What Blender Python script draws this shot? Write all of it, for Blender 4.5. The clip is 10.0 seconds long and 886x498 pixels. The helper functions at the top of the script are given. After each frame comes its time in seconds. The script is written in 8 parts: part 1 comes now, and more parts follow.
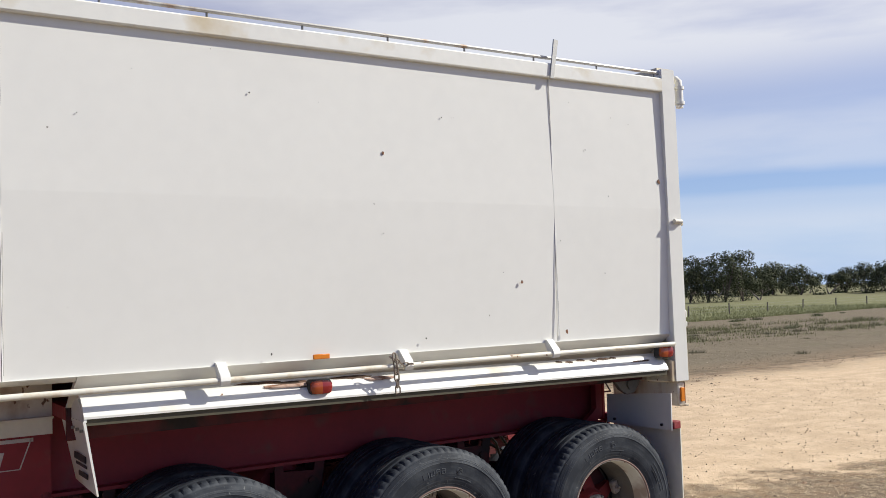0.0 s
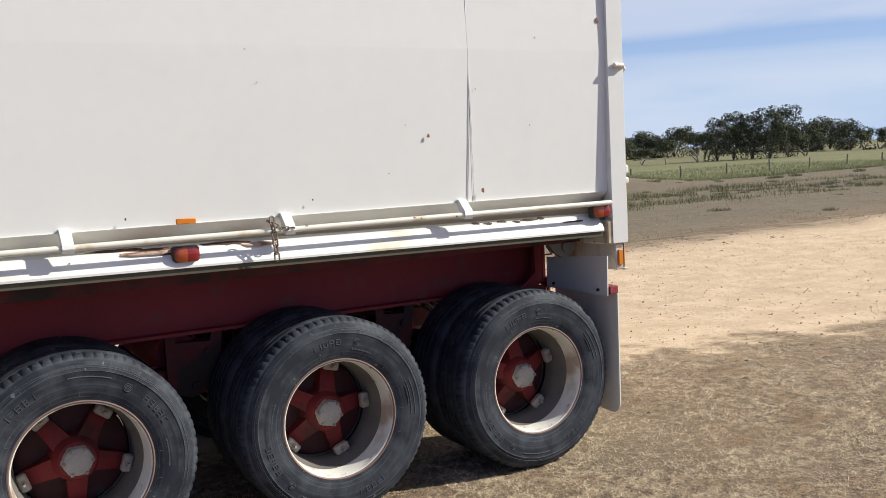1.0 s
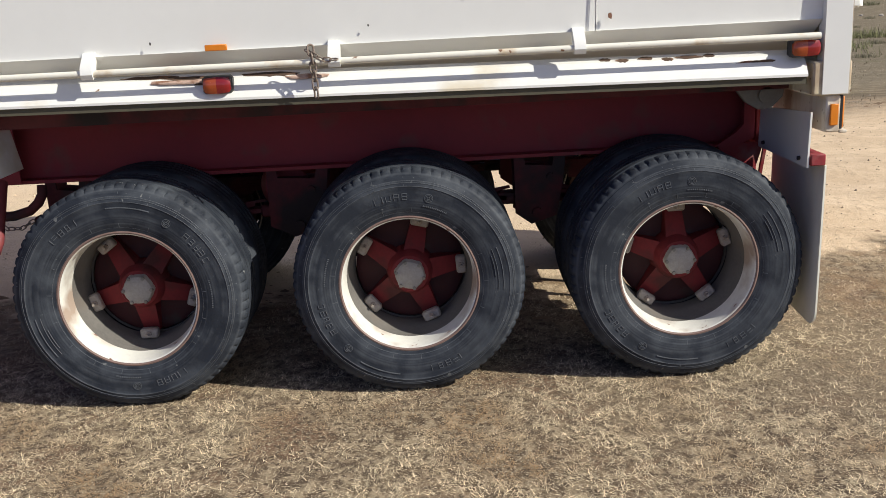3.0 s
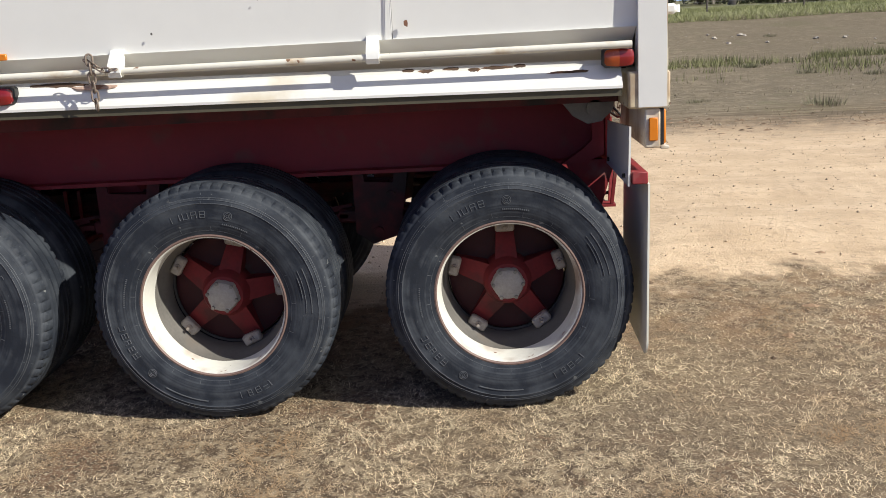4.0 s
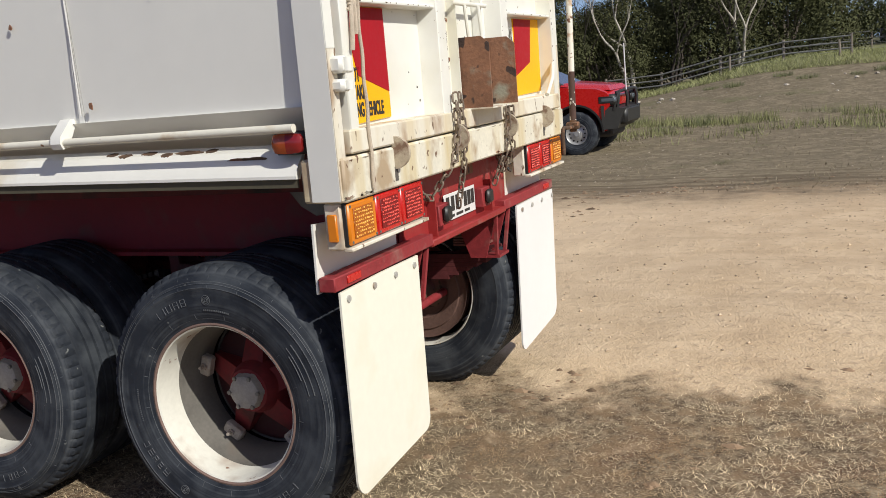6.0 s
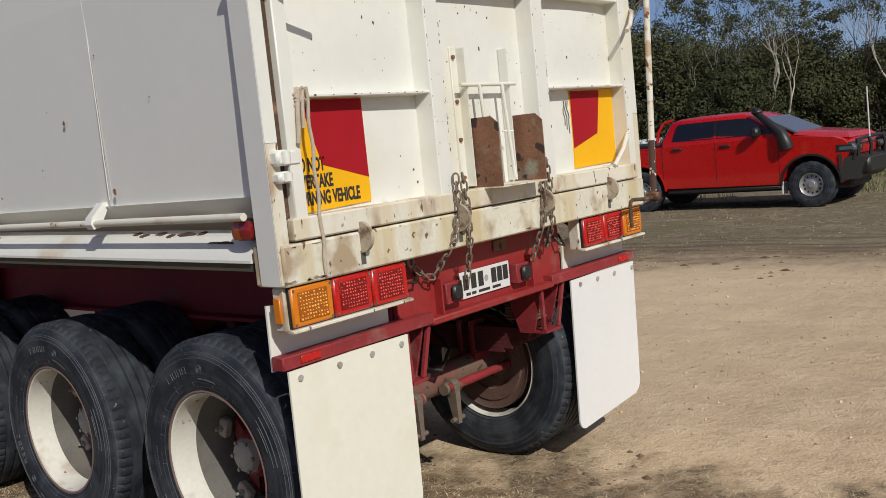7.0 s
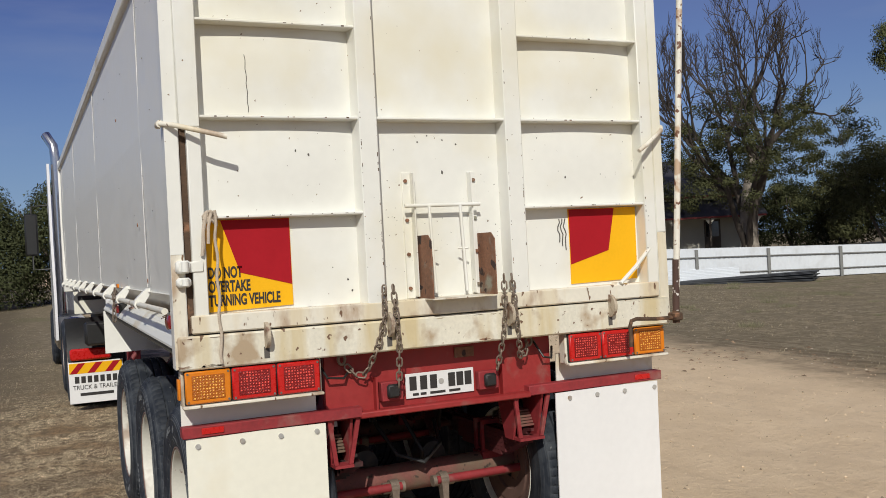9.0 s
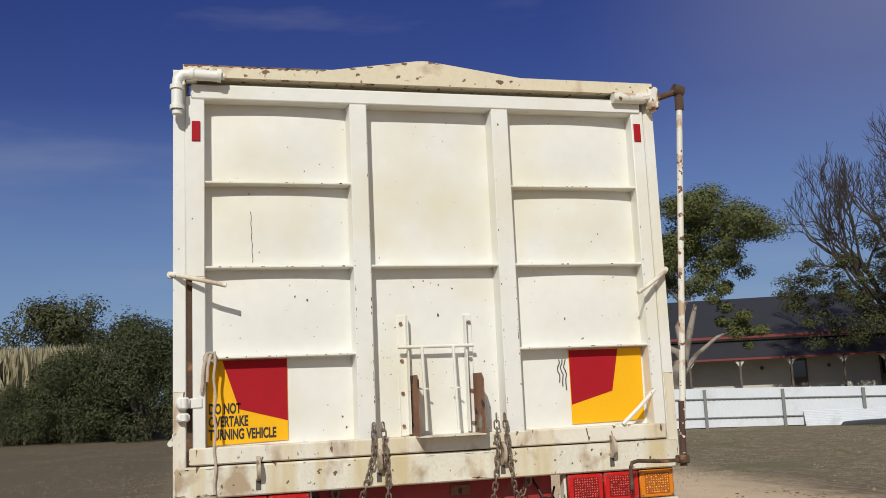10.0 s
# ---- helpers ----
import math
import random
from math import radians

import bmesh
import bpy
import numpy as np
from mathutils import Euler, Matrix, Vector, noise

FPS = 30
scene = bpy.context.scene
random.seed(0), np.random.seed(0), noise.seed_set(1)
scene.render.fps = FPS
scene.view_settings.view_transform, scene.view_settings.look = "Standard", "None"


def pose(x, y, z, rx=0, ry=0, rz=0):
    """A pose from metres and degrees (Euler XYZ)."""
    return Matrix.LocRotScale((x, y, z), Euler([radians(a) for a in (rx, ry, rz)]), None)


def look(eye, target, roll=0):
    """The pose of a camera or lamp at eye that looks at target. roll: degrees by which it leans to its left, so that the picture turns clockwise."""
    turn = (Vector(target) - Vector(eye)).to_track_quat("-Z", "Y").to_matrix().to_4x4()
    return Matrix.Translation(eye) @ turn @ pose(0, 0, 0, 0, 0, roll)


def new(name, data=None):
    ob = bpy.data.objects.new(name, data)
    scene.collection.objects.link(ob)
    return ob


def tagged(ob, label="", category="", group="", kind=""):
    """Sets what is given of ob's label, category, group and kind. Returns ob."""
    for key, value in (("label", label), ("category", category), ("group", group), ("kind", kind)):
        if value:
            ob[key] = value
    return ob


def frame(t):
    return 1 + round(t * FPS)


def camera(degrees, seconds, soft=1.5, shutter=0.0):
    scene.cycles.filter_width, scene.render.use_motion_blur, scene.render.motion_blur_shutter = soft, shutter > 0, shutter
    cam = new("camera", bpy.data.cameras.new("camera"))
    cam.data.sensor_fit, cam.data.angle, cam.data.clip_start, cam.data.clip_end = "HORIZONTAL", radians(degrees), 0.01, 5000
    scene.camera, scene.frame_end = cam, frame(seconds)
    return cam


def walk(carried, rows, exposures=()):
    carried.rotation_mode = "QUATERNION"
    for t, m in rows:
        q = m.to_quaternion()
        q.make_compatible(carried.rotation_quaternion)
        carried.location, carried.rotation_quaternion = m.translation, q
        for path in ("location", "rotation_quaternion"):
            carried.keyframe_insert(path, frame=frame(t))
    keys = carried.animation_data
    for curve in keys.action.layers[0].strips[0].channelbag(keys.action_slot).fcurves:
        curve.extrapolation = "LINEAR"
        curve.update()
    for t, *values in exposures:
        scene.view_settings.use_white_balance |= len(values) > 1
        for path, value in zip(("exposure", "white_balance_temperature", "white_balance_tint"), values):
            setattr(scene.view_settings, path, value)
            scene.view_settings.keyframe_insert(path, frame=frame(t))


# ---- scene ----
cam = camera(50.6, 10.0, 0.9)
PATH = [
    (0, (-4.596, -5.569, 1.86), (-3.511, -3.891, 1.964), -2.1),
    (0.5, (-4.181, -5.566, 1.849), (-3.063, -3.908, 1.873), -2.6),
    (1, (-3.672, -5.537, 1.804), (-2.681, -3.81, 1.616), -2.9),
    (1.5, (-3.172, -5.465, 1.776), (-2.453, -3.63, 1.432), -3.5),
    (2, (-2.636, -5.427, 1.763), (-2.395, -3.495, 1.304), -3.3),
    (2.5, (-2.199, -5.279, 1.724), (-2.227, -3.343, 1.226), -3.4),
    (3, (-1.706, -5.17, 1.757), (-1.69, -3.241, 1.23), -3.0),
    (3.2, (-1.509, -5.109, 1.746), (-1.474, -3.176, 1.235), -2.9),
    (4.5, (-0.152, -4.747, 1.626), (-0.354, -2.813, 1.16), -3.4),
    (5, (0.439, -4.445, 1.618), (0.106, -2.516, 1.205), -3.3),
    (5.2, (0.688, -4.349, 1.6), (0.276, -2.433, 1.202), -3.2),
    (6.3, (1.843, -3.673, 1.666), (0.863, -1.962, 1.328), -5.9),
    (6.5, (2.061, -3.566, 1.683), (0.955, -1.929, 1.373), -6.5),
    (7, (2.496, -3.28, 1.685), (1.202, -1.771, 1.466), -5.8),
    (7.5, (2.902, -2.912, 1.698), (1.482, -1.511, 1.562), -4.2),
    (8, (3.329, -2.58, 1.717), (1.761, -1.34, 1.641), -4.4),
    (8.5, (3.657, -2.2, 1.695), (1.952, -1.156, 1.629), -4.1),
    (9, (4.073, -1.85, 1.708), (2.252, -1.024, 1.712), -3.0),
    (9.5, (4.397, -1.474, 1.704), (2.513, -0.828, 1.89), -2.3),
    (10, (4.598, -1.139, 1.694), (2.685, -0.641, 1.997), -2.5),
]
walk(cam, [(t, look(eye, target, roll)) for t, eye, target, roll in PATH],
     [(0.0, 0.16), (0.5, 0.08), (1.0, 0.20), (1.5, 0.38), (2.0, 0.22), (3.0, 0.12), (3.2, 0.12), (4.5, 0.22), (5.0, 0.19), (6.3, -0.42), (7.0, -0.66), (7.5, -0.75), (8.0, -0.66), (9.0, -0.6), (10.0, -0.62)])

# ---- light ----
SUN = Vector((1.25, -0.58, 1.0)).normalized()
world = bpy.data.worlds.new("world")
scene.world = world
world.use_nodes = True
wt = world.node_tree
wt.nodes.clear()
w_out = wt.nodes.new("ShaderNodeOutputWorld")
w_bg = wt.nodes.new("ShaderNodeBackground")
w_sky = wt.nodes.new("ShaderNodeTexSky")
w_sky.sky_type, w_sky.sun_disc = "NISHITA", False
w_sky.sun_elevation, w_sky.sun_rotation = math.asin(SUN.z), math.atan2(SUN.x, SUN.y)
w_sky.air_density, w_sky.dust_density, w_sky.ozone_density = 1.0, 0.25, 3.0
w_bg.inputs["Strength"].default_value = 0.052
# thin high cloud, drawn out along the horizon
w_geo = wt.nodes.new("ShaderNodeTexCoord")
w_map = wt.nodes.new("ShaderNodeMapping")
w_map.inputs["Scale"].default_value = (1.0, 1.0, 5.5)
w_map.inputs["Location"].default_value = (3.1, 1.7, 0.4)
w_noise = wt.nodes.new("ShaderNodeTexNoise")
w_noise.inputs["Scale"].default_value, w_noise.inputs["Detail"].default_value = 1.7, 6.0
w_noise.inputs["Roughness"].default_value = 0.52
w_ramp = wt.nodes.new("ShaderNodeValToRGB")
w_ramp.color_ramp.elements[0].position, w_ramp.color_ramp.elements[1].position = 0.30, 0.62
w_mix = wt.nodes.new("ShaderNodeMix")
w_mix.data_type = "RGBA"
w_cap = wt.nodes.new("ShaderNodeMath")
w_cap.operation = "MULTIPLY"
w_cap.inputs[1].default_value = 0.92
wt.links.new(w_geo.outputs["Generated"], w_map.inputs["Vector"])
wt.links.new(w_map.outputs["Vector"], w_noise.inputs["Vector"])
w_bias = wt.nodes.new("ShaderNodeMath")
w_bias.operation = "ADD"
wt.links.new(w_noise.outputs["Fac"], w_bias.inputs[0])
wt.links.new(w_bias.outputs["Value"], w_ramp.inputs["Fac"])
wt.links.new(w_ramp.outputs["Color"], w_cap.inputs[0])
w_sep = wt.nodes.new("ShaderNodeSeparateXYZ")
wt.links.new(w_geo.outputs["Generated"], w_sep.inputs[0])
w_side = wt.nodes.new("ShaderNodeMapRange")
w_side.inputs["From Min"].default_value, w_side.inputs["From Max"].default_value = -0.7, 0.55
w_side.inputs["To Min"].default_value, w_side.inputs["To Max"].default_value = 0.42, 1.0
wt.links.new(w_sep.outputs["X"], w_side.inputs["Value"])
w_more = wt.nodes.new("ShaderNodeMapRange")
w_more.inputs["From Min"].default_value, w_more.inputs["From Max"].default_value = -0.7, 0.55
w_more.inputs["To Min"].default_value, w_more.inputs["To Max"].default_value = -0.24, 0.07
wt.links.new(w_sep.outputs["X"], w_more.inputs["Value"])
wt.links.new(w_more.outputs["Result"], w_bias.inputs[1])
w_veil = wt.nodes.new("ShaderNodeMath")
w_veil.operation = "MULTIPLY"
w_tilt = wt.nodes.new("ShaderNodeMath")
w_tilt.operation = "MULTIPLY_ADD"
w_tilt.inputs[1].default_value = 0.030
wt.links.new(w_noise.outputs["Fac"], w_tilt.inputs[0])
wt.links.new(w_sep.outputs["Z"], w_tilt.inputs[2])
w_gap = wt.nodes.new("ShaderNodeValToRGB")
w_gap.color_ramp.interpolation = "EASE"
while len(w_gap.color_ramp.elements) < 8:
    w_gap.color_ramp.elements.new(0.5)
for e, (p, v) in zip(w_gap.color_ramp.elements, ((0.0, 0.55), (0.080, 0.60), (0.105, 0.42), (0.122, 0.06), (0.140, 0.55), (0.175, 0.62), (0.205, 0.42), (0.27, 1.0))):
    e.position, e.color = p, (v, v, v, 1)
wt.links.new(w_tilt.outputs["Value"], w_gap.inputs["Fac"])
w_thin = wt.nodes.new("ShaderNodeMath")
w_thin.operation = "MULTIPLY"
wt.links.new(w_cap.outputs["Value"], w_thin.inputs[0])
wt.links.new(w_gap.outputs["Color"], w_thin.inputs[1])
wt.links.new(w_thin.outputs["Value"], w_veil.inputs[0])
wt.links.new(w_side.outputs["Result"], w_veil.inputs[1])
w_haze = wt.nodes.new("ShaderNodeMapRange")
w_haze.inputs["From Min"].default_value, w_haze.inputs["From Max"].default_value = 0.0, 0.22
w_haze.inputs["To Min"].default_value, w_haze.inputs["To Max"].default_value = 0.28, 0.0
wt.links.new(w_sep.outputs["Z"], w_haze.inputs["Value"])
w_low = wt.nodes.new("ShaderNodeMath")
w_low.operation = "MULTIPLY"
wt.links.new(w_haze.outputs["Result"], w_low.inputs[0])
w_low.inputs[1].default_value = 1.0
w_edge = wt.nodes.new("ShaderNodeMath")
w_edge.operation = "POWER"
w_edge.inputs[1].default_value = 2.5
wt.links.new(w_side.outputs["Result"], w_edge.inputs[0])
wt.links.new(w_edge.outputs["Value"], w_low.inputs[1])
w_most = wt.nodes.new("ShaderNodeMath")
w_most.operation = "MAXIMUM"
wt.links.new(w_veil.outputs["Value"], w_most.inputs[0])
wt.links.new(w_low.outputs["Value"], w_most.inputs[1])
w_high = wt.nodes.new("ShaderNodeMapRange")
w_high.interpolation_type = "SMOOTHSTEP"
w_high.inputs["From Min"].default_value, w_high.inputs["From Max"].default_value = 0.34, 0.68
wt.links.new(w_sep.outputs["Y"], w_high.inputs["Value"])
w_up = wt.nodes.new("ShaderNodeMapRange")
w_up.interpolation_type = "SMOOTHSTEP"
w_up.inputs["From Min"].default_value, w_up.inputs["From Max"].default_value = 0.14, 0.40
w_up.inputs["To Max"].default_value = 0.26
wt.links.new(w_sep.outputs["Z"], w_up.inputs["Value"])
w_cirrus = wt.nodes.new("ShaderNodeMath")
w_cirrus.operation = "MULTIPLY"
wt.links.new(w_high.outputs["Result"], w_cirrus.inputs[0])
wt.links.new(w_up.outputs["Result"], w_cirrus.inputs[1])
w_sum = wt.nodes.new("ShaderNodeMath")
w_sum.operation = "MAXIMUM"
wt.links.new(w_most.outputs["Value"], w_sum.inputs[0])
wt.links.new(w_cirrus.outputs["Value"], w_sum.inputs[1])
wt.links.new(w_sum.outputs["Value"], w_mix.inputs["Factor"])
w_hue = wt.nodes.new("ShaderNodeHueSaturation")
w_hue.inputs["Hue"].default_value, w_hue.inputs["Saturation"].default_value = 0.536, 1.28
w_hue.inputs["Value"].default_value = 1.55
wt.links.new(w_sky.outputs["Color"], w_hue.inputs["Color"])
w_band = wt.nodes.new("ShaderNodeMapRange")
w_band.inputs["From Min"].default_value, w_band.inputs["From Max"].default_value = 0.0, 0.30
w_band.inputs["To Min"].default_value, w_band.inputs["To Max"].default_value = 0.9, 0.0
w_air = wt.nodes.new("ShaderNodeMix")
w_air.data_type = "RGBA"
w_air.inputs["B"].default_value = (5.0, 8.6, 15.2, 1)
wt.links.new(w_sep.outputs["Z"], w_band.inputs["Value"])
wt.links.new(w_band.outputs["Result"], w_air.inputs["Factor"])
wt.links.new(w_hue.outputs["Color"], w_air.inputs["A"])
wt.links.new(w_air.outputs["Result"], w_mix.inputs["A"])
w_mix.inputs["B"].default_value = (13.8, 14.1, 15.1, 1)
wt.links.new(w_mix.outputs["Result"], w_bg.inputs["Color"])
wt.links.new(w_bg.outputs["Background"], w_out.inputs["Surface"])
sun_data = bpy.data.lights.new("sun", "SUN")
sun_data.energy, sun_data.angle, sun_data.color = 5.0, radians(0.55), (1.0, 0.97, 0.89)
sun = new("sun", sun_data)
sun.matrix_world = look(SUN * 60, (0, 0, 0))


# ---- materials ----
def links(m):
    return m.node_tree.nodes, m.node_tree.links


def mat(name, color, rough=0.6, metal=0.0, vary=0.08, scale=6.0, bump=0.0, bump_scale=60.0, stain=None, stain_scale=3.0,
        stain_lo=0.58, stain_hi=0.7, spots=None, spot_scale=40.0, spot_at=0.72, island=0.0, pick=0.0, coat=0.0, spec=0.5, stretch=None, streak=None):
    """A surface: base colour with broad and fine variation, optional stains and chips, and fine relief."""
    m = bpy.data.materials.new(name)
    m.use_nodes = True
    n, l = links(m)
    b = n["Principled BSDF"]
    b.inputs["Roughness"].default_value, b.inputs["Metallic"].default_value = rough, metal
    b.inputs["Specular IOR Level"].default_value = spec
    b.inputs["Coat Weight"].default_value = coat
    co = n.new("ShaderNodeTexCoord")
    big = n.new("ShaderNodeTexNoise")
    big.inputs["Scale"].default_value, big.inputs["Detail"].default_value = scale, 5.0
    fine = n.new("ShaderNodeTexNoise")
    fine.inputs["Scale"].default_value, fine.inputs["Detail"].default_value = scale * 9, 4.0
    for t in (big, fine):
        l.new(co.outputs["Object"], t.inputs["Vector"])
    add = n.new("ShaderNodeMath")
    add.operation = "ADD"
    l.new(big.outputs["Fac"], add.inputs[0])
    l.new(fine.outputs["Fac"], add.inputs[1])
    rng = n.new("ShaderNodeMapRange")
    rng.inputs["From Min"].default_value, rng.inputs["From Max"].default_value = 0.6, 1.4
    rng.inputs["To Min"].default_value, rng.inputs["To Max"].default_value = 1 - vary, 1 + vary
    l.new(add.outputs[0], rng.inputs["Value"])
    value = rng.outputs["Result"]
    for amount, node, out in ((island, "ShaderNodeNewGeometry", "Random Per Island"), (pick, "ShaderNodeObjectInfo", "Random")):
        if amount:
            src = n.new(node)
            r2 = n.new("ShaderNodeMapRange")
            r2.inputs["To Min"].default_value, r2.inputs["To Max"].default_value = 1 - amount, 1 + amount
            l.new(src.outputs[out], r2.inputs["Value"])
            mul = n.new("ShaderNodeMath")
            mul.operation = "MULTIPLY"
            l.new(value, mul.inputs[0])
            l.new(r2.outputs["Result"], mul.inputs[1])
            value = mul.outputs[0]
    sc = n.new("ShaderNodeVectorMath")
    sc.operation = "SCALE"
    sc.inputs[0].default_value = color
    l.new(value, sc.inputs["Scale"])
    col = sc.outputs["Vector"]
    for extra, s, lo, hi, det in ((streak, 5.0, 0.47, 0.66, 4.0), (stain, stain_scale, stain_lo, stain_hi, 6.0), (spots, spot_scale, spot_at, spot_at + 0.04, 2.0)):
        if extra:
            t = n.new("ShaderNodeTexNoise")
            t.inputs["Scale"].default_value, t.inputs["Detail"].default_value = s, det
            where = co.outputs["Object"]
            if stretch or extra is streak:
                mp = n.new("ShaderNodeMapping")
                mp.inputs["Scale"].default_value = (1, 1.6, 0.22) if extra is streak else stretch
                l.new(where, mp.inputs["Vector"])
                where = mp.outputs["Vector"]
            l.new(where, t.inputs["Vector"])
            rp = n.new("ShaderNodeMapRange")
            rp.inputs["From Min"].default_value, rp.inputs["From Max"].default_value = lo, hi
            l.new(t.outputs["Fac"], rp.inputs["Value"])
            mx = n.new("ShaderNodeMix")
            mx.data_type = "RGBA"
            l.new(rp.outputs["Result"], mx.inputs["Factor"])
            l.new(col, mx.inputs["A"])
            mx.inputs["B"].default_value = (*extra, 1)
            col = mx.outputs["Result"]
    l.new(col, b.inputs["Base Color"])
    rr = n.new("ShaderNodeMapRange")
    rr.inputs["From Min"].default_value, rr.inputs["From Max"].default_value = 0.3, 0.7
    rr.inputs["To Min"].default_value, rr.inputs["To Max"].default_value = max(0.03, rough - 0.08), min(1.0, rough + 0.08)
    l.new(fine.outputs["Fac"], rr.inputs["Value"])
    l.new(rr.outputs["Result"], b.inputs["Roughness"])
    if bump:
        bt = n.new("ShaderNodeTexNoise")
        bt.inputs["Scale"].default_value, bt.inputs["Detail"].default_value = bump_scale, 5.0
        l.new(co.outputs["Object"], bt.inputs["Vector"])
        bn = n.new("ShaderNodeBump")
        bn.inputs["Strength"].default_value, bn.inputs["Distance"].default_value = min(1.0, bump), 0.01
        l.new(bt.outputs["Fac"], bn.inputs["Height"])
        l.new(bn.outputs["Normal"], b.inputs["Normal"])
    return m


white_side = mat("white_side_paint", (0.785, 0.775, 0.722), 0.38, vary=0.02, scale=1.5, spec=0.25, spots=(0.10, 0.07, 0.05), spot_scale=26, spot_at=0.80, bump=0.03, bump_scale=4)
cream = mat("cream_paint", (0.77, 0.765, 0.705), 0.40, vary=0.035, scale=2.0, spots=(0.20, 0.13, 0.08), spot_scale=42, spot_at=0.745, bump=0.03, bump_scale=5, stain=(0.72, 0.675, 0.525), stain_scale=1.3, stain_lo=0.48, stain_hi=0.68)
cream_worn = mat("worn_cream_paint", (0.74, 0.70, 0.59), 0.55, streak=(0.66, 0.57, 0.40), vary=0.06, scale=5, stretch=(1, 1.3, 0.6), stain=(0.43, 0.32, 0.22), stain_scale=6.0, stain_lo=0.525, stain_hi=0.66, spots=(0.16, 0.09, 0.05), spot_scale=26, spot_at=0.665, bump=0.1, bump_scale=30)
bolster_paint = mat("peeling_cream_paint", (0.71, 0.675, 0.56), 0.6, vary=0.12, scale=7, streak=(0.60, 0.50, 0.30), stain=(0.42, 0.32, 0.21), stain_scale=5.5, stain_lo=0.53, stain_hi=0.63, spots=(0.16, 0.09, 0.055), spot_scale=32, spot_at=0.66, bump=0.2, bump_scale=30, stretch=(1, 0.9, 0.8))
beam_cream = mat("yellowed_beam_paint", (0.70, 0.62, 0.45), 0.55, vary=0.08, scale=5, stain=(0.40, 0.26, 0.15), stain_scale=5, stain_lo=0.56, stain_hi=0.70, spots=(0.17, 0.09, 0.05), spot_scale=22, spot_at=0.64, bump=0.1, bump_scale=30)
lock_paint = mat("worn_lock_paint", (0.46, 0.39, 0.29), 0.65, vary=0.2, scale=20, stain=(0.20, 0.12, 0.08), stain_scale=18, stain_lo=0.5, stain_hi=0.62, bump=0.2)
pole_paint = mat("flaking_pole_paint", (0.72, 0.69, 0.60), 0.55, vary=0.08, scale=5, spots=(0.17, 0.075, 0.04), spot_scale=26, spot_at=0.60, stain=(0.50, 0.36, 0.24), stain_scale=9, stain_lo=0.56, stain_hi=0.62)
rust_dark = mat("dark_flaking_rust", (0.085, 0.05, 0.03), 0.9, vary=0.4, scale=12, stain=(0.26, 0.13, 0.07), stain_scale=16, stain_lo=0.55, stain_hi=0.68, bump=0.3)
fender_white = mat("white_guard_paint", (0.79, 0.78, 0.72), 0.40, vary=0.03, scale=3, stain=(0.62, 0.53, 0.37), stain_scale=2.6, stain_lo=0.57, stain_hi=0.72, spots=(0.20, 0.10, 0.05), spot_scale=20, spot_at=0.76)
rail_cream = mat("yellowed_rail_paint", (0.74, 0.71, 0.60), 0.45, vary=0.05, scale=4, stain=(0.55, 0.43, 0.28), stain_scale=7, stain_lo=0.60, stain_hi=0.72, spots=(0.20, 0.10, 0.05), spot_scale=24, spot_at=0.70)
bare_primer = mat("pinkish_primer_and_rust", (0.47, 0.33, 0.26), 0.8, vary=0.2, scale=14, stain=(0.24, 0.12, 0.07), stain_scale=16, stain_lo=0.52, stain_hi=0.64, bump=0.15)
# dark olive paints the shade that falls on the guard's set-back lip
lip_shade = mat("olive_lip_in_shade", (0.085, 0.075, 0.048), 0.8, vary=0.2, scale=8)
red_steel = mat("red_chassis_paint", (0.29, 0.023, 0.022), 0.55, vary=0.15, scale=4, stain=(0.25, 0.12, 0.10), stain_scale=6, stain_lo=0.6, stain_hi=0.78, bump=0.08)
axle_dirt = mat("mud_stained_axle_paint", (0.20, 0.075, 0.060), 0.85, vary=0.25, scale=7, stain=(0.155, 0.105, 0.070), stain_scale=5, stain_lo=0.42, stain_hi=0.58, spots=(0.06, 0.04, 0.03), spot_scale=18, spot_at=0.64, bump=0.35, bump_scale=40)
red_dusty = mat("dusty_red_paint", (0.26, 0.024, 0.028), 0.7, vary=0.25, scale=6, stain=(0.27, 0.13, 0.11), stain_scale=7, stain_lo=0.56, stain_hi=0.74, bump=0.15)
maroon = mat("maroon_chassis_paint", (0.275, 0.035, 0.041), 0.6, vary=0.15, spec=0.3, scale=3, stain=(0.17, 0.07, 0.06), stain_scale=5, stain_lo=0.58, stain_hi=0.8)
shield_brown = mat("rust_brown_dust_shield", (0.125, 0.070, 0.055), 0.8, vary=0.25, scale=8, stain=(0.17, 0.035, 0.033), stain_scale=4, stain_lo=0.52, stain_hi=0.66, bump=0.2)
hub_red = mat("grimy_red_wheel_paint", (0.185, 0.024, 0.026), 0.7, vary=0.25, spec=0.25, scale=7, stain=(0.075, 0.022, 0.020), stain_scale=7, stain_lo=0.5, stain_hi=0.68)
# chassis maroon darkened to carry the shade under the tub, with blackish patches
grimy_shade_maroon = mat("grimy_maroon_paint_with_shade", (0.105, 0.026, 0.027), 0.75, vary=0.3, spec=0.25, scale=6, stain=(0.035, 0.026, 0.024), stain_scale=5, stain_lo=0.45, stain_hi=0.60)
carrier_red = mat("worn_red_carrier_paint", (0.19, 0.035, 0.035), 0.65, vary=0.2, scale=6, stain=(0.40, 0.21, 0.18), stain_scale=4, stain_lo=0.55, stain_hi=0.66, bump=0.1)
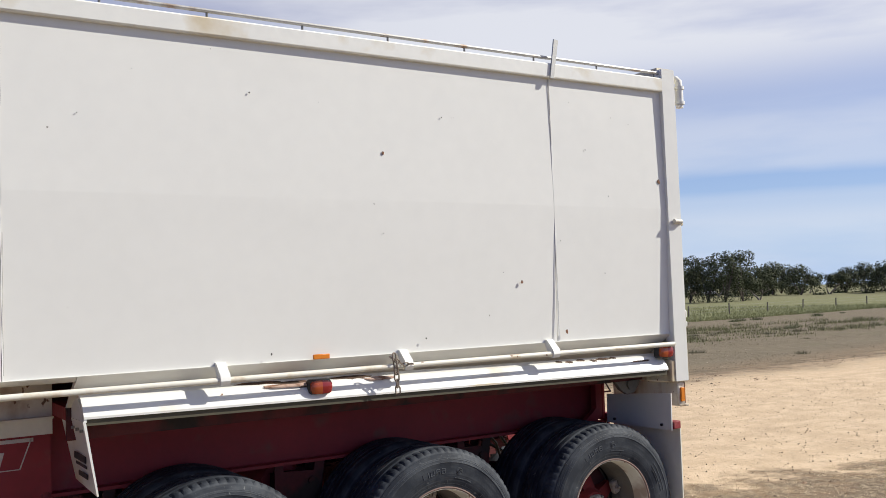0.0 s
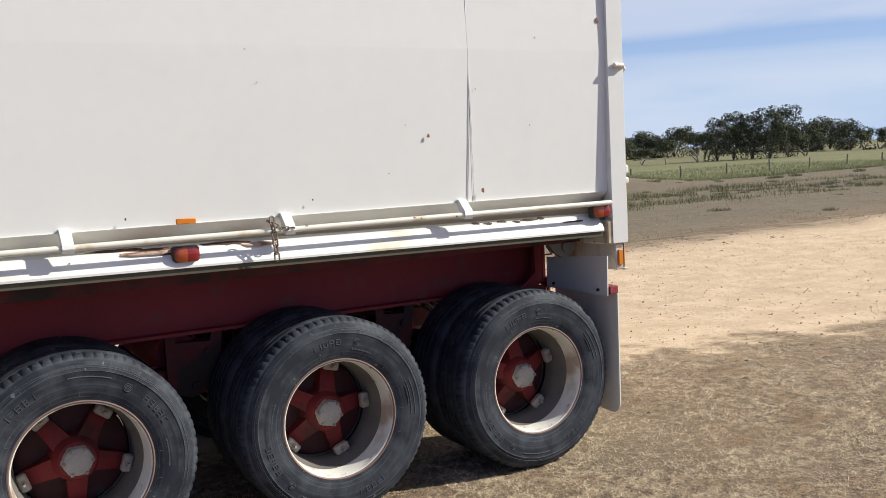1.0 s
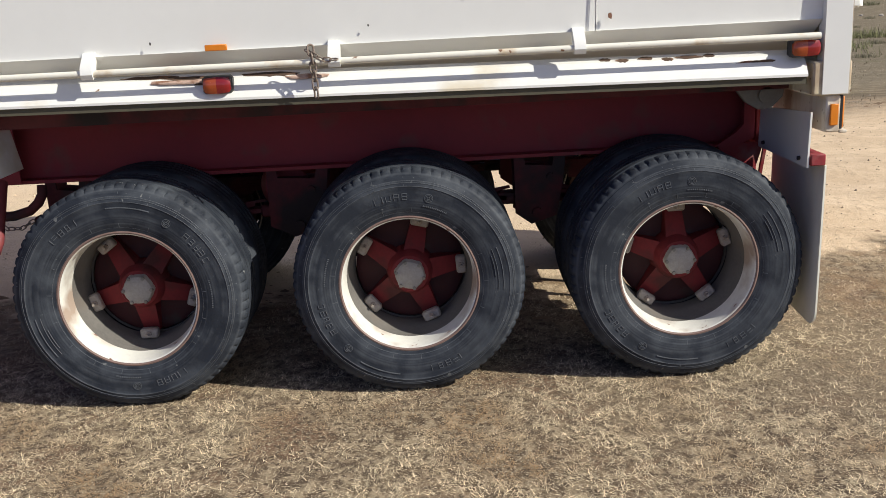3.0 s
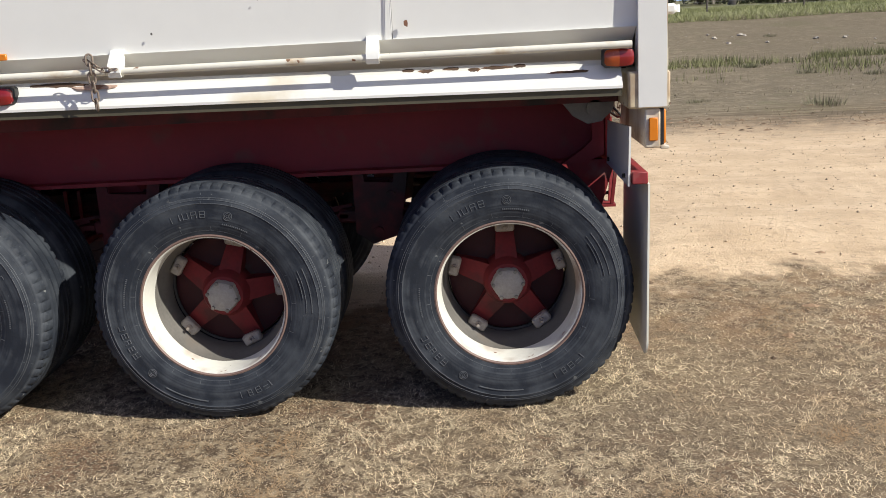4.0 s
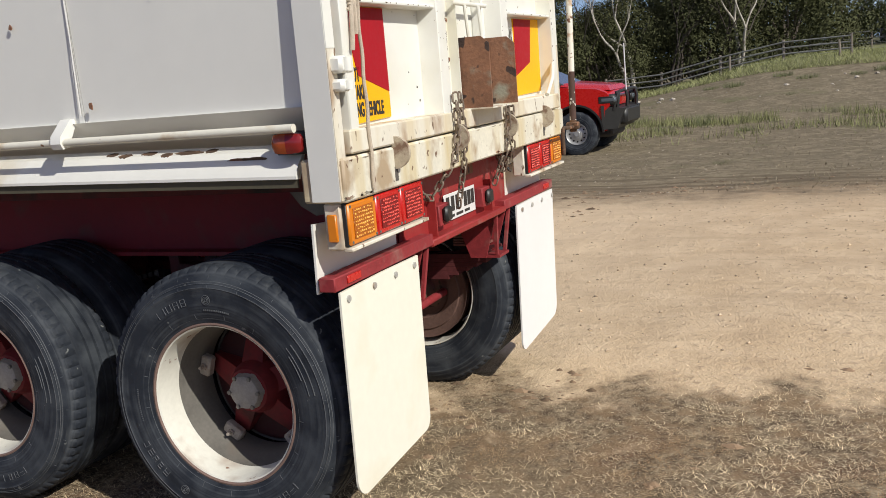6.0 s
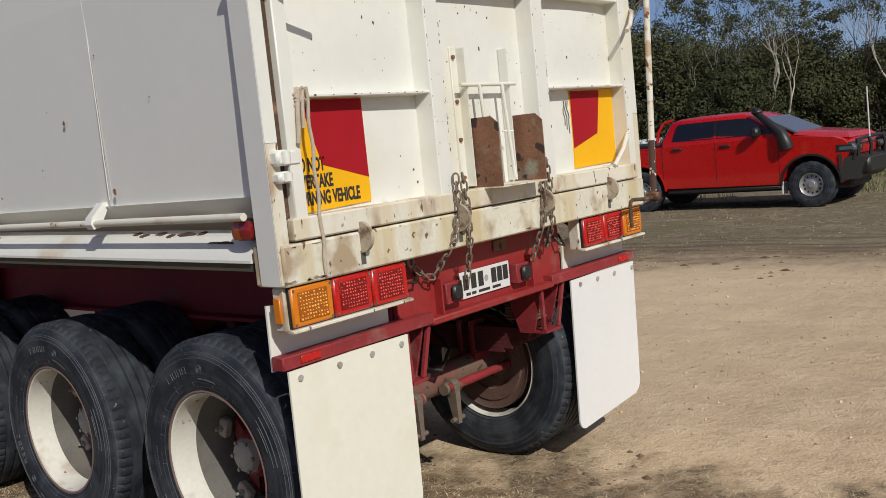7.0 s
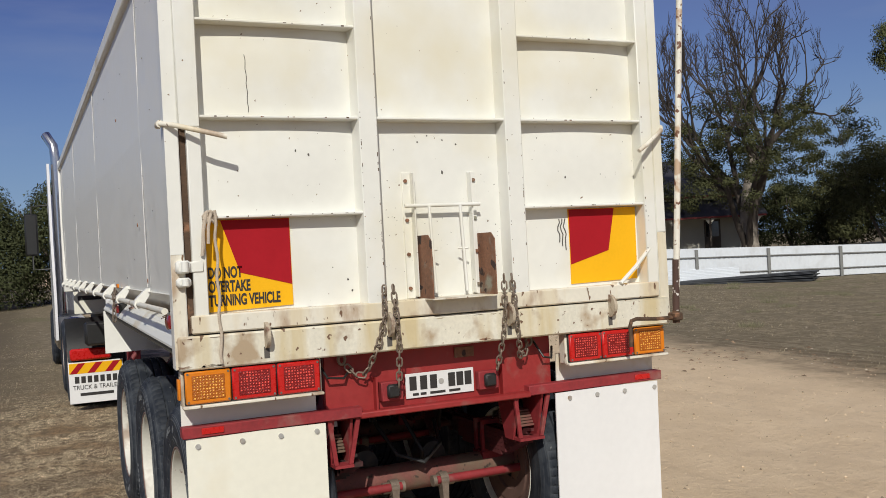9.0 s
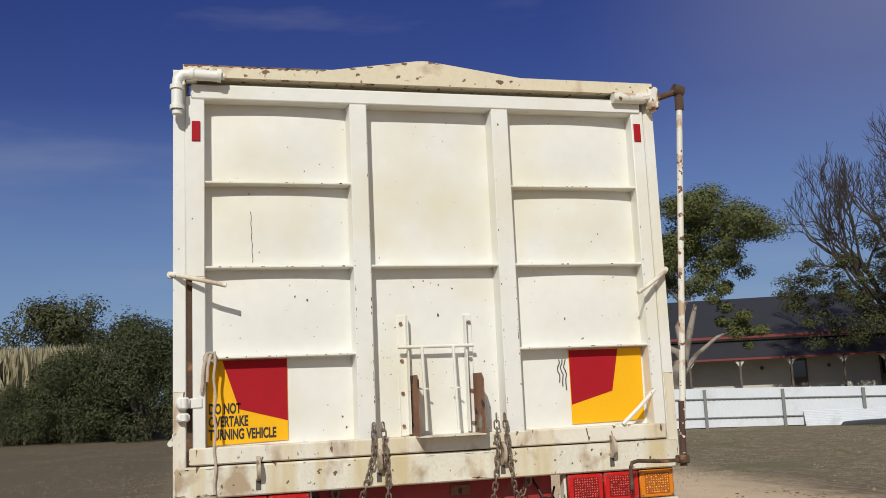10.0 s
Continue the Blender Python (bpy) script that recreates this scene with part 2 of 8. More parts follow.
rubber = mat("tyre_rubber", (0.017, 0.021, 0.029), 0.72, spec=0.3, vary=0.3, scale=5, stain=(0.062, 0.070, 0.080), stain_scale=7, stain_lo=0.47, stain_hi=0.75, spots=(0.15, 0.155, 0.15), spot_scale=30, spot_at=0.71, bump=0.1, bump_scale=90)
def worn_rings(m):
    """Adds scuffed concentric bands to the flank of a tyre."""
    n, l = links(m)
    co = n["Texture Coordinate"].outputs["Object"]
    sep = n.new("ShaderNodeSeparateXYZ")
    l.new(co, sep.inputs[0])
    rad = n.new("ShaderNodeVectorMath")
    rad.operation = "LENGTH"
    flat = n.new("ShaderNodeCombineXYZ")
    l.new(sep.outputs["X"], flat.inputs["X"])
    l.new(sep.outputs["Z"], flat.inputs["Y"])
    l.new(flat.outputs[0], rad.inputs[0])
    ring = n.new("ShaderNodeTexNoise")
    ring.noise_dimensions = "1D"
    ring.inputs["Scale"].default_value, ring.inputs["Detail"].default_value = 55.0, 6.0
    l.new(rad.outputs["Value"], ring.inputs["W"])
    scuff = n.new("ShaderNodeTexNoise")
    scuff.inputs["Scale"].default_value, scuff.inputs["Detail"].default_value = 9.0, 7.0
    l.new(co, scuff.inputs["Vector"])
    both = n.new("ShaderNodeMath")
    both.operation = "MULTIPLY"
    l.new(ring.outputs["Fac"], both.inputs[0])
    l.new(scuff.outputs["Fac"], both.inputs[1])
    rng = n.new("ShaderNodeMapRange")
    rng.inputs["From Min"].default_value, rng.inputs["From Max"].default_value = 0.22, 0.42
    l.new(both.outputs[0], rng.inputs["Value"])
    mx = n.new("ShaderNodeMix")
    mx.data_type = "RGBA"
    base = n["Principled BSDF"].inputs["Base Color"]
    l.new(base.links[0].from_socket, mx.inputs["A"])
    mx.inputs["B"].default_value = (0.066, 0.073, 0.082, 1)
    l.new(rng.outputs["Result"], mx.inputs["Factor"])
    l.new(mx.outputs["Result"], base)


worn_rings(rubber)
rubber_mark = mat("scuffed_rubber_lettering", (0.095, 0.102, 0.110), 0.75, vary=0.4, scale=25)
rim_paint = mat("cream_wheel_rim_paint", (0.72, 0.70, 0.62), 0.5, vary=0.08, scale=6, stain=(0.40, 0.31, 0.24), stain_scale=5, stain_lo=0.50, stain_hi=0.68, spots=(0.25, 0.13, 0.08), spot_scale=18, spot_at=0.68)
# dark grey puts the shade deep inside the rim into its colour
well_shade = mat("shaded_rim_well", (0.13, 0.12, 0.105), 0.8, vary=0.25, scale=8, stain=(0.14, 0.12, 0.10), stain_scale=6)
rim_lip = mat("worn_rim_lip", (0.20, 0.13, 0.105), 0.6, vary=0.2, scale=15)
pivot_grey = mat("grimy_grey_pivot_steel", (0.16, 0.15, 0.13), 0.7, vary=0.2, scale=10, stain=(0.10, 0.07, 0.05), stain_scale=8)
hub_grey = mat("dusty_grey_hub", (0.34, 0.315, 0.275), 0.65, vary=0.2, scale=14, bump=0.1)
clamp_grey = mat("dusty_pale_clamp_paint", (0.33, 0.29, 0.25), 0.65, vary=0.25, scale=16, stain=(0.24, 0.18, 0.14), stain_scale=14, bump=0.1)
dark_steel = mat("greasy_dark_steel", (0.035, 0.032, 0.030), 0.6, vary=0.3, scale=9, stain=(0.09, 0.07, 0.055), stain_scale=6)
drum_paint = mat("grimy_dark_red_drum", (0.055, 0.012, 0.013), 0.7, vary=0.35, scale=9, stain=(0.05, 0.04, 0.035), stain_scale=6)
sleeve_rust = mat("rust_with_white_flecks", (0.075, 0.040, 0.030), 0.8, vary=0.3, scale=12, spots=(0.66, 0.62, 0.56), spot_scale=30, spot_at=0.585, bump=0.2)
rust = mat("rusted_steel", (0.22, 0.105, 0.06), 0.85, vary=0.35, scale=7, stain=(0.25, 0.24, 0.19), stain_scale=10, stain_lo=0.53, stain_hi=0.68, spots=(0.05, 0.03, 0.025), spot_scale=14, spot_at=0.6, bump=0.3, bump_scale=80)
chain_steel = mat("weathered_chain_steel", (0.23, 0.18, 0.14), 0.6, metal=0.4, vary=0.3, scale=20)
galv = mat("galvanised_steel", (0.48, 0.47, 0.44), 0.5, metal=0.3, vary=0.15, scale=10, stain=(0.30, 0.20, 0.13), stain_scale=9)
amber = mat("amber_lens", (0.68, 0.20, 0.008), 0.38, vary=0.05, coat=0.1)
amber_led = mat("amber_lamp_insert", (0.40, 0.105, 0.005), 0.4, vary=0.25, scale=60, bump=0.5, bump_scale=150)
red_lens = mat("red_lens", (0.52, 0.012, 0.010), 0.30, vary=0.05, coat=0.1)
red_led = mat("red_lamp_insert", (0.20, 0.004, 0.004), 0.4, vary=0.3, scale=60, bump=0.5, bump_scale=150)
led_dot = mat("lamp_reflector_dot", (0.95, 0.12, 0.09), 0.35, vary=0.1)
led_amber_dot = mat("amber_reflector_dot", (0.95, 0.50, 0.10), 0.35, vary=0.1)
flap_white = mat("white_mud_flap", (0.79, 0.79, 0.78), 0.5, vary=0.03, scale=3)
flap_cream = mat("cream_mud_flap", (0.83, 0.81, 0.69), 0.5, vary=0.04, scale=3, stain=(0.76, 0.70, 0.54), stain_scale=3, stain_lo=0.55, stain_hi=0.8)
yellow_film = mat("yellow_reflective_film", (0.86, 0.45, 0.012), 0.5, spec=0.15, vary=0.04, scale=8)
red_film = mat("dark_red_reflective_film", (0.37, 0.012, 0.020), 0.55, spec=0.12, vary=0.06, scale=8)
black_ink = mat("black_lettering", (0.03, 0.027, 0.025), 0.6, vary=0.2, scale=30)
pale_ink = mat("pale_sign_writing", (0.62, 0.55, 0.50), 0.6, vary=0.15, scale=20)
plate_white = mat("white_plate", (0.74, 0.74, 0.73), 0.4, vary=0.04, scale=10)
black_plastic = mat("black_plastic", (0.02, 0.02, 0.02), 0.45, vary=0.2, scale=15)
rope_fibre = mat("dusty_rope", (0.50, 0.42, 0.33), 0.9, vary=0.2, scale=40, bump=0.4, bump_scale=220)
seam_dark = mat("dark_sealant", (0.10, 0.09, 0.08), 0.8, vary=0.2, scale=20)
dull_gap = mat("grey_seam_edge", (0.30, 0.29, 0.27), 0.8, vary=0.2, scale=20)
seam_light = mat("pale_sealant_seam", (0.74, 0.73, 0.70), 0.6, vary=0.06, scale=20)
bolt_steel = mat("dull_bolt_steel", (0.22, 0.21, 0.19), 0.45, metal=0.6, vary=0.2, scale=30)
chrome = mat("polished_steel", (0.62, 0.62, 0.63), 0.16, metal=1.0, vary=0.05)
truck_white = mat("white_truck_paint", (0.76, 0.76, 0.77), 0.3, vary=0.03, coat=0.4)
tarp_grey = mat("grey_tarpaulin", (0.34, 0.34, 0.33), 0.75, vary=0.1, scale=4)


# ---- building helpers ----
class Build:
    """Gathers corners and faces of one mesh."""

    def __init__(self):
        self.v, self.f = [], []

    def put(self, verts, faces):
        k = len(self.v)
        self.v.extend(tuple(p) for p in verts)
        self.f.extend(tuple(i + k for i in f) for f in faces)
        return self

    def hexa(self, p):
        """Eight corners: the lower ring, then the upper one."""
        return self.put(p, [(3, 2, 1, 0), (4, 5, 6, 7), (0, 1, 5, 4), (1, 2, 6, 5), (2, 3, 7, 6), (3, 0, 4, 7)])

    def box(self, x0, x1, y0, y1, z0, z1, b=0.0):
        if b <= 0:
            return self.hexa([(x0, y0, z0), (x1, y0, z0), (x1, y1, z0), (x0, y1, z0), (x0, y0, z1), (x1, y0, z1), (x1, y1, z1), (x0, y1, z1)])
        b = min(b, 0.45 * min(abs(x1 - x0), abs(y1 - y0), abs(z1 - z0)))
        bm = bmesh.new()
        bmesh.ops.create_cube(bm, size=1)
        for v in bm.verts:
            v.co = ((x0 + x1) / 2 + v.co.x * (x1 - x0), (y0 + y1) / 2 + v.co.y * (y1 - y0), (z0 + z1) / 2 + v.co.z * (z1 - z0))
        bmesh.ops.bevel(bm, geom=bm.edges[:], offset=b, segments=1, affect="EDGES", profile=0.5)
        bm.verts.index_update()
        self.put([v.co[:] for v in bm.verts], [[v.index for v in f.verts] for f in bm.faces])
        bm.free()
        return self

    def tube(self, pts, r, n=10, cap=True, radii=None):
        pts = [Vector(p) for p in pts]
        rings, up = [], None
        for i, p in enumerate(pts):
            d = (pts[min(i + 1, len(pts) - 1)] - pts[max(i - 1, 0)]).normalized()
            if up is None:
                up = d.orthogonal().normalized()
            up = (up - d * up.dot(d)).normalized()
            side = d.cross(up)
            rr = radii[i] if radii else r
            rings.append([p + (up * math.cos(2 * math.pi * k / n) + side * math.sin(2 * math.pi * k / n)) * rr for k in range(n)])
        faces = [(i * n + k, i * n + (k + 1) % n, (i + 1) * n + (k + 1) % n, (i + 1) * n + k) for i in range(len(pts) - 1) for k in range(n)]
        if cap:
            faces += [tuple(range(n))[::-1], tuple((len(pts) - 1) * n + k for k in range(n))]
        return self.put([v for ring in rings for v in ring], faces)

    def rod(self, a, b, r, n=10, r2=None):
        return self.tube([a, b], r, n, radii=[r, r if r2 is None else r2])

    def lathe(self, profile, n=48, centre=(0, 0, 0), closed=False, notch=None):
        """Turns (radius, y) round the y axis. notch(i, k) gives what is taken off the radius."""
        cx, cy, cz = centre
        verts = []
        for k in range(n):
            a = 2 * math.pi * k / n
            for i, (r, y) in enumerate(profile):
                q = r - (notch(i, k) if notch else 0)
                verts.append((cx + q * math.cos(a), cy + y, cz + q * math.sin(a)))
        m = len(profile)
        top = m if closed else m - 1
        faces = [(k * m + i, k * m + (i + 1) % m, ((k + 1) % n) * m + (i + 1) % m, ((k + 1) % n) * m + i) for k in range(n) for i in range(top)]
        return self.put(verts, faces)

    def prism(self, poly, axis, a, b):
        """A flat outline drawn out along one axis; the outline is given in the two other axes, in order."""
        def at(p, v):
            return {"x": (v, p[0], p[1]), "y": (p[0], v, p[1]), "z": (p[0], p[1], v)}[axis]
        n = len(poly)
        return self.put([at(p, a) for p in poly] + [at(p, b) for p in poly],
                        [tuple(range(n))[::-1], tuple(range(n, 2 * n))] + [(i, (i + 1) % n, n + (i + 1) % n, n + i) for i in range(n)])

    def mesh(self, name, material, angle=38):
        me = bpy.data.meshes.new(name)
        me.from_pydata(self.v, [], self.f)
        bm = bmesh.new()
        bm.from_mesh(me)
        if len(bm.faces) < 60000:
            bmesh.ops.recalc_face_normals(bm, faces=bm.faces)
        bm.to_mesh(me)
        bm.free()
        me.materials.append(material)
        me.shade_smooth()
        me.set_sharp_from_angle(angle=radians(angle))
        return me


def part(name, b, material, parent=None, label="", angle=38):
    """One mesh object under a thing or a part."""
    ob = new(name, b.mesh(name, material, angle))
    ob.parent = parent
    return tagged(ob, label)


def empty(name, label, category, at=(0, 0, 0), group="", kind=""):
    ob = new(name)
    ob.location = at
    return tagged(ob, label, category, group, kind)


def child(name, mesh, parent, m=None, label=""):
    """One more object on a mesh that others share."""
    ob = new(name, mesh)
    ob.parent = parent
    if m is not None:
        ob.matrix_local = m
    return tagged(ob, label)


def lettering(name, words, size, m, material, parent, squeeze=1.0, bold=0.0):
    cu = bpy.data.curves.new(name, "FONT")
    cu.body, cu.size, cu.extrude, cu.offset = words, size, 0.0008, bold
    tmp = new(name + "_draft", cu)
    bpy.context.view_layer.update()
    me = bpy.data.meshes.new_from_object(tmp.evaluated_get(bpy.context.evaluated_depsgraph_get()))
    bpy.data.objects.remove(tmp)
    me.transform(Matrix.Diagonal((squeeze, 1, 1, 1)))
    me.materials.clear()
    me.materials.append(material)
    ob = new(name, me)
    ob.parent, ob.matrix_local = parent, m
    return ob


FACE_REAR = pose(0, 0, 0, 90, 0, 90)      # flat writing that faces +x
FACE_SIDE = pose(0, 0, 0, 90, 0, 0)       # flat writing that faces -y


# ---- the tipping trailer: rear face at x = 0, nose towards -x, middle at y = 0 ----
trailer = empty("tipper_trailer", "white and cream steel tipping semi trailer with a worn red chassis", "semi trailer")
FRONT = -10.5
SEAMS = (-1.0, -4.02, -7.05, -9.95)


def side_wall(s):
    """One long side of the tub, s = -1 for the side that the sun grazes."""
    wall = empty("side_wall", "", "")
    wall.parent = trailer
    edges = [-0.06] + list(SEAMS) + [FRONT]
    for i in range(len(edges) - 1):
        x1, x0 = edges[i] - 0.0015, edges[i + 1] + 0.0015
        rnd = random.Random(31 + i)
        for z0, z1, t0, t1 in ((1.575, 2.386, 1.226, 1.2468), (2.386, 3.17, 1.2466, 1.237)):
            b, nx, nz = Build(), 14, 7
            verts, faces = [], []
            for k in range(nz + 1):
                for j in range(nx + 1):
                    u, w = j / nx, k / nz
                    dent = 0.0022 * math.sin(math.pi * u) * math.sin(math.pi * w) * rnd.uniform(0.2, 1.4)
                    verts.append((x0 + (x1 - x0) * u, s * (t0 + (t1 - t0) * w + dent), z0 + (z1 - z0) * w))
            for k in range(nz):
                for j in range(nx):
                    a = k * (nx + 1) + j
                    faces.append((a, a + 1, a + nx + 2, a + nx + 1))
            m = len(verts)
            verts += [(x, s * 1.20, z) for x in (x0, x1) for z in (z0, z1)]
            faces += [(0, nx, m + 2, m), (nz * (nx + 1), nz * (nx + 1) + nx, m + 3, m + 1), (0, m, m + 1, nz * (nx + 1)), (nx, m + 2, m + 3, nz * (nx + 1) + nx), (m, m + 2, m + 3, m + 1)]
            b.put(verts, faces)
            part("panel", b, white_side, wall)
    for x in SEAMS:
        rnd = random.Random(int(-x * 10))
        b = Build()
        b.tube([(x + rnd.uniform(-0.0015, 0.0015), s * 1.2435, 1.60 + 1.55 * k / 26) for k in range(27)], 0.0022, 5)
        part("seam", b, seam_light, wall)
        if s < 0:
            b = Build()
            b.tube([(x + 0.005 + rnd.uniform(-0.0015, 0.0015), s * 1.2415, 1.60 + 1.55 * k / 26) for k in range(27)], 0.0010, 4)
            part("seam_shadow_gap", b, dull_gap, wall)
    return wall


wall_left = side_wall(-1)
side_wall(1)

# chips and small rust spots on the lit side
rnd = random.Random(5)
chips = [(-0.945, 1.632, 0.016), (-1.265, 1.935, 0.012), (-0.115, 2.56, 0.016), (-2.16, 2.64, 0.010), (-1.93, 1.645, 0.006), (-2.82, 1.615, 0.007), (-2.9, 2.9, 0.006), (-1.78, 2.86, 0.006)]
chips += [(rnd.uniform(-9.5, -0.2), rnd.uniform(1.7, 3.1), rnd.uniform(0.0012, 0.003)) for _ in range(34)]
for x, z, r in chips:
    r *= 0.7 if r > 0.005 else 1.0
    b = Build()
    n = 7
    ring = [(x + r * rnd.uniform(0.6, 1.2) * math.cos(2 * math.pi * k / n), z + r * rnd.uniform(0.7, 1.6) * math.sin(2 * math.pi * k / n)) for k in range(n)]
    b.prism(ring, "y", -1.2462, -1.250 if r > 0.0065 else -1.2485)
    part("paint_chip", b, rust if r > 0.0065 else seam_dark, wall_left)

# rails, corner posts and the underside of the tub
for s in (-1, 1):
    b = Build().box(FRONT, -0.03, min(s * 1.205, s * 1.268), max(s * 1.205, s * 1.268), 3.155, 3.245, 0.008)
    rail = part("top_rail", b, fender_white, trailer)
    for k in range(21):
        part("tarp_clip", Build().rod((-0.1 - 0.5 * k, s * 1.235, 3.24), (-0.1 - 0.5 * k, s * 1.235, 3.285), 0.006, 6), bolt_steel, rail)
    part("tarp_rod", Build().rod((FRONT, s * 1.235, 3.283), (-0.05, s * 1.235, 3.283), 0.011, 8), galv, rail)
    b = Build().prism([(-0.062, s * 1.20), (-0.062, s * 1.268), (0.045, s * 1.272), (0.045, s * 1.215), (-0.02, s * 1.20)], "z", 1.268, 3.305)
    post = part("corner_post", b, cream if s > 0 else white_side, trailer)
    part("post_edge", Build().box(0.045, 0.0485, min(s * 1.271, s * 1.218), max(s * 1.271, s * 1.218), 1.75, 3.30), cream, post)
    part("post_foot", Build().box(0.045, 0.0485, min(s * 1.271, s * 1.218), max(s * 1.271, s * 1.218), 1.27, 1.748), cream_worn, post)
    # the chamfer under the wall, in its own shade
    b = Build().prism([(s * 1.238, 1.575), (s * 1.205, 1.548), (s * 1.0, 1.42), (s * 0.97, 1.42), (s * 1.19, 1.575)], "x", -3.72, -0.066)
    part("sill", b, white_side, trailer)
    b = Build().prism([(s * 1.238, 1.575), (s * 1.205, 1.550), (s * 1.18, 1.550), (s * 1.18, 1.575)], "x", FRONT, -3.722)
    part("sill", b, white_side, trailer)
    b = Build().box(FRONT, -3.722, min(s * 0.66, s * 0.64), max(s * 0.66, s * 0.64), 1.27, 1.555)
    b.box(FRONT, -3.722, min(s * 0.70, s * 0.66), max(s * 0.70, s * 0.66), 1.345, 1.357)
    part("sill_beam", b, cream_worn, trailer)
    # this length takes the darkened maroon: shade behind the guards, painted in
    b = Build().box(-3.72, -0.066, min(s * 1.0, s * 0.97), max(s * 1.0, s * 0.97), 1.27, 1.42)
    part("sill_beam", b, grimy_shade_maroon, trailer)
    b = Build().rod((FRONT + 0.2, s * 1.287, 1.511), (-0.09, s * 1.287, 1.511), 0.0145, 12)
    pipe = part("tie_rail", b, rail_cream, trailer)
    for k in range(11):
        x = -0.075 - k
        if k == 0:
            continue
        b = Build().prism([(s * 1.225, 1.592), (s * 1.245, 1.592), (s * 1.304, 1.535), (s * 1.310, 1.508), (s * 1.300, 1.488), (s * 1.27, 1.492), (s * 1.226, 1.565)], "x", x - 0.024, x + 0.024)
        part("rail_bracket", b, fender_white, pipe)
b = Build().box(-3.72, -0.1, -0.968, 0.968, 1.36, 1.42)
b.box(FRONT, -3.722, -1.18, 1.18, 1.556, 1.574)
part("tub_floor", b, maroon, trailer)
b = Build().box(FRONT - 0.04, FRONT, -1.268, 1.268, 1.40, 3.30, 0.01)
part("front_wall", b, white_side, trailer)
b = Build().put([(FRONT, y, 3.21 + 0.16 * max(0, 1 - abs(y) / 1.2)) for y in (-1.2, -0.6, 0, 0.6, 1.2)] + [(-0.05, y, 3.21 + 0.16 * max(0, 1 - abs(y) / 1.2)) for y in (-1.2, -0.6, 0, 0.6, 1.2)],
                [(i, i + 1, i + 6, i + 5) for i in range(4)])
part("tarpaulin", b, tarp_grey, trailer, "grey roll tarpaulin over the tub")
b = Build()
b.prism([(-1.012, 3.15), (-0.985, 3.15), (-0.94, 3.385), (-0.972, 3.39)], "y", -1.279, -1.268)
part("tarp_bracket", b, galv, trailer)

# wheel guards on both sides
for s in (-1, 1):
    outline = [(1.13, 1.470), (1.195, 1.452), (1.240, 1.408), (1.258, 1.376), (1.258, 1.366), (1.232, 1.364), (1.19, 1.44), (1.13, 1.456)]
    n, verts = len(outline), []
    for x in (-3.70, -3.1, -2.5, -1.9, -1.3, -0.7, -0.12):
        drop = -0.012 * (x + 1.9)
        verts += [(x, s * y, z + drop) for y, z in outline]
    faces = [tuple(range(n)), tuple(6 * n + k for k in range(n))[::-1]] + [(r * n + k, r * n + (k + 1) % n, (r + 1) * n + (k + 1) % n, (r + 1) * n + k) for r in range(6) for k in range(n)]
    guard = part("wheel_guard", Build().put(verts, faces), fender_white, trailer, angle=20)
    # set-back lip under the guard edge, its shade put into the colour
    lip = [(x, s * y, z - 0.012 * (x + 1.9)) for x in (-3.698, -0.122) for y, z in ((1.247, 1.3645), (1.240, 1.3645), (1.240, 1.336), (1.247, 1.336))]
    part("guard_lip", Build().put(lip, [(0, 1, 2, 3), (7, 6, 5, 4), (0, 4, 5, 1), (1, 5, 6, 2), (2, 6, 7, 3), (3, 7, 4, 0)]), lip_shade, guard)
    b = Build().hexa([(-3.70, s * 1.255, 1.372), (-3.688, s * 1.255, 1.372), (-3.688, s * 0.80, 1.372), (-3.70, s * 0.80, 1.372), (-3.70, s * 1.255, 1.385), (-3.688, s * 1.255, 1.385), (-3.688, s * 1.13, 1.475), (-3.70, s * 1.13, 1.475)])
    part("end_gusset", b, fender_white, guard)
    b = Build().hexa([(-3.652, s * 1.265, 1.050), (-3.644, s * 1.265, 1.050), (-3.628, s * 0.755, 1.055), (-3.636, s * 0.755, 1.055), (-3.705, s * 1.262, 1.378), (-3.693, s * 1.262, 1.378), (-3.688, s * 0.75, 1.372), (-3.70, s * 0.75, 1.372)])
    flap = part("front_flap", b, fender_white, guard)
    if s < 0:
        for k in range(4):
            part("rivet", Build().rod((-3.710, s * (1.22 - 0.09 * k), 1.335), (-3.696, s * (1.22 - 0.09 * k), 1.335), 0.007, 8), bolt_steel, guard)
        for z, w, h in ((1.20, 0.24, 0.03), (1.165, 0.22, 0.012), (1.12, 0.18, 0.022)):
            x = -3.703 + (1.378 - z) * 0.155
            b = Build().box(x - 0.004, x - 0.001, -1.06 - w / 2, -1.06 + w / 2, z - h / 2, z + h / 2)
            part("sign_bar", b, dark_steel, guard)

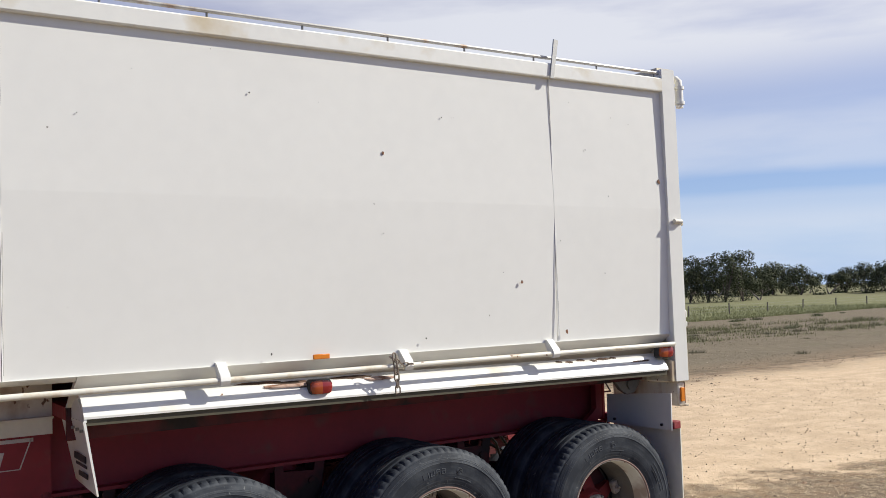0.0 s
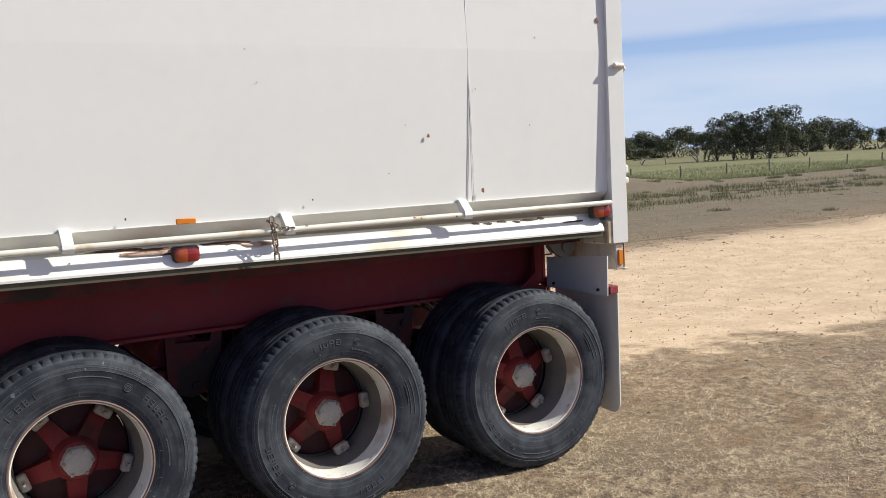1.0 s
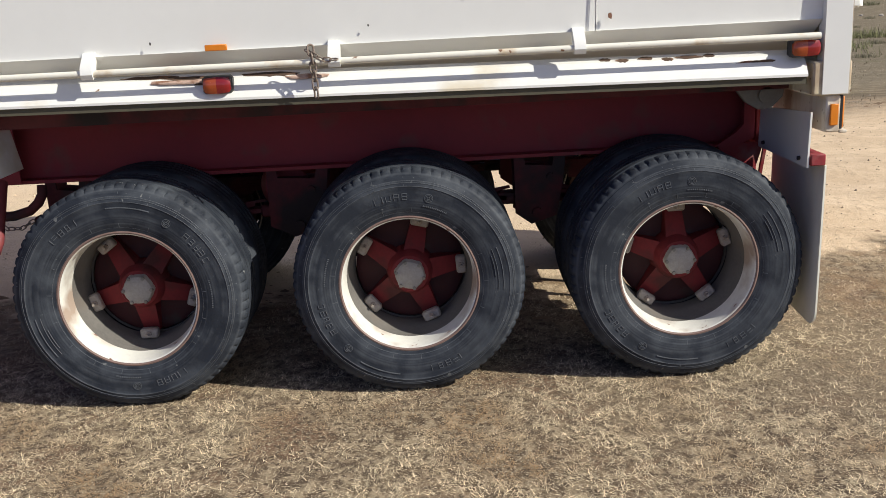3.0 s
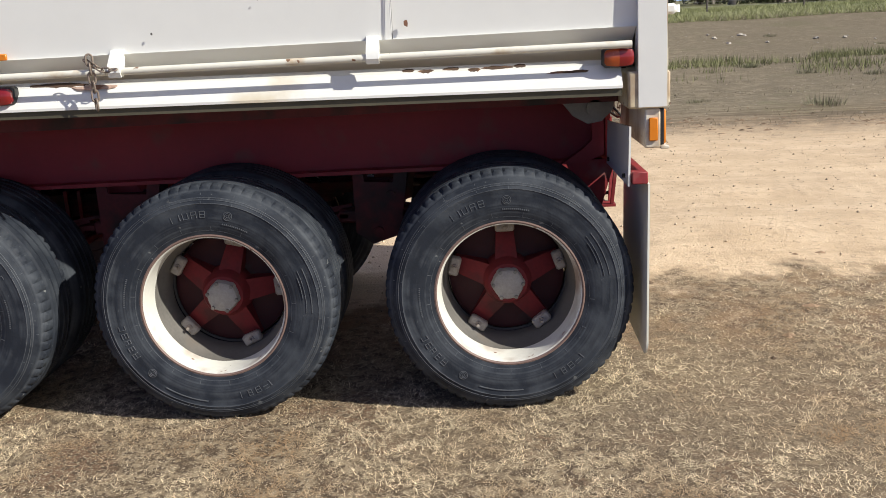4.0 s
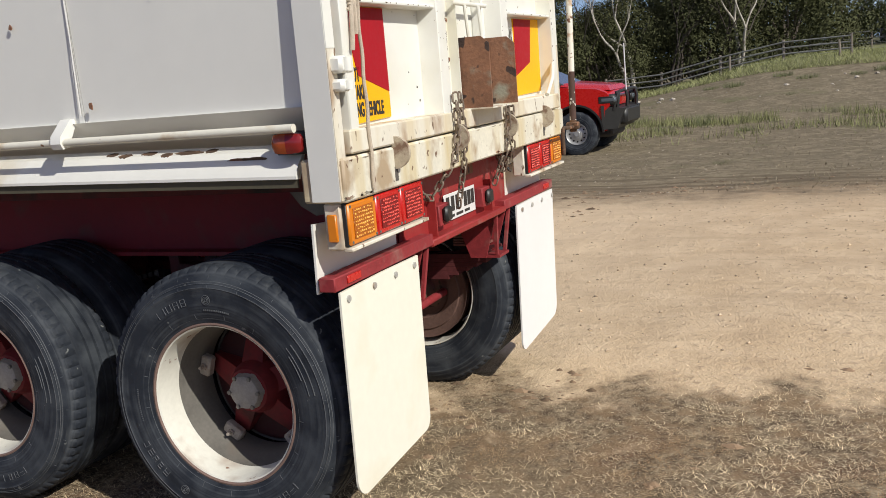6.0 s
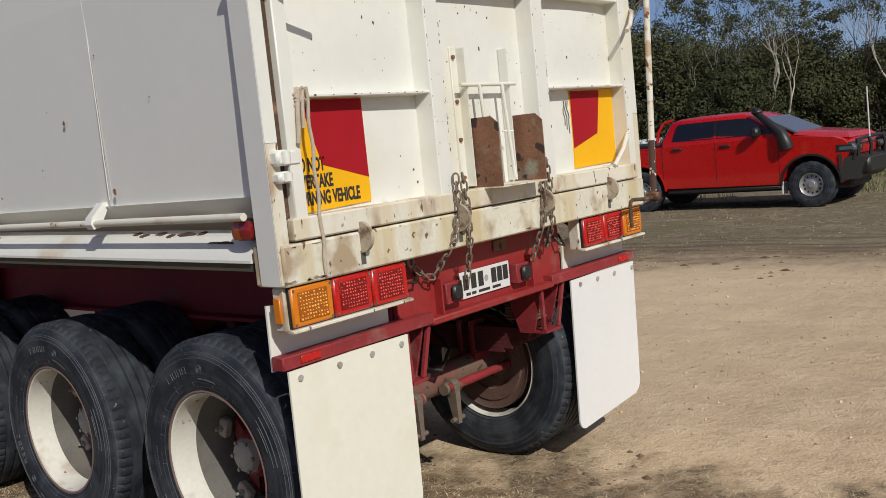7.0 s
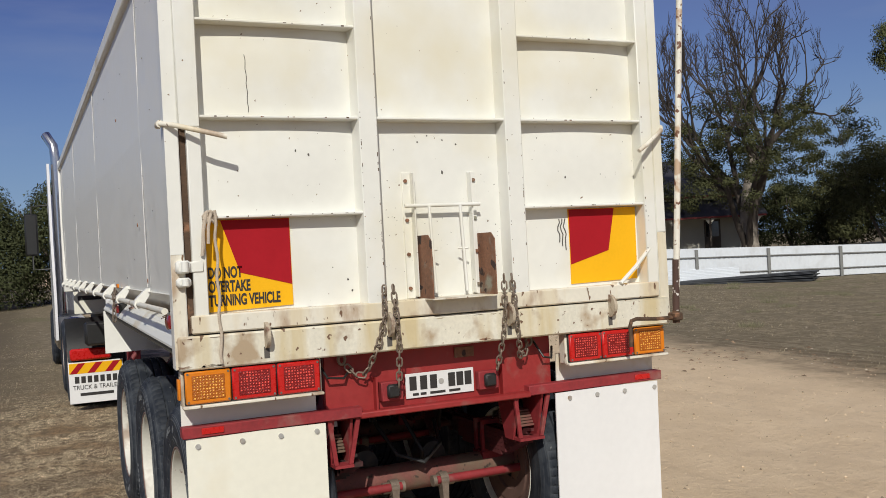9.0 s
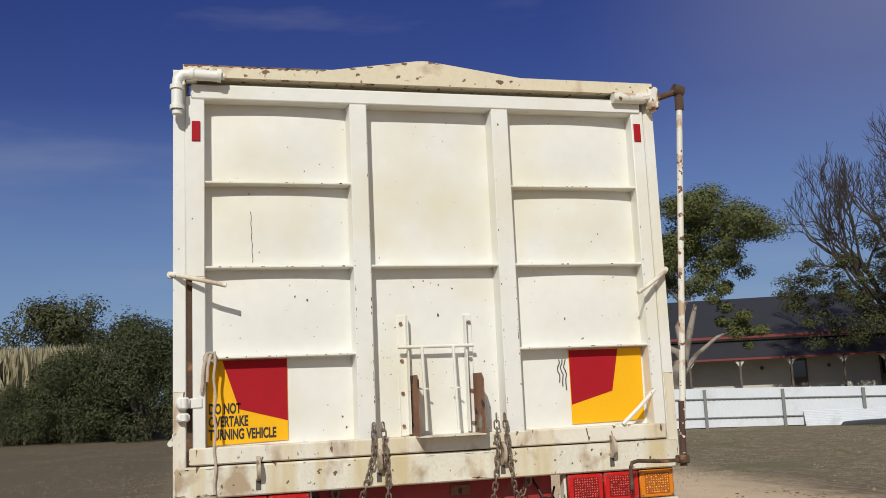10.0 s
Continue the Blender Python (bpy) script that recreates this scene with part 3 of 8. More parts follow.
# rust streaks along the guard's inner edge, and its side lamps
for x, w, v in ((-2.86, 0.24, 0.2), (-2.72, 0.26, 0.55), (-2.38, 0.22, 0.3), (-2.70, 0.34, 0.95), (-2.20, 0.19, 0.85), (-2.33, 0.20, 0.45), (-0.95, 0.05, 0.3), (-0.88, 0.06, 0.5), (-0.78, 0.07, 0.3), (-0.69, 0.05, 0.55), (-0.60, 0.12, 0.4), (-0.51, 0.05, 0.25)):
    b, n, drop = Build(), 20, -0.012 * (x + 1.9)
    ring = []
    for k in range(n):
        a = 2 * math.pi * k / n
        u, q = 0.5 * w * math.cos(a) * rnd.uniform(0.85, 1.1), v + 0.30 * math.sin(a) * rnd.uniform(0.7, 1.15)
        ring.append((x + u, -1.150 - 0.062 * q, 1.4670 - 0.0200 * q + drop))
    b.put(ring + [(p[0], p[1], p[2] - 0.006) for p in ring], [tuple(range(n)), tuple(range(2 * n - 1, n - 1, -1))] + [(k, (k + 1) % n, n + (k + 1) % n, n + k) for k in range(n)])
    part("rust_patch", b, rust_dark if v < 0.7 else bare_primer, trailer)
for x, w, h in ((-2.62, 0.10, 0.016), (-0.30, 0.10, 0.018), (-0.36, 0.09, 0.010)):
    b, n, drop = Build(), 16, -0.012 * (x + 1.9)
    ring = [(x + 0.5 * w * math.cos(6.283 * k / n) * rnd.uniform(0.7, 1.15), h * math.sin(6.283 * k / n) * rnd.uniform(0.6, 1.2)) for k in range(n)]
    b.put([(p, -1.2205 - 0.66 * q, 1.4310 + 0.70 * q + drop) for p, q in ring] + [(p, -1.2165 - 0.66 * q, 1.4270 + 0.70 * q + drop) for p, q in ring],
          [tuple(range(n)), tuple(range(2 * n - 1, n - 1, -1))] + [(k, (k + 1) % n, n + (k + 1) % n, n + k) for k in range(n)])
    part("rust_patch", b, rust_dark if h > 0.012 else rust, trailer)


dark_red = mat("dark_red_lens", (0.22, 0.012, 0.012), 0.2, coat=0.5)
dark_amber = mat("dark_amber_lens", (0.36, 0.065, 0.015), 0.2, coat=0.5)


def pillow(x0, x1, w, h, d):
    """Half of a rounded lens: its outline swells and its face is domed."""
    b, n, m = Build(), 8, 6
    verts = []
    for i in range(n + 1):
        x = x0 + (x1 - x0) * i / n
        e = min(1.0, abs(x) / w)
        hh = h * (1 - 0.16 * e ** 2) * (1 - 0.35 * max(0.0, e - 0.9) / 0.1)
        for k in range(m + 1):
            q = 2 * k / m - 1
            verts.append((x, -d * (1 - 0.25 * q * q) * (1 - 0.3 * e ** 4), hh * q))
    faces = [(i * (m + 1) + k, (i + 1) * (m + 1) + k, (i + 1) * (m + 1) + k + 1, i * (m + 1) + k + 1) for i in range(n) for k in range(m)]
    base = len(verts)
    verts += [(v[0], 0.01, v[2]) for v in verts[:base]]
    faces += [tuple(base + j for j in f[::-1]) for f in faces[:n * m]]
    rim = [k for k in range(m + 1)] + [i * (m + 1) + m for i in range(1, n + 1)] + [n * (m + 1) + k for k in range(m - 1, -1, -1)] + [i * (m + 1) for i in range(n - 1, 0, -1)]
    faces += [(rim[i], rim[(i + 1) % len(rim)], base + rim[(i + 1) % len(rim)], base + rim[i]) for i in range(len(rim))]
    return b.put(verts, faces)


def side_lamp(x, z, y=-1.25):
    lamp = empty("side_lamp", "", "")
    lamp.parent, lamp.location = trailer, (x, y, z)
    part("housing", Build().box(-0.062, 0.062, -0.008, 0.05, -0.038, 0.038, 0.012), black_plastic, lamp)
    part("amber_half", pillow(-0.056, 0.0, 0.056, 0.033, 0.030), dark_amber, lamp)
    part("red_half", pillow(0.0003, 0.056, 0.056, 0.033, 0.030), dark_red, lamp)
    return lamp


side_lamp(-2.565, 1.437)
side_lamp(-0.135, 1.462)
part("side_reflector", Build().box(-2.60, -2.51, -1.256, -1.243, 1.575, 1.60, 0.003), amber, trailer, "small amber reflector")

# chassis
for s in (-1, 1):
    b = Build().prism([(s * y, z) for y, z in ((0.40, 0.945), (0.56, 0.945), (0.56, 0.962), (0.482, 0.962), (0.482, 1.33), (0.56, 1.33), (0.56, 1.347), (0.40, 1.347), (0.40, 1.33), (0.47, 1.33), (0.47, 0.962), (0.40, 0.962))], "x", -9.8, -0.105)
    part("chassis_rail", b, maroon, trailer)
for k in range(9):
    x = -0.9 - 1.05 * k
    part("cross_member", Build().box(x - 0.04, x + 0.04, -0.46, 0.46, 1.02, 1.28), maroon, trailer)
for s in (-1, 1):
    b = Build().box(-4.95, -3.72, min(s * 0.585, s * 0.60), max(s * 0.585, s * 0.60), 0.955, 1.335)
    board = part("chassis_sign_board", b, maroon, trailer)
    if s < 0:
        for z, h in ((1.285, 0.006), (1.235, 0.018)):
            part("pinstripe", Build().box(-4.94, -3.80, -0.6035, -0.6005, z, z + h), pale_ink, board)
        for k in range(5):
            x = -4.52 + 0.125 * k
            b = Build()
            b.prism([(x, 1.125), (x + 0.07, 1.125), (x + 0.09, 1.195), (x + 0.02, 1.195)], "y", -0.6035, -0.6005)
            part("sign_bar", b, pale_ink, board)
        lettering("sign_words", "SEMI TRAILERS", 0.036, pose(-4.36, -0.604, 1.083) @ FACE_SIDE, pale_ink, board, 1.25)
        for x, w in ((-4.36, 0.06), (-4.28, 0.13), (-4.13, 0.13)):
            part("sign_bar", Build().box(x, x + w, -0.6035, -0.6005, 1.035, 1.06), pale_ink, board)
        part("pinstripe", Build().box(-4.02, -3.86, -0.6035, -0.6005, 1.105, 1.109), pale_ink, board)
        part("pinstripe", Build().prism([(-3.866, 1.105), (-3.860, 1.105), (-3.806, 1.250), (-3.812, 1.250)], "y", -0.6035, -0.6005), pale_ink, board)

# running gear
RT, RIM = 0.52, 0.305


def tyre_mesh(segments=288):
    """Flank with a bead step and a scuff rib, notched shoulder blocks and four tread grooves."""
    prof = [(0.300, -0.132), (0.316, -0.150), (0.330, -0.153), (0.338, -0.157), (0.370, -0.164), (0.405, -0.167), (0.440, -0.1645), (0.447, -0.1665), (0.455, -0.1645), (0.474, -0.156), (0.489, -0.146), (0.4905, -0.1425), (0.497, -0.139), (0.512, -0.128), (0.5185, -0.117)]
    crown = []
    for y0 in (-0.116, -0.060, -0.012, 0.036, 0.084):
        crown += [(0.520, y0 + 0.004), (0.520, y0 + 0.038), (0.507, y0 + 0.041), (0.507, y0 + 0.048)] if y0 < 0.08 else [(0.520, y0 + 0.004), (0.5185, 0.117)]
    tail = [(r, -y) for r, y in reversed(prof)]
    line = prof + crown + tail
    first, last = len(prof), len(prof) + len(crown)

    def lug(i, k):
        return 0.0085 if k % 4 == 0 and (first - 2 <= i <= first or last - 1 <= i < last + 2) else 0.0
    return Build().lathe(line, segments, notch=lug if segments > 100 else None).mesh("tyre", rubber, 24)


def sidewall_marks():
    b = Build()
    # fine radial moulding lines
    for count, off, r0, r1, y0, y1 in ((22, 0.1, 0.449, 0.4885, -0.1665, -0.1465), (17, 0.25, 0.333, 0.352, -0.155, -0.1605)):
        for k in range(count):
            a = 2 * math.pi * k / count + off
            c, s_ = math.cos(a), math.sin(a)
            tx, tz = -s_ * 0.0008, c * 0.0008
            b.hexa([(c * r0 - tx, y0, s_ * r0 - tz), (c * r0 + tx, y0, s_ * r0 + tz), (c * r1 + tx, y1, s_ * r1 + tz), (c * r1 - tx, y1, s_ * r1 - tz),
                    (c * r0 - tx, y0 - 0.0012, s_ * r0 - tz), (c * r0 + tx, y0 - 0.0012, s_ * r0 + tz), (c * r1 + tx, y1 - 0.0012, s_ * r1 + tz), (c * r1 - tx, y1 - 0.0012, s_ * r1 - tz)])

    def arc_bar(a0, a1, r0, r1, y=-0.1655):
        n = max(2, int((a1 - a0) / 0.03))
        for k in range(n):
            u = [(math.cos(q), math.sin(q)) for q in (a0 + (a1 - a0) * k / n, a0 + (a1 - a0) * (k + 1) / n)]
            b.hexa([(u[0][0] * r0, y, u[0][1] * r0), (u[1][0] * r0, y, u[1][1] * r0), (u[1][0] * r1, y, u[1][1] * r1), (u[0][0] * r1, y, u[0][1] * r1),
                    (u[0][0] * r0, y - 0.003, u[0][1] * r0), (u[1][0] * r0, y - 0.003, u[1][1] * r0), (u[1][0] * r1, y - 0.003, u[1][1] * r1), (u[0][0] * r1, y - 0.003, u[0][1] * r1)])
    # hollow raised blocks where the maker's marks stand
    r = random.Random(9)
    for start, count, step in ((1.78, 5, 0.088), (5.15, 5, 0.088), (3.55, 5, 0.080)):
        for k in range(count):
            a, wide = start + k * step, r.choice((0.008, 0.045, 0.058, 0.058))
            if wide > 0.01:
                for r0 in (0.389, 0.4015, 0.4145):
                    if r.random() < 0.75:
                        arc_bar(a, a + wide, r0, r0 + 0.0022)
            for q in (a, a + wide - 0.005):
                if r.random() < 0.7:
                    arc_bar(q, q + 0.005, 0.389, 0.4167)
    # long plain panels and rows of fine print
    for a0, a1, r0, r1 in ((0.15, 0.62, 0.418, 0.421), (0.15, 0.62, 0.396, 0.398), (0.30, 0.55, 0.384, 0.3855), (4.35, 4.80, 0.420, 0.424)):
        arc_bar(a0, a1, r0, r1)
    for start, count, step, wide, r0, r1 in ((1.30, 14, 0.022, 0.012, 0.362, 0.368), (3.0, 16, 0.022, 0.012, 0.372, 0.378)):
        for k in range(count):
            arc_bar(start + k * step, start + k * step + wide, r0, r1, -0.1622)
    # round emblem
    for q in (1.55, 4.15):
        for r0 in (0.006, 0.012, 0.018):
            ring = [(0.403 * math.cos(q) + r0 * math.cos(t), -0.1675, 0.403 * math.sin(q) + r0 * math.sin(t)) for t in [0.45 * k for k in range(15)]]
            b.tube(ring, 0.0012, 4, cap=False)
    for r, y in ((0.3315, -0.1535), (0.4475, -0.1665), (0.4625, -0.1622), (0.4705, -0.1583)):
        b.lathe([(r - 0.0009, y + 0.0008), (r, y - 0.0009), (r + 0.0009, y + 0.0008)], 96)
    return b.mesh("sidewall_marking", rubber_mark)


tyre_me, marks_me, plain_tyre = tyre_mesh(), sidewall_marks(), tyre_mesh(72)
rim_me = Build().lathe([(0.306, -0.138), (0.302, -0.146), (0.297, -0.142), (0.293, -0.120), (0.290, -0.085), (0.287, -0.032), (0.292, -0.032), (0.300, -0.12)], 72, closed=True).mesh("rim", rim_paint)
# inner depth of the rim, coloured dark as if unlit
well_me = Build().lathe([(0.287, -0.032), (0.282, 0.020), (0.270, 0.045), (0.264, 0.10), (0.264, 0.15), (0.274, 0.15), (0.290, 0.030), (0.293, -0.032)], 72, closed=True).mesh("rim_well", well_shade)
lip_me = Build().lathe([(0.315, -0.139), (0.314, -0.1500), (0.308, -0.1515), (0.303, -0.147), (0.304, -0.135)], 72, closed=True).mesh("rim_lip", rim_lip)


def spider_mesh():
    b = Build()
    b.lathe([(0.0, -0.02), (0.085, -0.02), (0.105, 0.02), (0.115, 0.10), (0.0, 0.10)], 28)
    for k in range(5):
        a = 2 * math.pi * k / 5 + math.pi / 2
        c, s_ = math.cos(a), math.sin(a)
        w0, w1 = 0.050, 0.036
        p = []
        for y, r, w in ((0.015, 0.07, w0), (0.095, 0.245, w1), (0.15, 0.245, w1), (0.13, 0.07, w0)):
            p.append(((c * r - s_ * w, y, s_ * r + c * w), (c * r + s_ * w, y, s_ * r - c * w)))
        b.put([q for pair in p for q in pair], [(0, 1, 3, 2), (2, 3, 5, 4), (4, 5, 7, 6), (6, 7, 1, 0), (0, 2, 4, 6), (1, 7, 5, 3)])
    return b.mesh("spider_hub", hub_red)


def clamp_mesh():
    b = Build().box(-0.042, 0.042, -0.012, 0.03, -0.024, 0.024, 0.008)
    b.rod((0, -0.002, 0.0), (0, -0.022, 0.0), 0.014, 6)
    b.rod((0, -0.02, 0.0), (0, -0.042, 0.0), 0.007, 8)
    return b.mesh("wheel_clamp", clamp_grey)


spider_me, clamp_me = spider_mesh(), clamp_mesh()
def cap_mesh():
    """Flat-faced hub cap whose edge is scalloped between its bolts."""
    b, n = Build(), 48
    rings = [(0.0, -0.036, 0), (0.058, -0.036, 0), (0.066, -0.033, 1), (0.070, -0.020, 1), (0.074, 0.012, 1), (0.074, 0.024, 1)]
    v = []
    for r, y, wavy in rings:
        for k in range(n):
            a = 2 * math.pi * k / n
            q = r + (0.006 * max(0.0, math.cos(6 * a)) - 0.003) * wavy
            v.append((q * math.cos(a), y, q * math.sin(a)))
    f = [(i * n + k, i * n + (k + 1) % n, (i + 1) * n + (k + 1) % n, (i + 1) * n + k) for i in range(len(rings) - 1) for k in range(n)]
    return b.put(v, f).mesh("hub_cap", hub_grey)


cap_me = cap_mesh()
capbolt_me = Build().lathe([(0.0, -0.010), (0.0085, -0.010), (0.0095, 0.0)], 6).mesh("cap_bolt", bolt_steel)
drum_me = Build().lathe([(0.0, 0.16), (0.23, 0.16), (0.256, 0.175), (0.256, 0.30), (0.23, 0.32), (0.0, 0.32)], 40).mesh("brake_drum", drum_paint)
back_me = Build().lathe([(0.09, 0.318), (0.150, 0.322), (0.156, 0.334), (0.215, 0.338), (0.222, 0.330), (0.250, 0.332), (0.262, 0.340), (0.262, 0.28)], 40).mesh("dust_shield", shield_brown)


def wheel_pair(x, s, turn):
    """Outer and inner tyre on a five-spoke spider hub."""
    w = empty("dual_wheel", "", "")
    w.parent = trailer
    w.matrix_local = pose(x, s * 1.045, RT - 0.004, 0, 0, 0 if s < 0 else 180)
    spin = pose(0, 0, 0, 0, turn, 0)
    child("tyre", tyre_me, w, spin)
    child("sidewall_marking", marks_me, w, spin)
    child("rim", rim_me, w, spin)
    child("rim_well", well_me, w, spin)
    child("rim_lip", lip_me, w, spin)
    child("tyre", tyre_me if s > 0 else plain_tyre, w, pose(0, 0.335, 0, 0, turn + 9, 0))
    child("rim", rim_me, w, pose(0, 0.335, 0, 0, 0, 180))
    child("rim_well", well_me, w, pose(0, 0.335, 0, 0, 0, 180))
    child("spider_hub", spider_me, w, spin @ pose(0, 0.038, 0))
    child("hub_cap", cap_me, w, spin @ pose(0, 0.022, 0))
    for k in range(6):
        a = 2 * math.pi * k / 6
        child("cap_bolt", capbolt_me, w, spin @ pose(0.064 * math.cos(a), -0.010, 0.064 * math.sin(a)))
    for k in range(5):
        child("wheel_clamp", clamp_me, w, spin @ pose(0, 0, 0, 0, 72 * k, 0) @ pose(0, 0.075, 0.240))
    child("brake_drum", drum_me, w)
    child("dust_shield", back_me, w, pose(0, 0.125, 0))
    return w


AXLES = (-3.077, -1.830, -0.585)
for i, x in enumerate(AXLES):
    wheel_pair(x, -1, (180, 14, -1)[i])
    wheel_pair(x, 1, (25, 40, 12)[i])
    axle = part("axle", Build().rod((x, -0.78, RT), (x, 0.78, RT), 0.074, 20), axle_dirt, trailer)
    for s in (-1, 1):
        b = Build()
        for k in range(6):
            ln = 0.52 - 0.055 * k
            b.tube([(x + ln * q, s * 0.47, 0.735 - 0.022 * k + 0.05 * (q * q)) for q in (-1, -0.5, 0, 0.5, 1)], 0.010, 4)
            b.box(x - ln * 0.96, x + ln * 0.96, s * 0.47 - 0.04, s * 0.47 + 0.04, 0.7245 - 0.022 * k, 0.7455 - 0.022 * k)
        part("leaf_spring", b, grimy_shade_maroon, axle)
        b = Build().box(x - 0.06, x + 0.06, s * 0.47 - 0.06, s * 0.47 + 0.06, 0.55, 0.60)
        b.box(x - 0.05, x - 0.03, s * 0.47 - 0.055, s * 0.47 + 0.055, 0.58, 0.77)
        b.box(x + 0.03, x + 0.05, s * 0.47 - 0.055, s * 0.47 + 0.055, 0.58, 0.77)
        part("spring_clamp", b, red_dusty, axle)
        part("brake_cam_tube", Build().rod((x + 0.125, s * 0.10, RT - 0.015), (x + 0.125, s * 0.80, RT - 0.015), 0.022, 12), red_dusty, axle)
        b = Build().prism([(x + 0.02, RT - 0.10), (x + 0.16, RT - 0.10), (x + 0.17, RT + 0.14), (x + 0.03, RT + 0.16)], "y", s * 0.60, s * 0.615)
        part("spider_plate", b, axle_dirt, axle)
        b = Build().lathe([(0.0, -0.022), (0.042, -0.022), (0.042, 0.022), (0.0, 0.022)], 16, (x + 0.11, s * 0.14, RT - 0.02))
        b.hexa([(x + 0.12, s * 0.14 - 0.012, RT - 0.20), (x + 0.15, s * 0.14 - 0.012, RT - 0.20), (x + 0.15, s * 0.14 + 0.012, RT - 0.20), (x + 0.12, s * 0.14 + 0.012, RT - 0.20),
                (x + 0.08, s * 0.14 - 0.02, RT), (x + 0.15, s * 0.14 - 0.02, RT), (x + 0.15, s * 0.14 + 0.02, RT), (x + 0.08, s * 0.14 + 0.02, RT)])
        b.rod((x + 0.13, s * 0.14 - 0.04, RT - 0.18), (x + 0.13, s * 0.14 + 0.05, RT - 0.18), 0.012, 8)
        b.rod((x + 0.11, s * 0.08, RT - 0.02), (x + 0.11, s * 0.20, RT - 0.02), 0.03, 12)
        part("slack_adjuster", b, chain_steel, axle)
        b = Build().lathe([(0.0, -0.08), (0.075, -0.08), (0.085, -0.01), (0.092, 0.0), (0.085, 0.01), (0.07, 0.08), (0.0, 0.09)], 20)
        ob = part("brake_chamber", b, dark_steel, axle)
        ob.matrix_local = pose(x - 0.22, s * 0.20, RT + 0.06, 0, 0, 90)
# spring hangers between the axles
for x, front, back in ((-3.53, 0.10, 0.13), (-2.38, 0.15, 0.16), (-1.18, 0.11, 0.15)):
    for s in (-1, 1):
        shape = [(x - front, 0.945), (x - front + 0.05, 0.945), (x - front + 0.055, 0.905), (x + back - 0.07, 0.895), (x + back - 0.06, 0.945), (x + back, 0.945), (x + back - 0.02, 0.80), (x + 0.10, 0.64), (x - 0.03, 0.60), (x - front, 0.66)]
        b = Build().prism(shape, "y", s * 0.400, s * 0.412)
        b.prism(shape, "y", s * 0.530, s * 0.542)
        b.box(x - front + 0.02, x + 0.05, min(s * 0.412, s * 0.53), max(s * 0.412, s * 0.53), 0.80, 0.89)
        b.rod((x, s * 0.39, 0.66), (x, s * 0.56, 0.66), 0.026, 10)
        b.rod((x + 0.07, s * 0.39, 0.84), (x + 0.07, s * 0.56, 0.84), 0.020, 10)
        b.box(x - 0.20, x + 0.24, min(s * 0.43, s * 0.51), max(s * 0.43, s * 0.51), 0.70, 0.765, 0.01)
        part("spring_hanger", b, grimy_shade_maroon, trailer)
b = Build()
b.tube([(-0.72, -0.18, 0.92), (-0.62, -0.16, 0.80), (-0.50, -0.10, 0.66), (-0.42, 0.02, 0.62), (-0.44, 0.12, 0.70), (-0.6, 0.16, 0.80)], 0.011, 8)
b.tube([(-0.75, -0.02, 0.94), (-0.6, 0.0, 0.80), (-0.52, 0.05, 0.66), (-0.6, 0.08, 0.57)], 0.011, 8)
part("air_hose", b, black_plastic, trailer)
for s in (-1, 1):
    b = Build()
    for z in (1.10, 1.14):
        b.tube([(-9.0, s * 0.44, z), (-1.2, s * 0.44, z), (-0.8, s * 0.36, z - 0.06)], 0.009, 6)
    part("air_line", b, black_plastic, trailer)
b = Build().lathe([(0.0, -0.42), (0.11, -0.42), (0.14, -0.38), (0.14, 0.38), (0.11, 0.42), (0.0, 0.42)], 24)
tank = part("air_tank", b, maroon, trailer)
tank.matrix_local = pose(-2.45, 0.0, 0.84, 0, 0, 0)

# the tubular carrier and chains ahead of the wheels
b = Build()
b.tube([(-3.765, -0.70, 0.985), (-3.746, -0.80, 0.888), (-3.726, -0.90, 0.797), (-3.720, -0.94, 0.750), (-3.728, -0.97, 0.711), (-3.768, -0.98, 0.666), (-3.832, -0.98, 0.634), (-3.917, -0.98, 0.615), (-4.106, -0.98, 0.614), (-4.9, -0.98, 0.605), (-5.6, -0.98, 0.605), (-5.75, -0.96, 0.65), (-5.82, -0.85, 0.79), (-5.82, -0.70, 0.985)], 0.025, 14)
carrier = part("carrier_hoop", b, carrier_red, trailer)
b = Build().tube([(-3.604, -0.64, 0.95), (-3.610, -0.64, 0.905), (-3.635, -0.64, 0.865), (-3.68, -0.64, 0.828), (-3.76, -0.64, 0.806), (-4.0, -0.64, 0.798), (-4.384, -0.64, 0.812), (-4.44, -0.64, 0.828), (-4.47, -0.64, 0.855), (-4.50, -0.64, 0.95)], 0.024, 12)
part("carrier_brace", b, grimy_shade_maroon, carrier)
b = Build().tube([(-4.215, -0.64, 0.79), (-4.226, -0.64, 0.60)], 0.021, 8)
b.tube([(-4.195, -0.64, 0.79), (-4.170, -0.64, 0.64)], 0.014, 8)
b.tube([(-4.005, -0.64, 0.79), (-4.110, -0.66, 0.69), (-4.215, -0.70, 0.61), (-4.34, -0.80, 0.60), (-4.55, -0.97, 0.606)], 0.022, 10)
part("carrier_strut", b, grimy_shade_maroon, carrier)


def link_mesh(r, wire, long):
    b = Build()
    pts = []
    for k in range(16):
        a = 2 * math.pi * k / 16
        pts.append((r * math.cos(a), 0, r * math.sin(a) + (long if math.sin(a) > 0 else -long)))
    pts.append(pts[0])
    pts.append(pts[1])
    return b.tube(pts, wire, 6, cap=False).mesh("chain_link", chain_steel)


big_link, small_link = link_mesh(0.0125, 0.0042, 0.010), link_mesh(0.009, 0.003, 0.008)


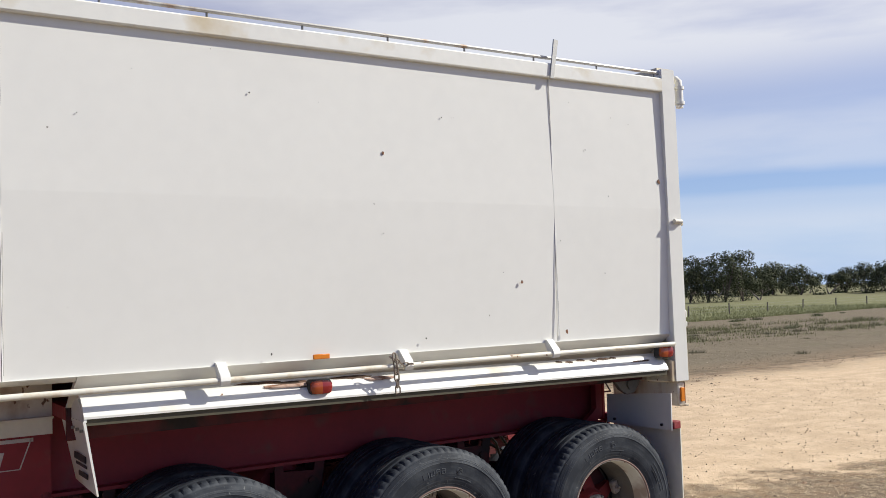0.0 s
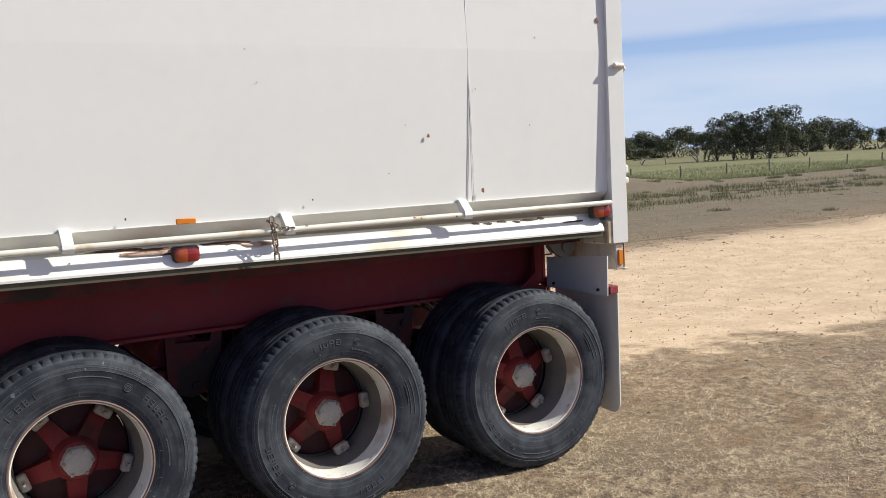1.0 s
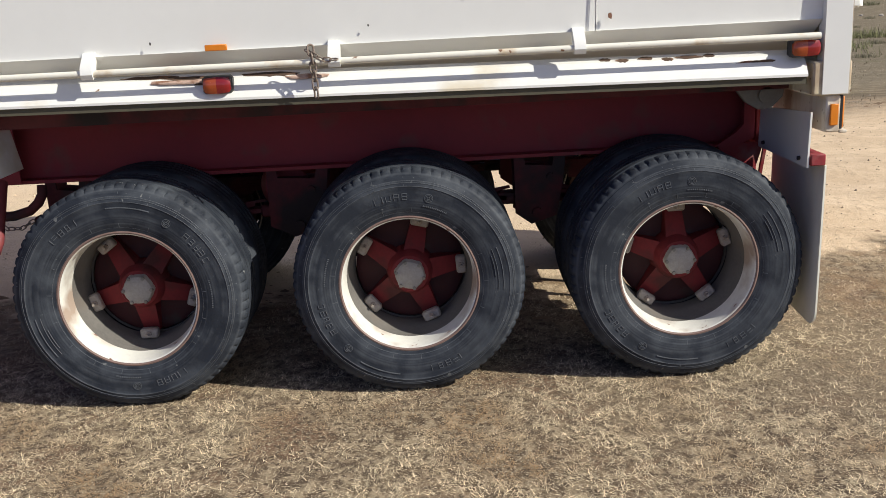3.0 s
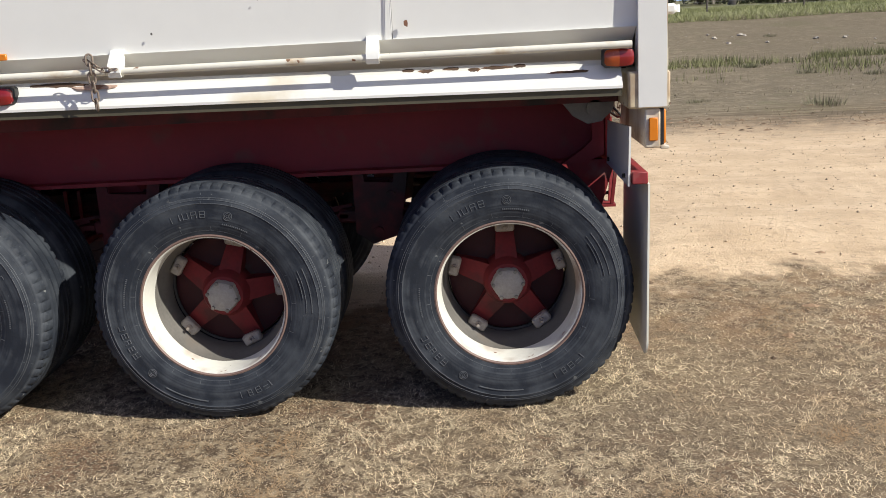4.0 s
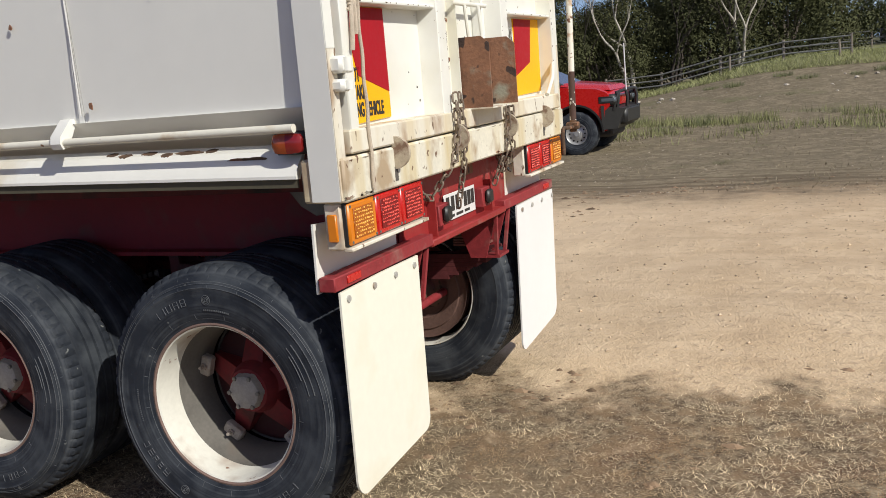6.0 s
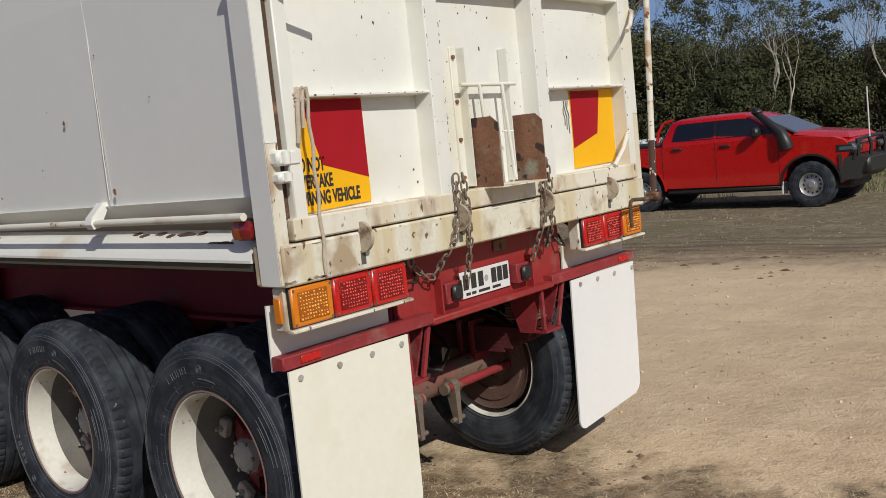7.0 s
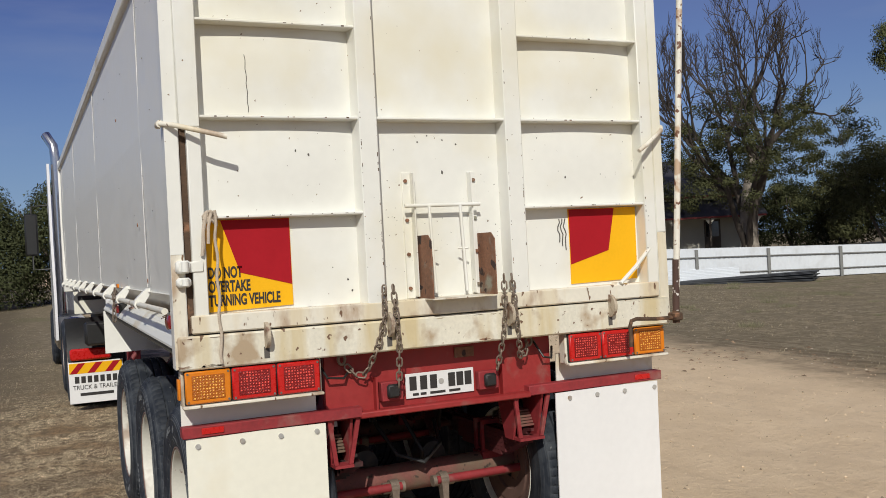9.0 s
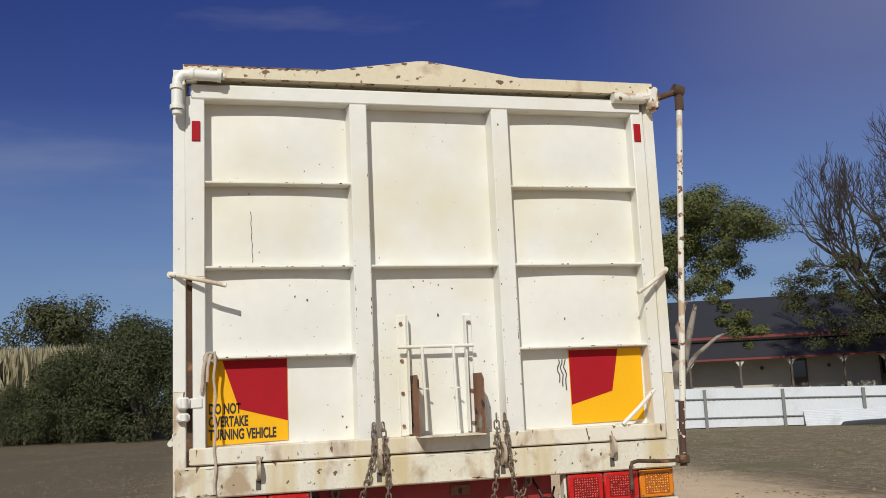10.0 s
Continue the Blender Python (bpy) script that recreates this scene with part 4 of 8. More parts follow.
def chain(points, me, pitch, parent, name="chain"):
    """A chain of links hung along a polyline."""
    c = empty(name, "", "")
    c.parent = parent
    pts = [Vector(p) for p in points]
    run, k = 0.0, 0
    for a, d in zip(pts, pts[1:]):
        ln = (d - a).length
        way = (d - a) / ln
        while run < ln:
            z = way.to_track_quat("Z", "Y").to_matrix().to_4x4()
            child("chain_link", me, c, Matrix.Translation(a + way * run) @ z @ pose(0, 0, 0, 0, 0, 90 * (k % 2) + 20))
            run += pitch
            k += 1
        run -= ln
    return c


for way in (
        ((-4.453, -0.66, 0.945), (-4.46, -0.70, 0.80), (-4.50, -0.80, 0.66)),
        ((-4.403, -0.66, 0.950), (-4.38, -0.72, 0.80), (-4.31, -0.82, 0.68), (-4.24, -0.98, 0.64)),
        ((-4.415, -0.64, 0.950), (-4.42, -0.66, 0.76), (-4.40, -0.70, 0.62)),
        ((-4.044, -0.66, 0.948), (-4.065, -0.665, 0.90), (-4.089, -0.67, 0.840)),
        ((-4.016, -0.66, 0.947), (-4.010, -0.665, 0.84), (-4.001, -0.668, 0.76), (-4.003, -0.668, 0.725)),
        ((-3.960, -0.66, 0.944), (-3.92, -0.665, 0.875), (-3.87, -0.67, 0.831)),
        ((-4.311, -0.665, 0.784), (-4.243, -0.67, 0.742), (-4.17, -0.67, 0.745), (-4.114, -0.67, 0.780)),
        ((-3.839, -0.665, 0.792), (-3.796, -0.67, 0.751), (-3.724, -0.67, 0.747), (-3.668, -0.67, 0.779)),
        ((-4.207, -1.005, 0.691), (-4.195, -1.01, 0.63), (-4.16, -1.01, 0.585), (-4.12, -1.01, 0.566), (-4.052, -1.01, 0.562), (-3.981, -1.01, 0.586)),
        ((-4.238, -1.005, 0.59), (-4.236, -1.005, 0.49))):
    chain(way, small_link, 0.028, trailer)
chain([(-2.165, -1.305, 1.56), (-2.16, -1.312, 1.49), (-2.155, -1.315, 1.38)], big_link, 0.034, trailer)
chain([(-2.175, -1.30, 1.555), (-2.12, -1.312, 1.52), (-2.06, -1.315, 1.52)], small_link, 0.028, trailer)


# ---- tailgate and rear end of the trailer ----
gate = empty("tailgate", "cream steel tailgate with ribs, chips and rust stains", "")
gate.parent = trailer


BACK = -0.020          # the sheets lie this far behind the frame


def swell(u, w, bulge):
    u, w = min(1.0, max(0.0, u)), min(1.0, max(0.0, w))
    return BACK + bulge * math.sin(math.pi * u) ** 0.8 * (0.35 + 0.65 * math.sin(math.pi * w)) if 0 < u < 1 else BACK


def bay(y0, y1, z0, z1, bulge):
    """One sheet of the gate, pressed slightly outwards."""
    nx, nz = 12, 10
    verts = [(swell(j / nx, k / nz, bulge), y0 + (y1 - y0) * j / nx, z0 + (z1 - z0) * k / nz) for k in range(nz + 1) for j in range(nx + 1)]
    faces = [(k * (nx + 1) + j, k * (nx + 1) + j + 1, (k + 1) * (nx + 1) + j + 1, (k + 1) * (nx + 1) + j) for k in range(nz) for j in range(nx)]
    n = len(verts)
    verts += [(BACK - 0.02, y0, z0), (BACK - 0.02, y1, z0), (BACK - 0.02, y1, z1), (BACK - 0.02, y0, z1)]
    a, c, d, e = 0, nx, (nz + 1) * (nx + 1) - 1, nz * (nx + 1)
    faces += [(n, n + 1, n + 2, n + 3), (a, c, n + 1, n), (c, d, n + 2, n + 1), (d, e, n + 3, n + 2), (e, a, n, n + 3)]
    return part("sheet", Build().put(verts, faces), cream, gate, angle=60)


YS = ((-1.125, -0.415), (-0.328, 0.335), (0.425, 1.135))
BAYS = []
ZS = (1.49, 1.90, 2.33, 2.745, 3.16)
for i, (y0, y1) in enumerate(YS):
    rows = [(ZS[k], ZS[k + 1]) for k in range(4)] if i != 1 else [(1.49, 2.33), (2.33, 3.16)]
    for z0, z1 in rows:
        bay(y0, y1, z0, z1, 0.005 if i == 1 else 0.006 if z0 < 1.5 else 0.022)
        BAYS.append((y0, y1, z0, z1, 0.005 if i == 1 else 0.006 if z0 < 1.5 else 0.022))
    for z in ZS[1:4] if i != 1 else (2.33,):
        b = Build().prism([(BACK - 0.01, z - 0.007), (0.050, z - 0.005), (0.053, z - 0.002), (0.053, z + 0.004), (0.050, z + 0.007), (BACK - 0.01, z + 0.009)], "y", y0 - 0.004, y1 + 0.004)
        part("cross_rib", b, cream, gate)
for y0, y1 in ((-0.415, -0.328), (0.335, 0.425)):
    b = Build().prism([(BACK - 0.01, y0 - 0.012), (0.059, y0), (0.062, y0 + 0.004), (0.062, y1 - 0.004), (0.059, y1), (BACK - 0.01, y1 + 0.006)], "z", 1.44, 3.19)
    part("upright", b, cream, gate, angle=16)
for y0, y1, z0, z1 in ((-1.2145, -1.125, 2.285, 3.17), (-1.184, -1.125, 1.44, 2.285), (1.135, 1.205, 1.44, 3.17)):
    part("upright", Build().box(BACK - 0.01, 0.060, y0, y1, z0, z1, 0.004), cream, gate)
# added dark strip that stands in for the shade in the post gap
part("gate_seal", Build().box(-0.028, 0.030, -1.2135, -1.1850, 1.415, 2.284), rust_dark, gate, "dark rust-brown strip added to darken the gap beside the gate")
part("head_rail", Build().box(BACK - 0.01, 0.068, -1.19, 1.19, 3.155, 3.232, 0.008), cream, gate)
part("foot_rail", Build().box(BACK - 0.01, 0.066, -1.20, 1.20, 1.412, 1.490, 0.006), cream_worn, gate, angle=16)
# ridge beam over the gate, with its low peak
b = Build().prism([(-1.225, 3.262), (1.262, 3.262), (1.262, 3.325), (0.50, 3.325), (0.0, 3.393), (-0.05, 3.393), (-0.50, 3.325), (-1.225, 3.322)], "x", -0.06, 0.085)
beam = part("ridge_beam", b, beam_cream, trailer, angle=16)
rnd = random.Random(19)
for k in range(38):
    y, w = -1.222 + 0.03 * k, 0.0302
    top = (3.322 + 0.003 * (y + 1.225) / 0.725) if y < -0.5 else 3.325 + 0.068 * (y + 0.5) / 0.45
    ring = [(y, top - rnd.uniform(0.003, 0.012)), (y + w * 0.4, top - rnd.uniform(0.004, 0.016)), (y + w, top - 0.005), (y + w, top - 0.0005), (y, top - 0.0005)]
    if -0.52 < y + w and y < -0.48 or y > -0.12 or (y > -0.5 and k % 3):
        continue
    part("rust_patch", Build().prism(ring, "x", 0.080, 0.0865), rust, beam)
b = Build().box(-0.055, -0.02, -1.19, 1.19, 3.228, 3.264)
part("ridge_gap", b, cream, trailer)

# rear bolster under the gate
b = Build().box(-0.10, 0.062, -1.262, 1.262, 1.262, 1.405, 0.008)
part("rear_bolster", b, bolster_paint, trailer, "stained cream rear beam with rust and chipped paint")
for y in (-0.89, -0.322, 0.300, 0.885):
    b = Build()
    pts = [(0.058, 1.325)] + [(0.06 + 0.062 * math.cos(a), 1.385 + 0.058 * math.sin(a)) for a in [math.pi * (-0.5 + k / 10) for k in range(11)]] + [(0.058, 1.445)]
    b.prism(pts, "y", y - 0.008, y + 0.008)
    lock = part("lock_plate", b, lock_paint, trailer)
    part("lock_slot", Build().box(0.060, 0.0635, y - 0.012, y + 0.012, 1.285, 1.335), seam_dark, lock)

# peeled and rusted patches on the bolster
rnd = random.Random(23)
for i in range(30):
    y = rnd.choice((-1.24, -1.22, -1.14)) + rnd.gauss(0, 0.03) if i < 14 else rnd.uniform(-1.2, 1.2)
    z = rnd.choice((1.271, 1.273, 1.276)) if i % 4 else 1.395
    if abs(y) > 1.245:
        continue
    w, h, n = 0.004 + 0.03 * rnd.random() ** 2, rnd.uniform(0.002, 0.009), 13
    ring = [(y + w * rnd.uniform(0.3, 1.2) * math.cos(6.283 * q / n), min(1.396, max(1.271, z + h * rnd.uniform(0.2, 1.5) * math.sin(6.283 * q / n)))) for q in range(n)]
    part("rust_patch", Build().prism(ring, "x", 0.058, 0.0626), rnd.choice((rust_dark, rust, lock_paint)), trailer)
# bare-metal chips with their own edges on the gate
rnd = random.Random(11)
spots = [(-0.70, 2.19, 0.010), (-0.64, 2.17, 0.011), (0.10, 2.22, 0.009), (-0.10, 2.23, 0.008), (-0.05, 2.26, 0.008), (0.03, 2.24, 0.008), (0.70, 2.05, 0.010), (0.55, 2.25, 0.006), (0.92, 2.50, 0.008), (0.88, 2.46, 0.005),
         (-0.48, 1.60, 0.010), (-0.55, 1.66, 0.006), (0.45, 1.72, 0.006), (-0.46, 1.55, 0.012), (0.02, 2.085, 0.014)]
for _ in range(90):
    y, z = rnd.choice([(-0.25, 1.75), (0.27, 1.75), (0.0, 1.7), (-0.35, 1.9), (1.05, 2.1), (-0.6, 2.2), (0.6, 2.2), (0.3, 1.62), (-0.22, 2.0)])
    spots.append((y + rnd.gauss(0, 0.06), z + rnd.gauss(0, 0.13), rnd.uniform(0.0018, 0.0042)))
for y, z, r in spots:
    n, r = 6, r * 0.55
    ring = [(y + r * rnd.uniform(0.5, 1.2) * math.cos(2 * math.pi * k / n), z + r * rnd.uniform(0.6, 1.5) * math.sin(2 * math.pi * k / n)) for k in range(n)]
    upright = -0.415 < y < -0.328 or 0.335 < y < 0.425 or y > 1.135
    edge = min(abs(y + 0.415), abs(y + 0.328), abs(y - 0.335), abs(y - 0.425), abs(y - 1.135))
    if edge < r + 0.004 or any(abs(z - q) < r + 0.014 for q in ZS) or z < 1.51 or z > 3.1:
        continue
    x, thick = 0.0615, 0.0018
    if not upright:
        for q in BAYS:
            if q[0] < y < q[1] and q[2] < z < q[3]:
                x, thick = swell((y - q[0]) / (q[1] - q[0]), (z - q[2]) / (q[3] - q[2]), q[4]) - 0.004, 0.0055
    part("paint_chip", Build().prism(ring, "x", x, x + thick), seam_dark, gate)
# flaked edges along the ribs and uprights
for _ in range(120):
    if rnd.random() < 0.35:
        z, i = rnd.choice(ZS[1:4]), rnd.choice((0, 2))
        y, w, h = rnd.uniform(YS[i][0] + 0.02, YS[i][1] - 0.04), 0.002 + 0.012 * rnd.random() ** 2, rnd.uniform(0.0008, 0.003)
        part("paint_chip", Build().box(0.048, 0.0536, y, y + w, z + 0.002 - h, z + 0.002 + h), rust_dark, gate)
    else:
        y = rnd.choice((-0.3335, -0.409, 0.342, 0.418, 1.143))
        z, w, h = rnd.triangular(1.5, 3.1, 1.7), rnd.uniform(0.0006, 0.0022), 0.0015 + 0.008 * rnd.random() ** 2
        part("paint_chip", Build().box(0.055, 0.0626, y - w, y + w, z - h, z + h), rust_dark, gate)
# the long crack in one sheet
b = Build().tube([(swell((-0.90 + 1.125) / 0.71, (0.03 + 0.021 * k) / 0.415, 0.022) + 0.0005, -0.90 + 0.002 * math.sin(k * 1.9) - 0.0006 * k, 2.36 + 0.021 * k) for k in range(13)], 0.0016, 5)
part("weld_crack", b, seam_dark, gate)
for y in (0.655, 0.672, 0.69):
    b = Build().tube([(swell((y - 0.425) / 0.71, (1.84 - 0.02 * k - 1.49) / 0.41, 0.006) + 0.0005, y + 0.009 * math.sin(k * 1.5 + y * 30) * (0.5 + 0.5 * math.sin(k * 0.7)), 1.84 - 0.02 * k) for k in range(int(5 + 70 * (y - 0.62)))], 0.0034, 5)
    part("scratch", b, seam_dark, gate)

# warning panels, glued flat to the sheets
X = BACK + 0.0075
left_film = part("warning_film", Build().prism([(-1.118, 1.495), (-0.742, 1.505), (-0.742, 1.892), (-1.09, 1.892), (-1.118, 1.86)], "x", BACK, X + 0.002), yellow_film, gate, "yellow reflective warning panel with black lettering")
part("red_field", Build().prism([(-1.048, 1.890), (-0.744, 1.890), (-0.744, 1.597), (-0.972, 1.660)], "x", BACK, X + 0.004), red_film, left_film)
right_film = part("warning_film", Build().prism([(0.712, 1.505), (1.118, 1.512), (1.125, 1.889), (0.712, 1.887)], "x", BACK, X + 0.002), yellow_film, gate, "yellow reflective warning panel")
part("red_field", Build().prism([(0.714, 1.605), (0.945, 1.668), (0.990, 1.885), (0.714, 1.885)], "x", BACK, X + 0.004), red_film, right_film)
for words, z in (("DO NOT", 1.642), ("OVERTAKE", 1.582), ("TURNING VEHICLE", 1.522)):
    lettering("warning_lettering", words, 0.066, pose(X + 0.0032, -1.112, z) @ FACE_REAR, black_ink, left_film, 0.555, 0.0022)

# the folded holder in the middle bay
holder = empty("shovel_holder", "", "")
holder.parent = trailer
for y0, y1, lip in ((-0.192, -0.150, -0.150), (0.150, 0.192, 0.150)):
    b = Build().box(BACK - 0.002, BACK + 0.012, y0, y1, 1.492, 2.085, 0.002)
    b.box(BACK + 0.012, 0.035, lip - 0.003, lip + 0.003, 1.50, 2.08)
    part("upright_angle", b, cream, holder)
for z in (2.045, 1.86, 1.70, 1.54):
    for y in (-0.178, 0.178):
        part("bolt_head", Build().rod((BACK + 0.011, y, z), (BACK + 0.022, y, z), 0.009, 6), rust, holder)
part("cross_rod", Build().rod((0.042, -0.205, 1.925), (0.042, 0.185, 1.925), 0.009, 10), cream, holder)
for y in (-0.085, 0.076):
    b = Build().rod((0.050, y, 1.92), (0.075, y + 0.004, 1.515), 0.008, 8)
    b.rod((0.046, y - 0.02, 1.72), (0.075, y + 0.02, 1.715), 0.005, 6)
    part("drop_rod", b, cream, holder)
for y in (-0.135, 0.190):
    b = Build().prism([(BACK + 0.002, 1.492), (0.165, 1.492), (0.165, 1.755), (0.130, 1.785), (BACK + 0.002, 1.785)], "y", y - 0.003, y + 0.003)
    part("side_plate", b, rust, holder, "rusty steel plate with a clipped corner")
part("shelf", Build().box(BACK, 0.165, -0.138, 0.193, 1.486, 1.492), cream_worn, holder)

# tail lamps
lamp_rnd = random.Random(71)


def tail_lamp(y0, order, side):
    """A cream box with three square lamps; order runs from y0 upwards."""
    lamp = empty("tail_lamp", "", "")
    lamp.parent = trailer
    w = 0.197
    y1 = y0 + 3 * w + 0.02
    b = Build().box(-0.035, 0.026, y0, y1, 1.105, 1.260, 0.006)
    b.box(0.026, 0.060, y0, y1, 1.100, 1.113, 0.003)
    part("box", b, cream_worn, lamp)
    for k, kind in enumerate(order):
        a = y0 + 0.010 + w * k
        lens = part("lens", Build().box(0.026, 0.050, a + 0.003, a + w - 0.003, 1.118, 1.256, 0.006), amber if kind == "a" else red_lens, lamp)
        part("gasket", Build().box(0.0255, 0.0415, a + 0.0005, a + w - 0.0005, 1.1155, 1.2585, 0.002), black_plastic, lamp)
        part("insert", Build().box(0.050, 0.0535, a + 0.030, a + w - 0.030, 1.136, 1.238, 0.0015), amber_led if kind == "a" else red_led, lens)
        b = Build()
        for i in range(10):
            for j in range(8):
                if lamp_rnd.random() < 0.10:
                    continue
                cy, cz = a + 0.040 + (i + lamp_rnd.uniform(-0.12, 0.12)) * (w - 0.080) / 9, 1.144 + (j + lamp_rnd.uniform(-0.12, 0.12)) * 0.0123
                q = lamp_rnd.uniform(0.45, 0.95)
                b.lathe([(0.0, 0.0030), (0.0034 * q, 0.0022), (0.0050 * q, 0.0)], 6)
                for q in range(len(b.v) - 18, len(b.v)):
                    vx, vy, vz = b.v[q]
                    b.v[q] = (0.0534 + vy, cy + vx, cz + vz)
        part("reflector_grid", b, led_amber_dot if kind == "a" else led_dot, lens)
        for dy in (0.014, w - 0.014):
            for z in (1.128, 1.246):
                part("screw", Build().rod((0.049, a + dy, z), (0.0525, a + dy, z), 0.005, 8), bolt_steel, lens)
    return lamp


tail_lamp(-1.252, "arr", -1)
tail_lamp(0.630, "rra", 1)
part("end_marker", Build().box(-0.020, 0.014, -1.264, -1.252, 1.135, 1.225, 0.003), amber, trailer)

# guard ends, red bars and mud flaps
for s in (-1, 1):
    ya, yb = (s * 1.242, s * 0.64)
    b = Build().hexa([(-0.100, ya, 0.955), (-0.092, ya, 0.955), (-0.092, yb, 0.955), (-0.100, yb, 0.955), (-0.094, ya, 1.192), (-0.086, ya, 1.192), (-0.086, yb, 1.150), (-0.094, yb, 1.150)])
    guard = part("guard_end", b, fender_white, trailer)
    for y in (1.16, 0.72):
        part("bolt_head", Build().rod((-0.095, s * y, 0.985), (-0.110, s * y, 0.985), 0.010, 6), black_plastic, guard)
    bar = part("flap_bar", Build().box(-0.085, -0.022, min(s * 1.250, s * 0.44), max(s * 1.250, s * 0.44), 0.963, 1.012, 0.004), red_dusty, trailer)
    part("reflector", Build().box(-0.022, -0.016, min(s * 1.17, s * 1.075), max(s * 1.17, s * 1.075), 0.976, 1.003, 0.002), red_lens, bar)
    pts = []
    y_in, y_out, z_lo = (0.622, 1.238, 0.205) if s < 0 else (0.584, 1.212, 0.215)
    for k in range(7):
        a = math.pi / 2 * k / 6
        pts.append((s * (y_out - 0.07 + 0.07 * math.cos(a)), z_lo + 0.09 - 0.07 * math.sin(a)))
    for k in range(7):
        a = math.pi / 2 * k / 6
        pts.append((s * (y_in + 0.05 - 0.05 * math.sin(a)), z_lo + (0.05 if s < 0 else -0.02) + 0.0 + 0.05 - 0.05 * math.cos(a)))
    pts += [(s * y_in, 0.960), (s * (y_in + 0.3), 0.963), (s * y_out, 0.960)]
    me = Build()
    me.prism(pts, "x", -0.004, 0.004)
    fl = part("mud_flap", me, flap_cream if s < 0 else flap_white, trailer, "cream rubber mud flap" if s < 0 else "white rubber mud flap")
    fl.matrix_local = pose(-0.016, 0, 0.968, 0, 0.6 if s < 0 else 1.2, 0) @ pose(0, 0, -0.968)
    for y in (1.19, 1.00, 0.83, 0.665):
        part("flap_bolt", Build().rod((0.0, s * y, 0.930), (0.011, s * y, 0.930), 0.0115, 12), galv, fl)

# rear cross member with the number plate
b = Build()
b.box(-0.10, -0.075, -0.60, 0.60, 0.975, 1.262, 0.004)
b.box(-0.10, -0.02, -0.45, 0.45, 0.955, 0.985, 0.006)
b.box(-0.075, -0.035, -0.365, -0.355, 0.985, 1.135)
b.box(-0.075, -0.035, 0.30, 0.31, 0.985, 1.135)
cross = part("rear_cross_member", b, red_steel, trailer)
for y in (-0.285, 0.222):
    b = Build().box(-0.075, -0.03, y - 0.055, y + 0.055, 1.02, 1.11, 0.004)
    lamp = part("lamp_bracket", b, red_dusty, cross)
    part("plate_lamp", Build().box(-0.03, -0.004, y - 0.032, y + 0.032, 1.035, 1.10, 0.01), black_plastic, lamp)
plate = part("number_plate", Build().box(-0.068, -0.064, -0.205, 0.155, 1.015, 1.132, 0.001), plate_white, trailer, "white number plate with black characters")
for k, y in enumerate((-0.185, -0.130, -0.078, 0.018, 0.062, 0.106)):
    part("character_bar", Build().box(-0.064, -0.0622, y, y + 0.036, 1.052, 1.118), black_ink, plate)
part("plate_emblem", Build().rod((-0.064, -0.020, 1.082), (-0.0622, -0.020, 1.082), 0.014, 14), galv, plate)
for y, w in ((-0.17, 0.03), (-0.13, 0.03), (-0.08, 0.08), (0.02, 0.06)):
    part("character_bar", Build().box(-0.064, -0.0625, y, y + w, 1.026, 1.038), black_ink, plate)
part("rusty_tab", Build().box(-0.074, -0.066, 0.06, 0.165, 1.185, 1.235, 0.003), rust, cross)
for s, y0, y1 in ((-1, -0.575, -0.485), (1, 0.39, 0.53)):
    b = Build()
    for y in (y0, y1):
        b.prism([(-0.28, 0.965), (-0.05, 0.965), (-0.12, 0.735), (-0.20, 0.735)], "y", y - 0.006, y + 0.006)
    b.hexa([(-0.13, y0, 0.735), (-0.05, y0, 0.735), (-0.05, y1, 0.735), (-0.13, y1, 0.735), (-0.13, y0, 0.748), (-0.05, y0, 0.748), (-0.05, y1, 0.748), (-0.13, y1, 0.748)])
    b.hexa([(-0.075, y0, 0.75), (-0.06, y0, 0.75), (-0.06, y0 + 0.02, 0.75), (-0.075, y0 + 0.02, 0.75), (-0.055, y0 - 0.03, 0.965), (-0.04, y0 - 0.03, 0.965), (-0.04, y0 - 0.01, 0.965), (-0.055, y0 - 0.01, 0.965)])
    b.hexa([(-0.075, y1 - 0.02, 0.75), (-0.06, y1 - 0.02, 0.75), (-0.06, y1, 0.75), (-0.075, y1, 0.75), (-0.055, y1 + 0.02, 0.965), (-0.04, y1 + 0.02, 0.965), (-0.04, y1 + 0.04, 0.965), (-0.055, y1 + 0.04, 0.965)])
    hanger = part("rear_hanger", b, red_dusty, trailer)
    for k in range(6):
        part("spring_end", Build().box(-0.30, -0.125 - 0.010 * k, y0 + 0.014, y1 - 0.014, 0.792 + 0.0135 * k, 0.803 + 0.0135 * k, 0.002), axle_dirt, hanger)
# pivot housings behind the bolster
for s in (-1, 1):
    b = Build().prism([(-0.42, 1.345), (-0.10, 1.345), (-0.12, 1.235), (-0.165, 1.190), (-0.225, 1.180), (-0.285, 1.215), (-0.34, 1.285)], "y", s * 0.955, s * 0.985)
    b.rod((-0.195, s * 0.93, 1.245), (-0.195, s * 1.0, 1.245), 0.036, 16)
    part("tipping_pivot", b, pivot_grey, trailer)
    part("chassis_upright", Build().prism([(-0.16, 1.34), (-0.106, 1.34), (-0.106, 0.99), (-0.20, 0.955), (-0.30, 0.955), (-0.20, 1.02), (-0.16, 1.06)], "y", s * 0.562, s * 0.60), maroon, trailer)

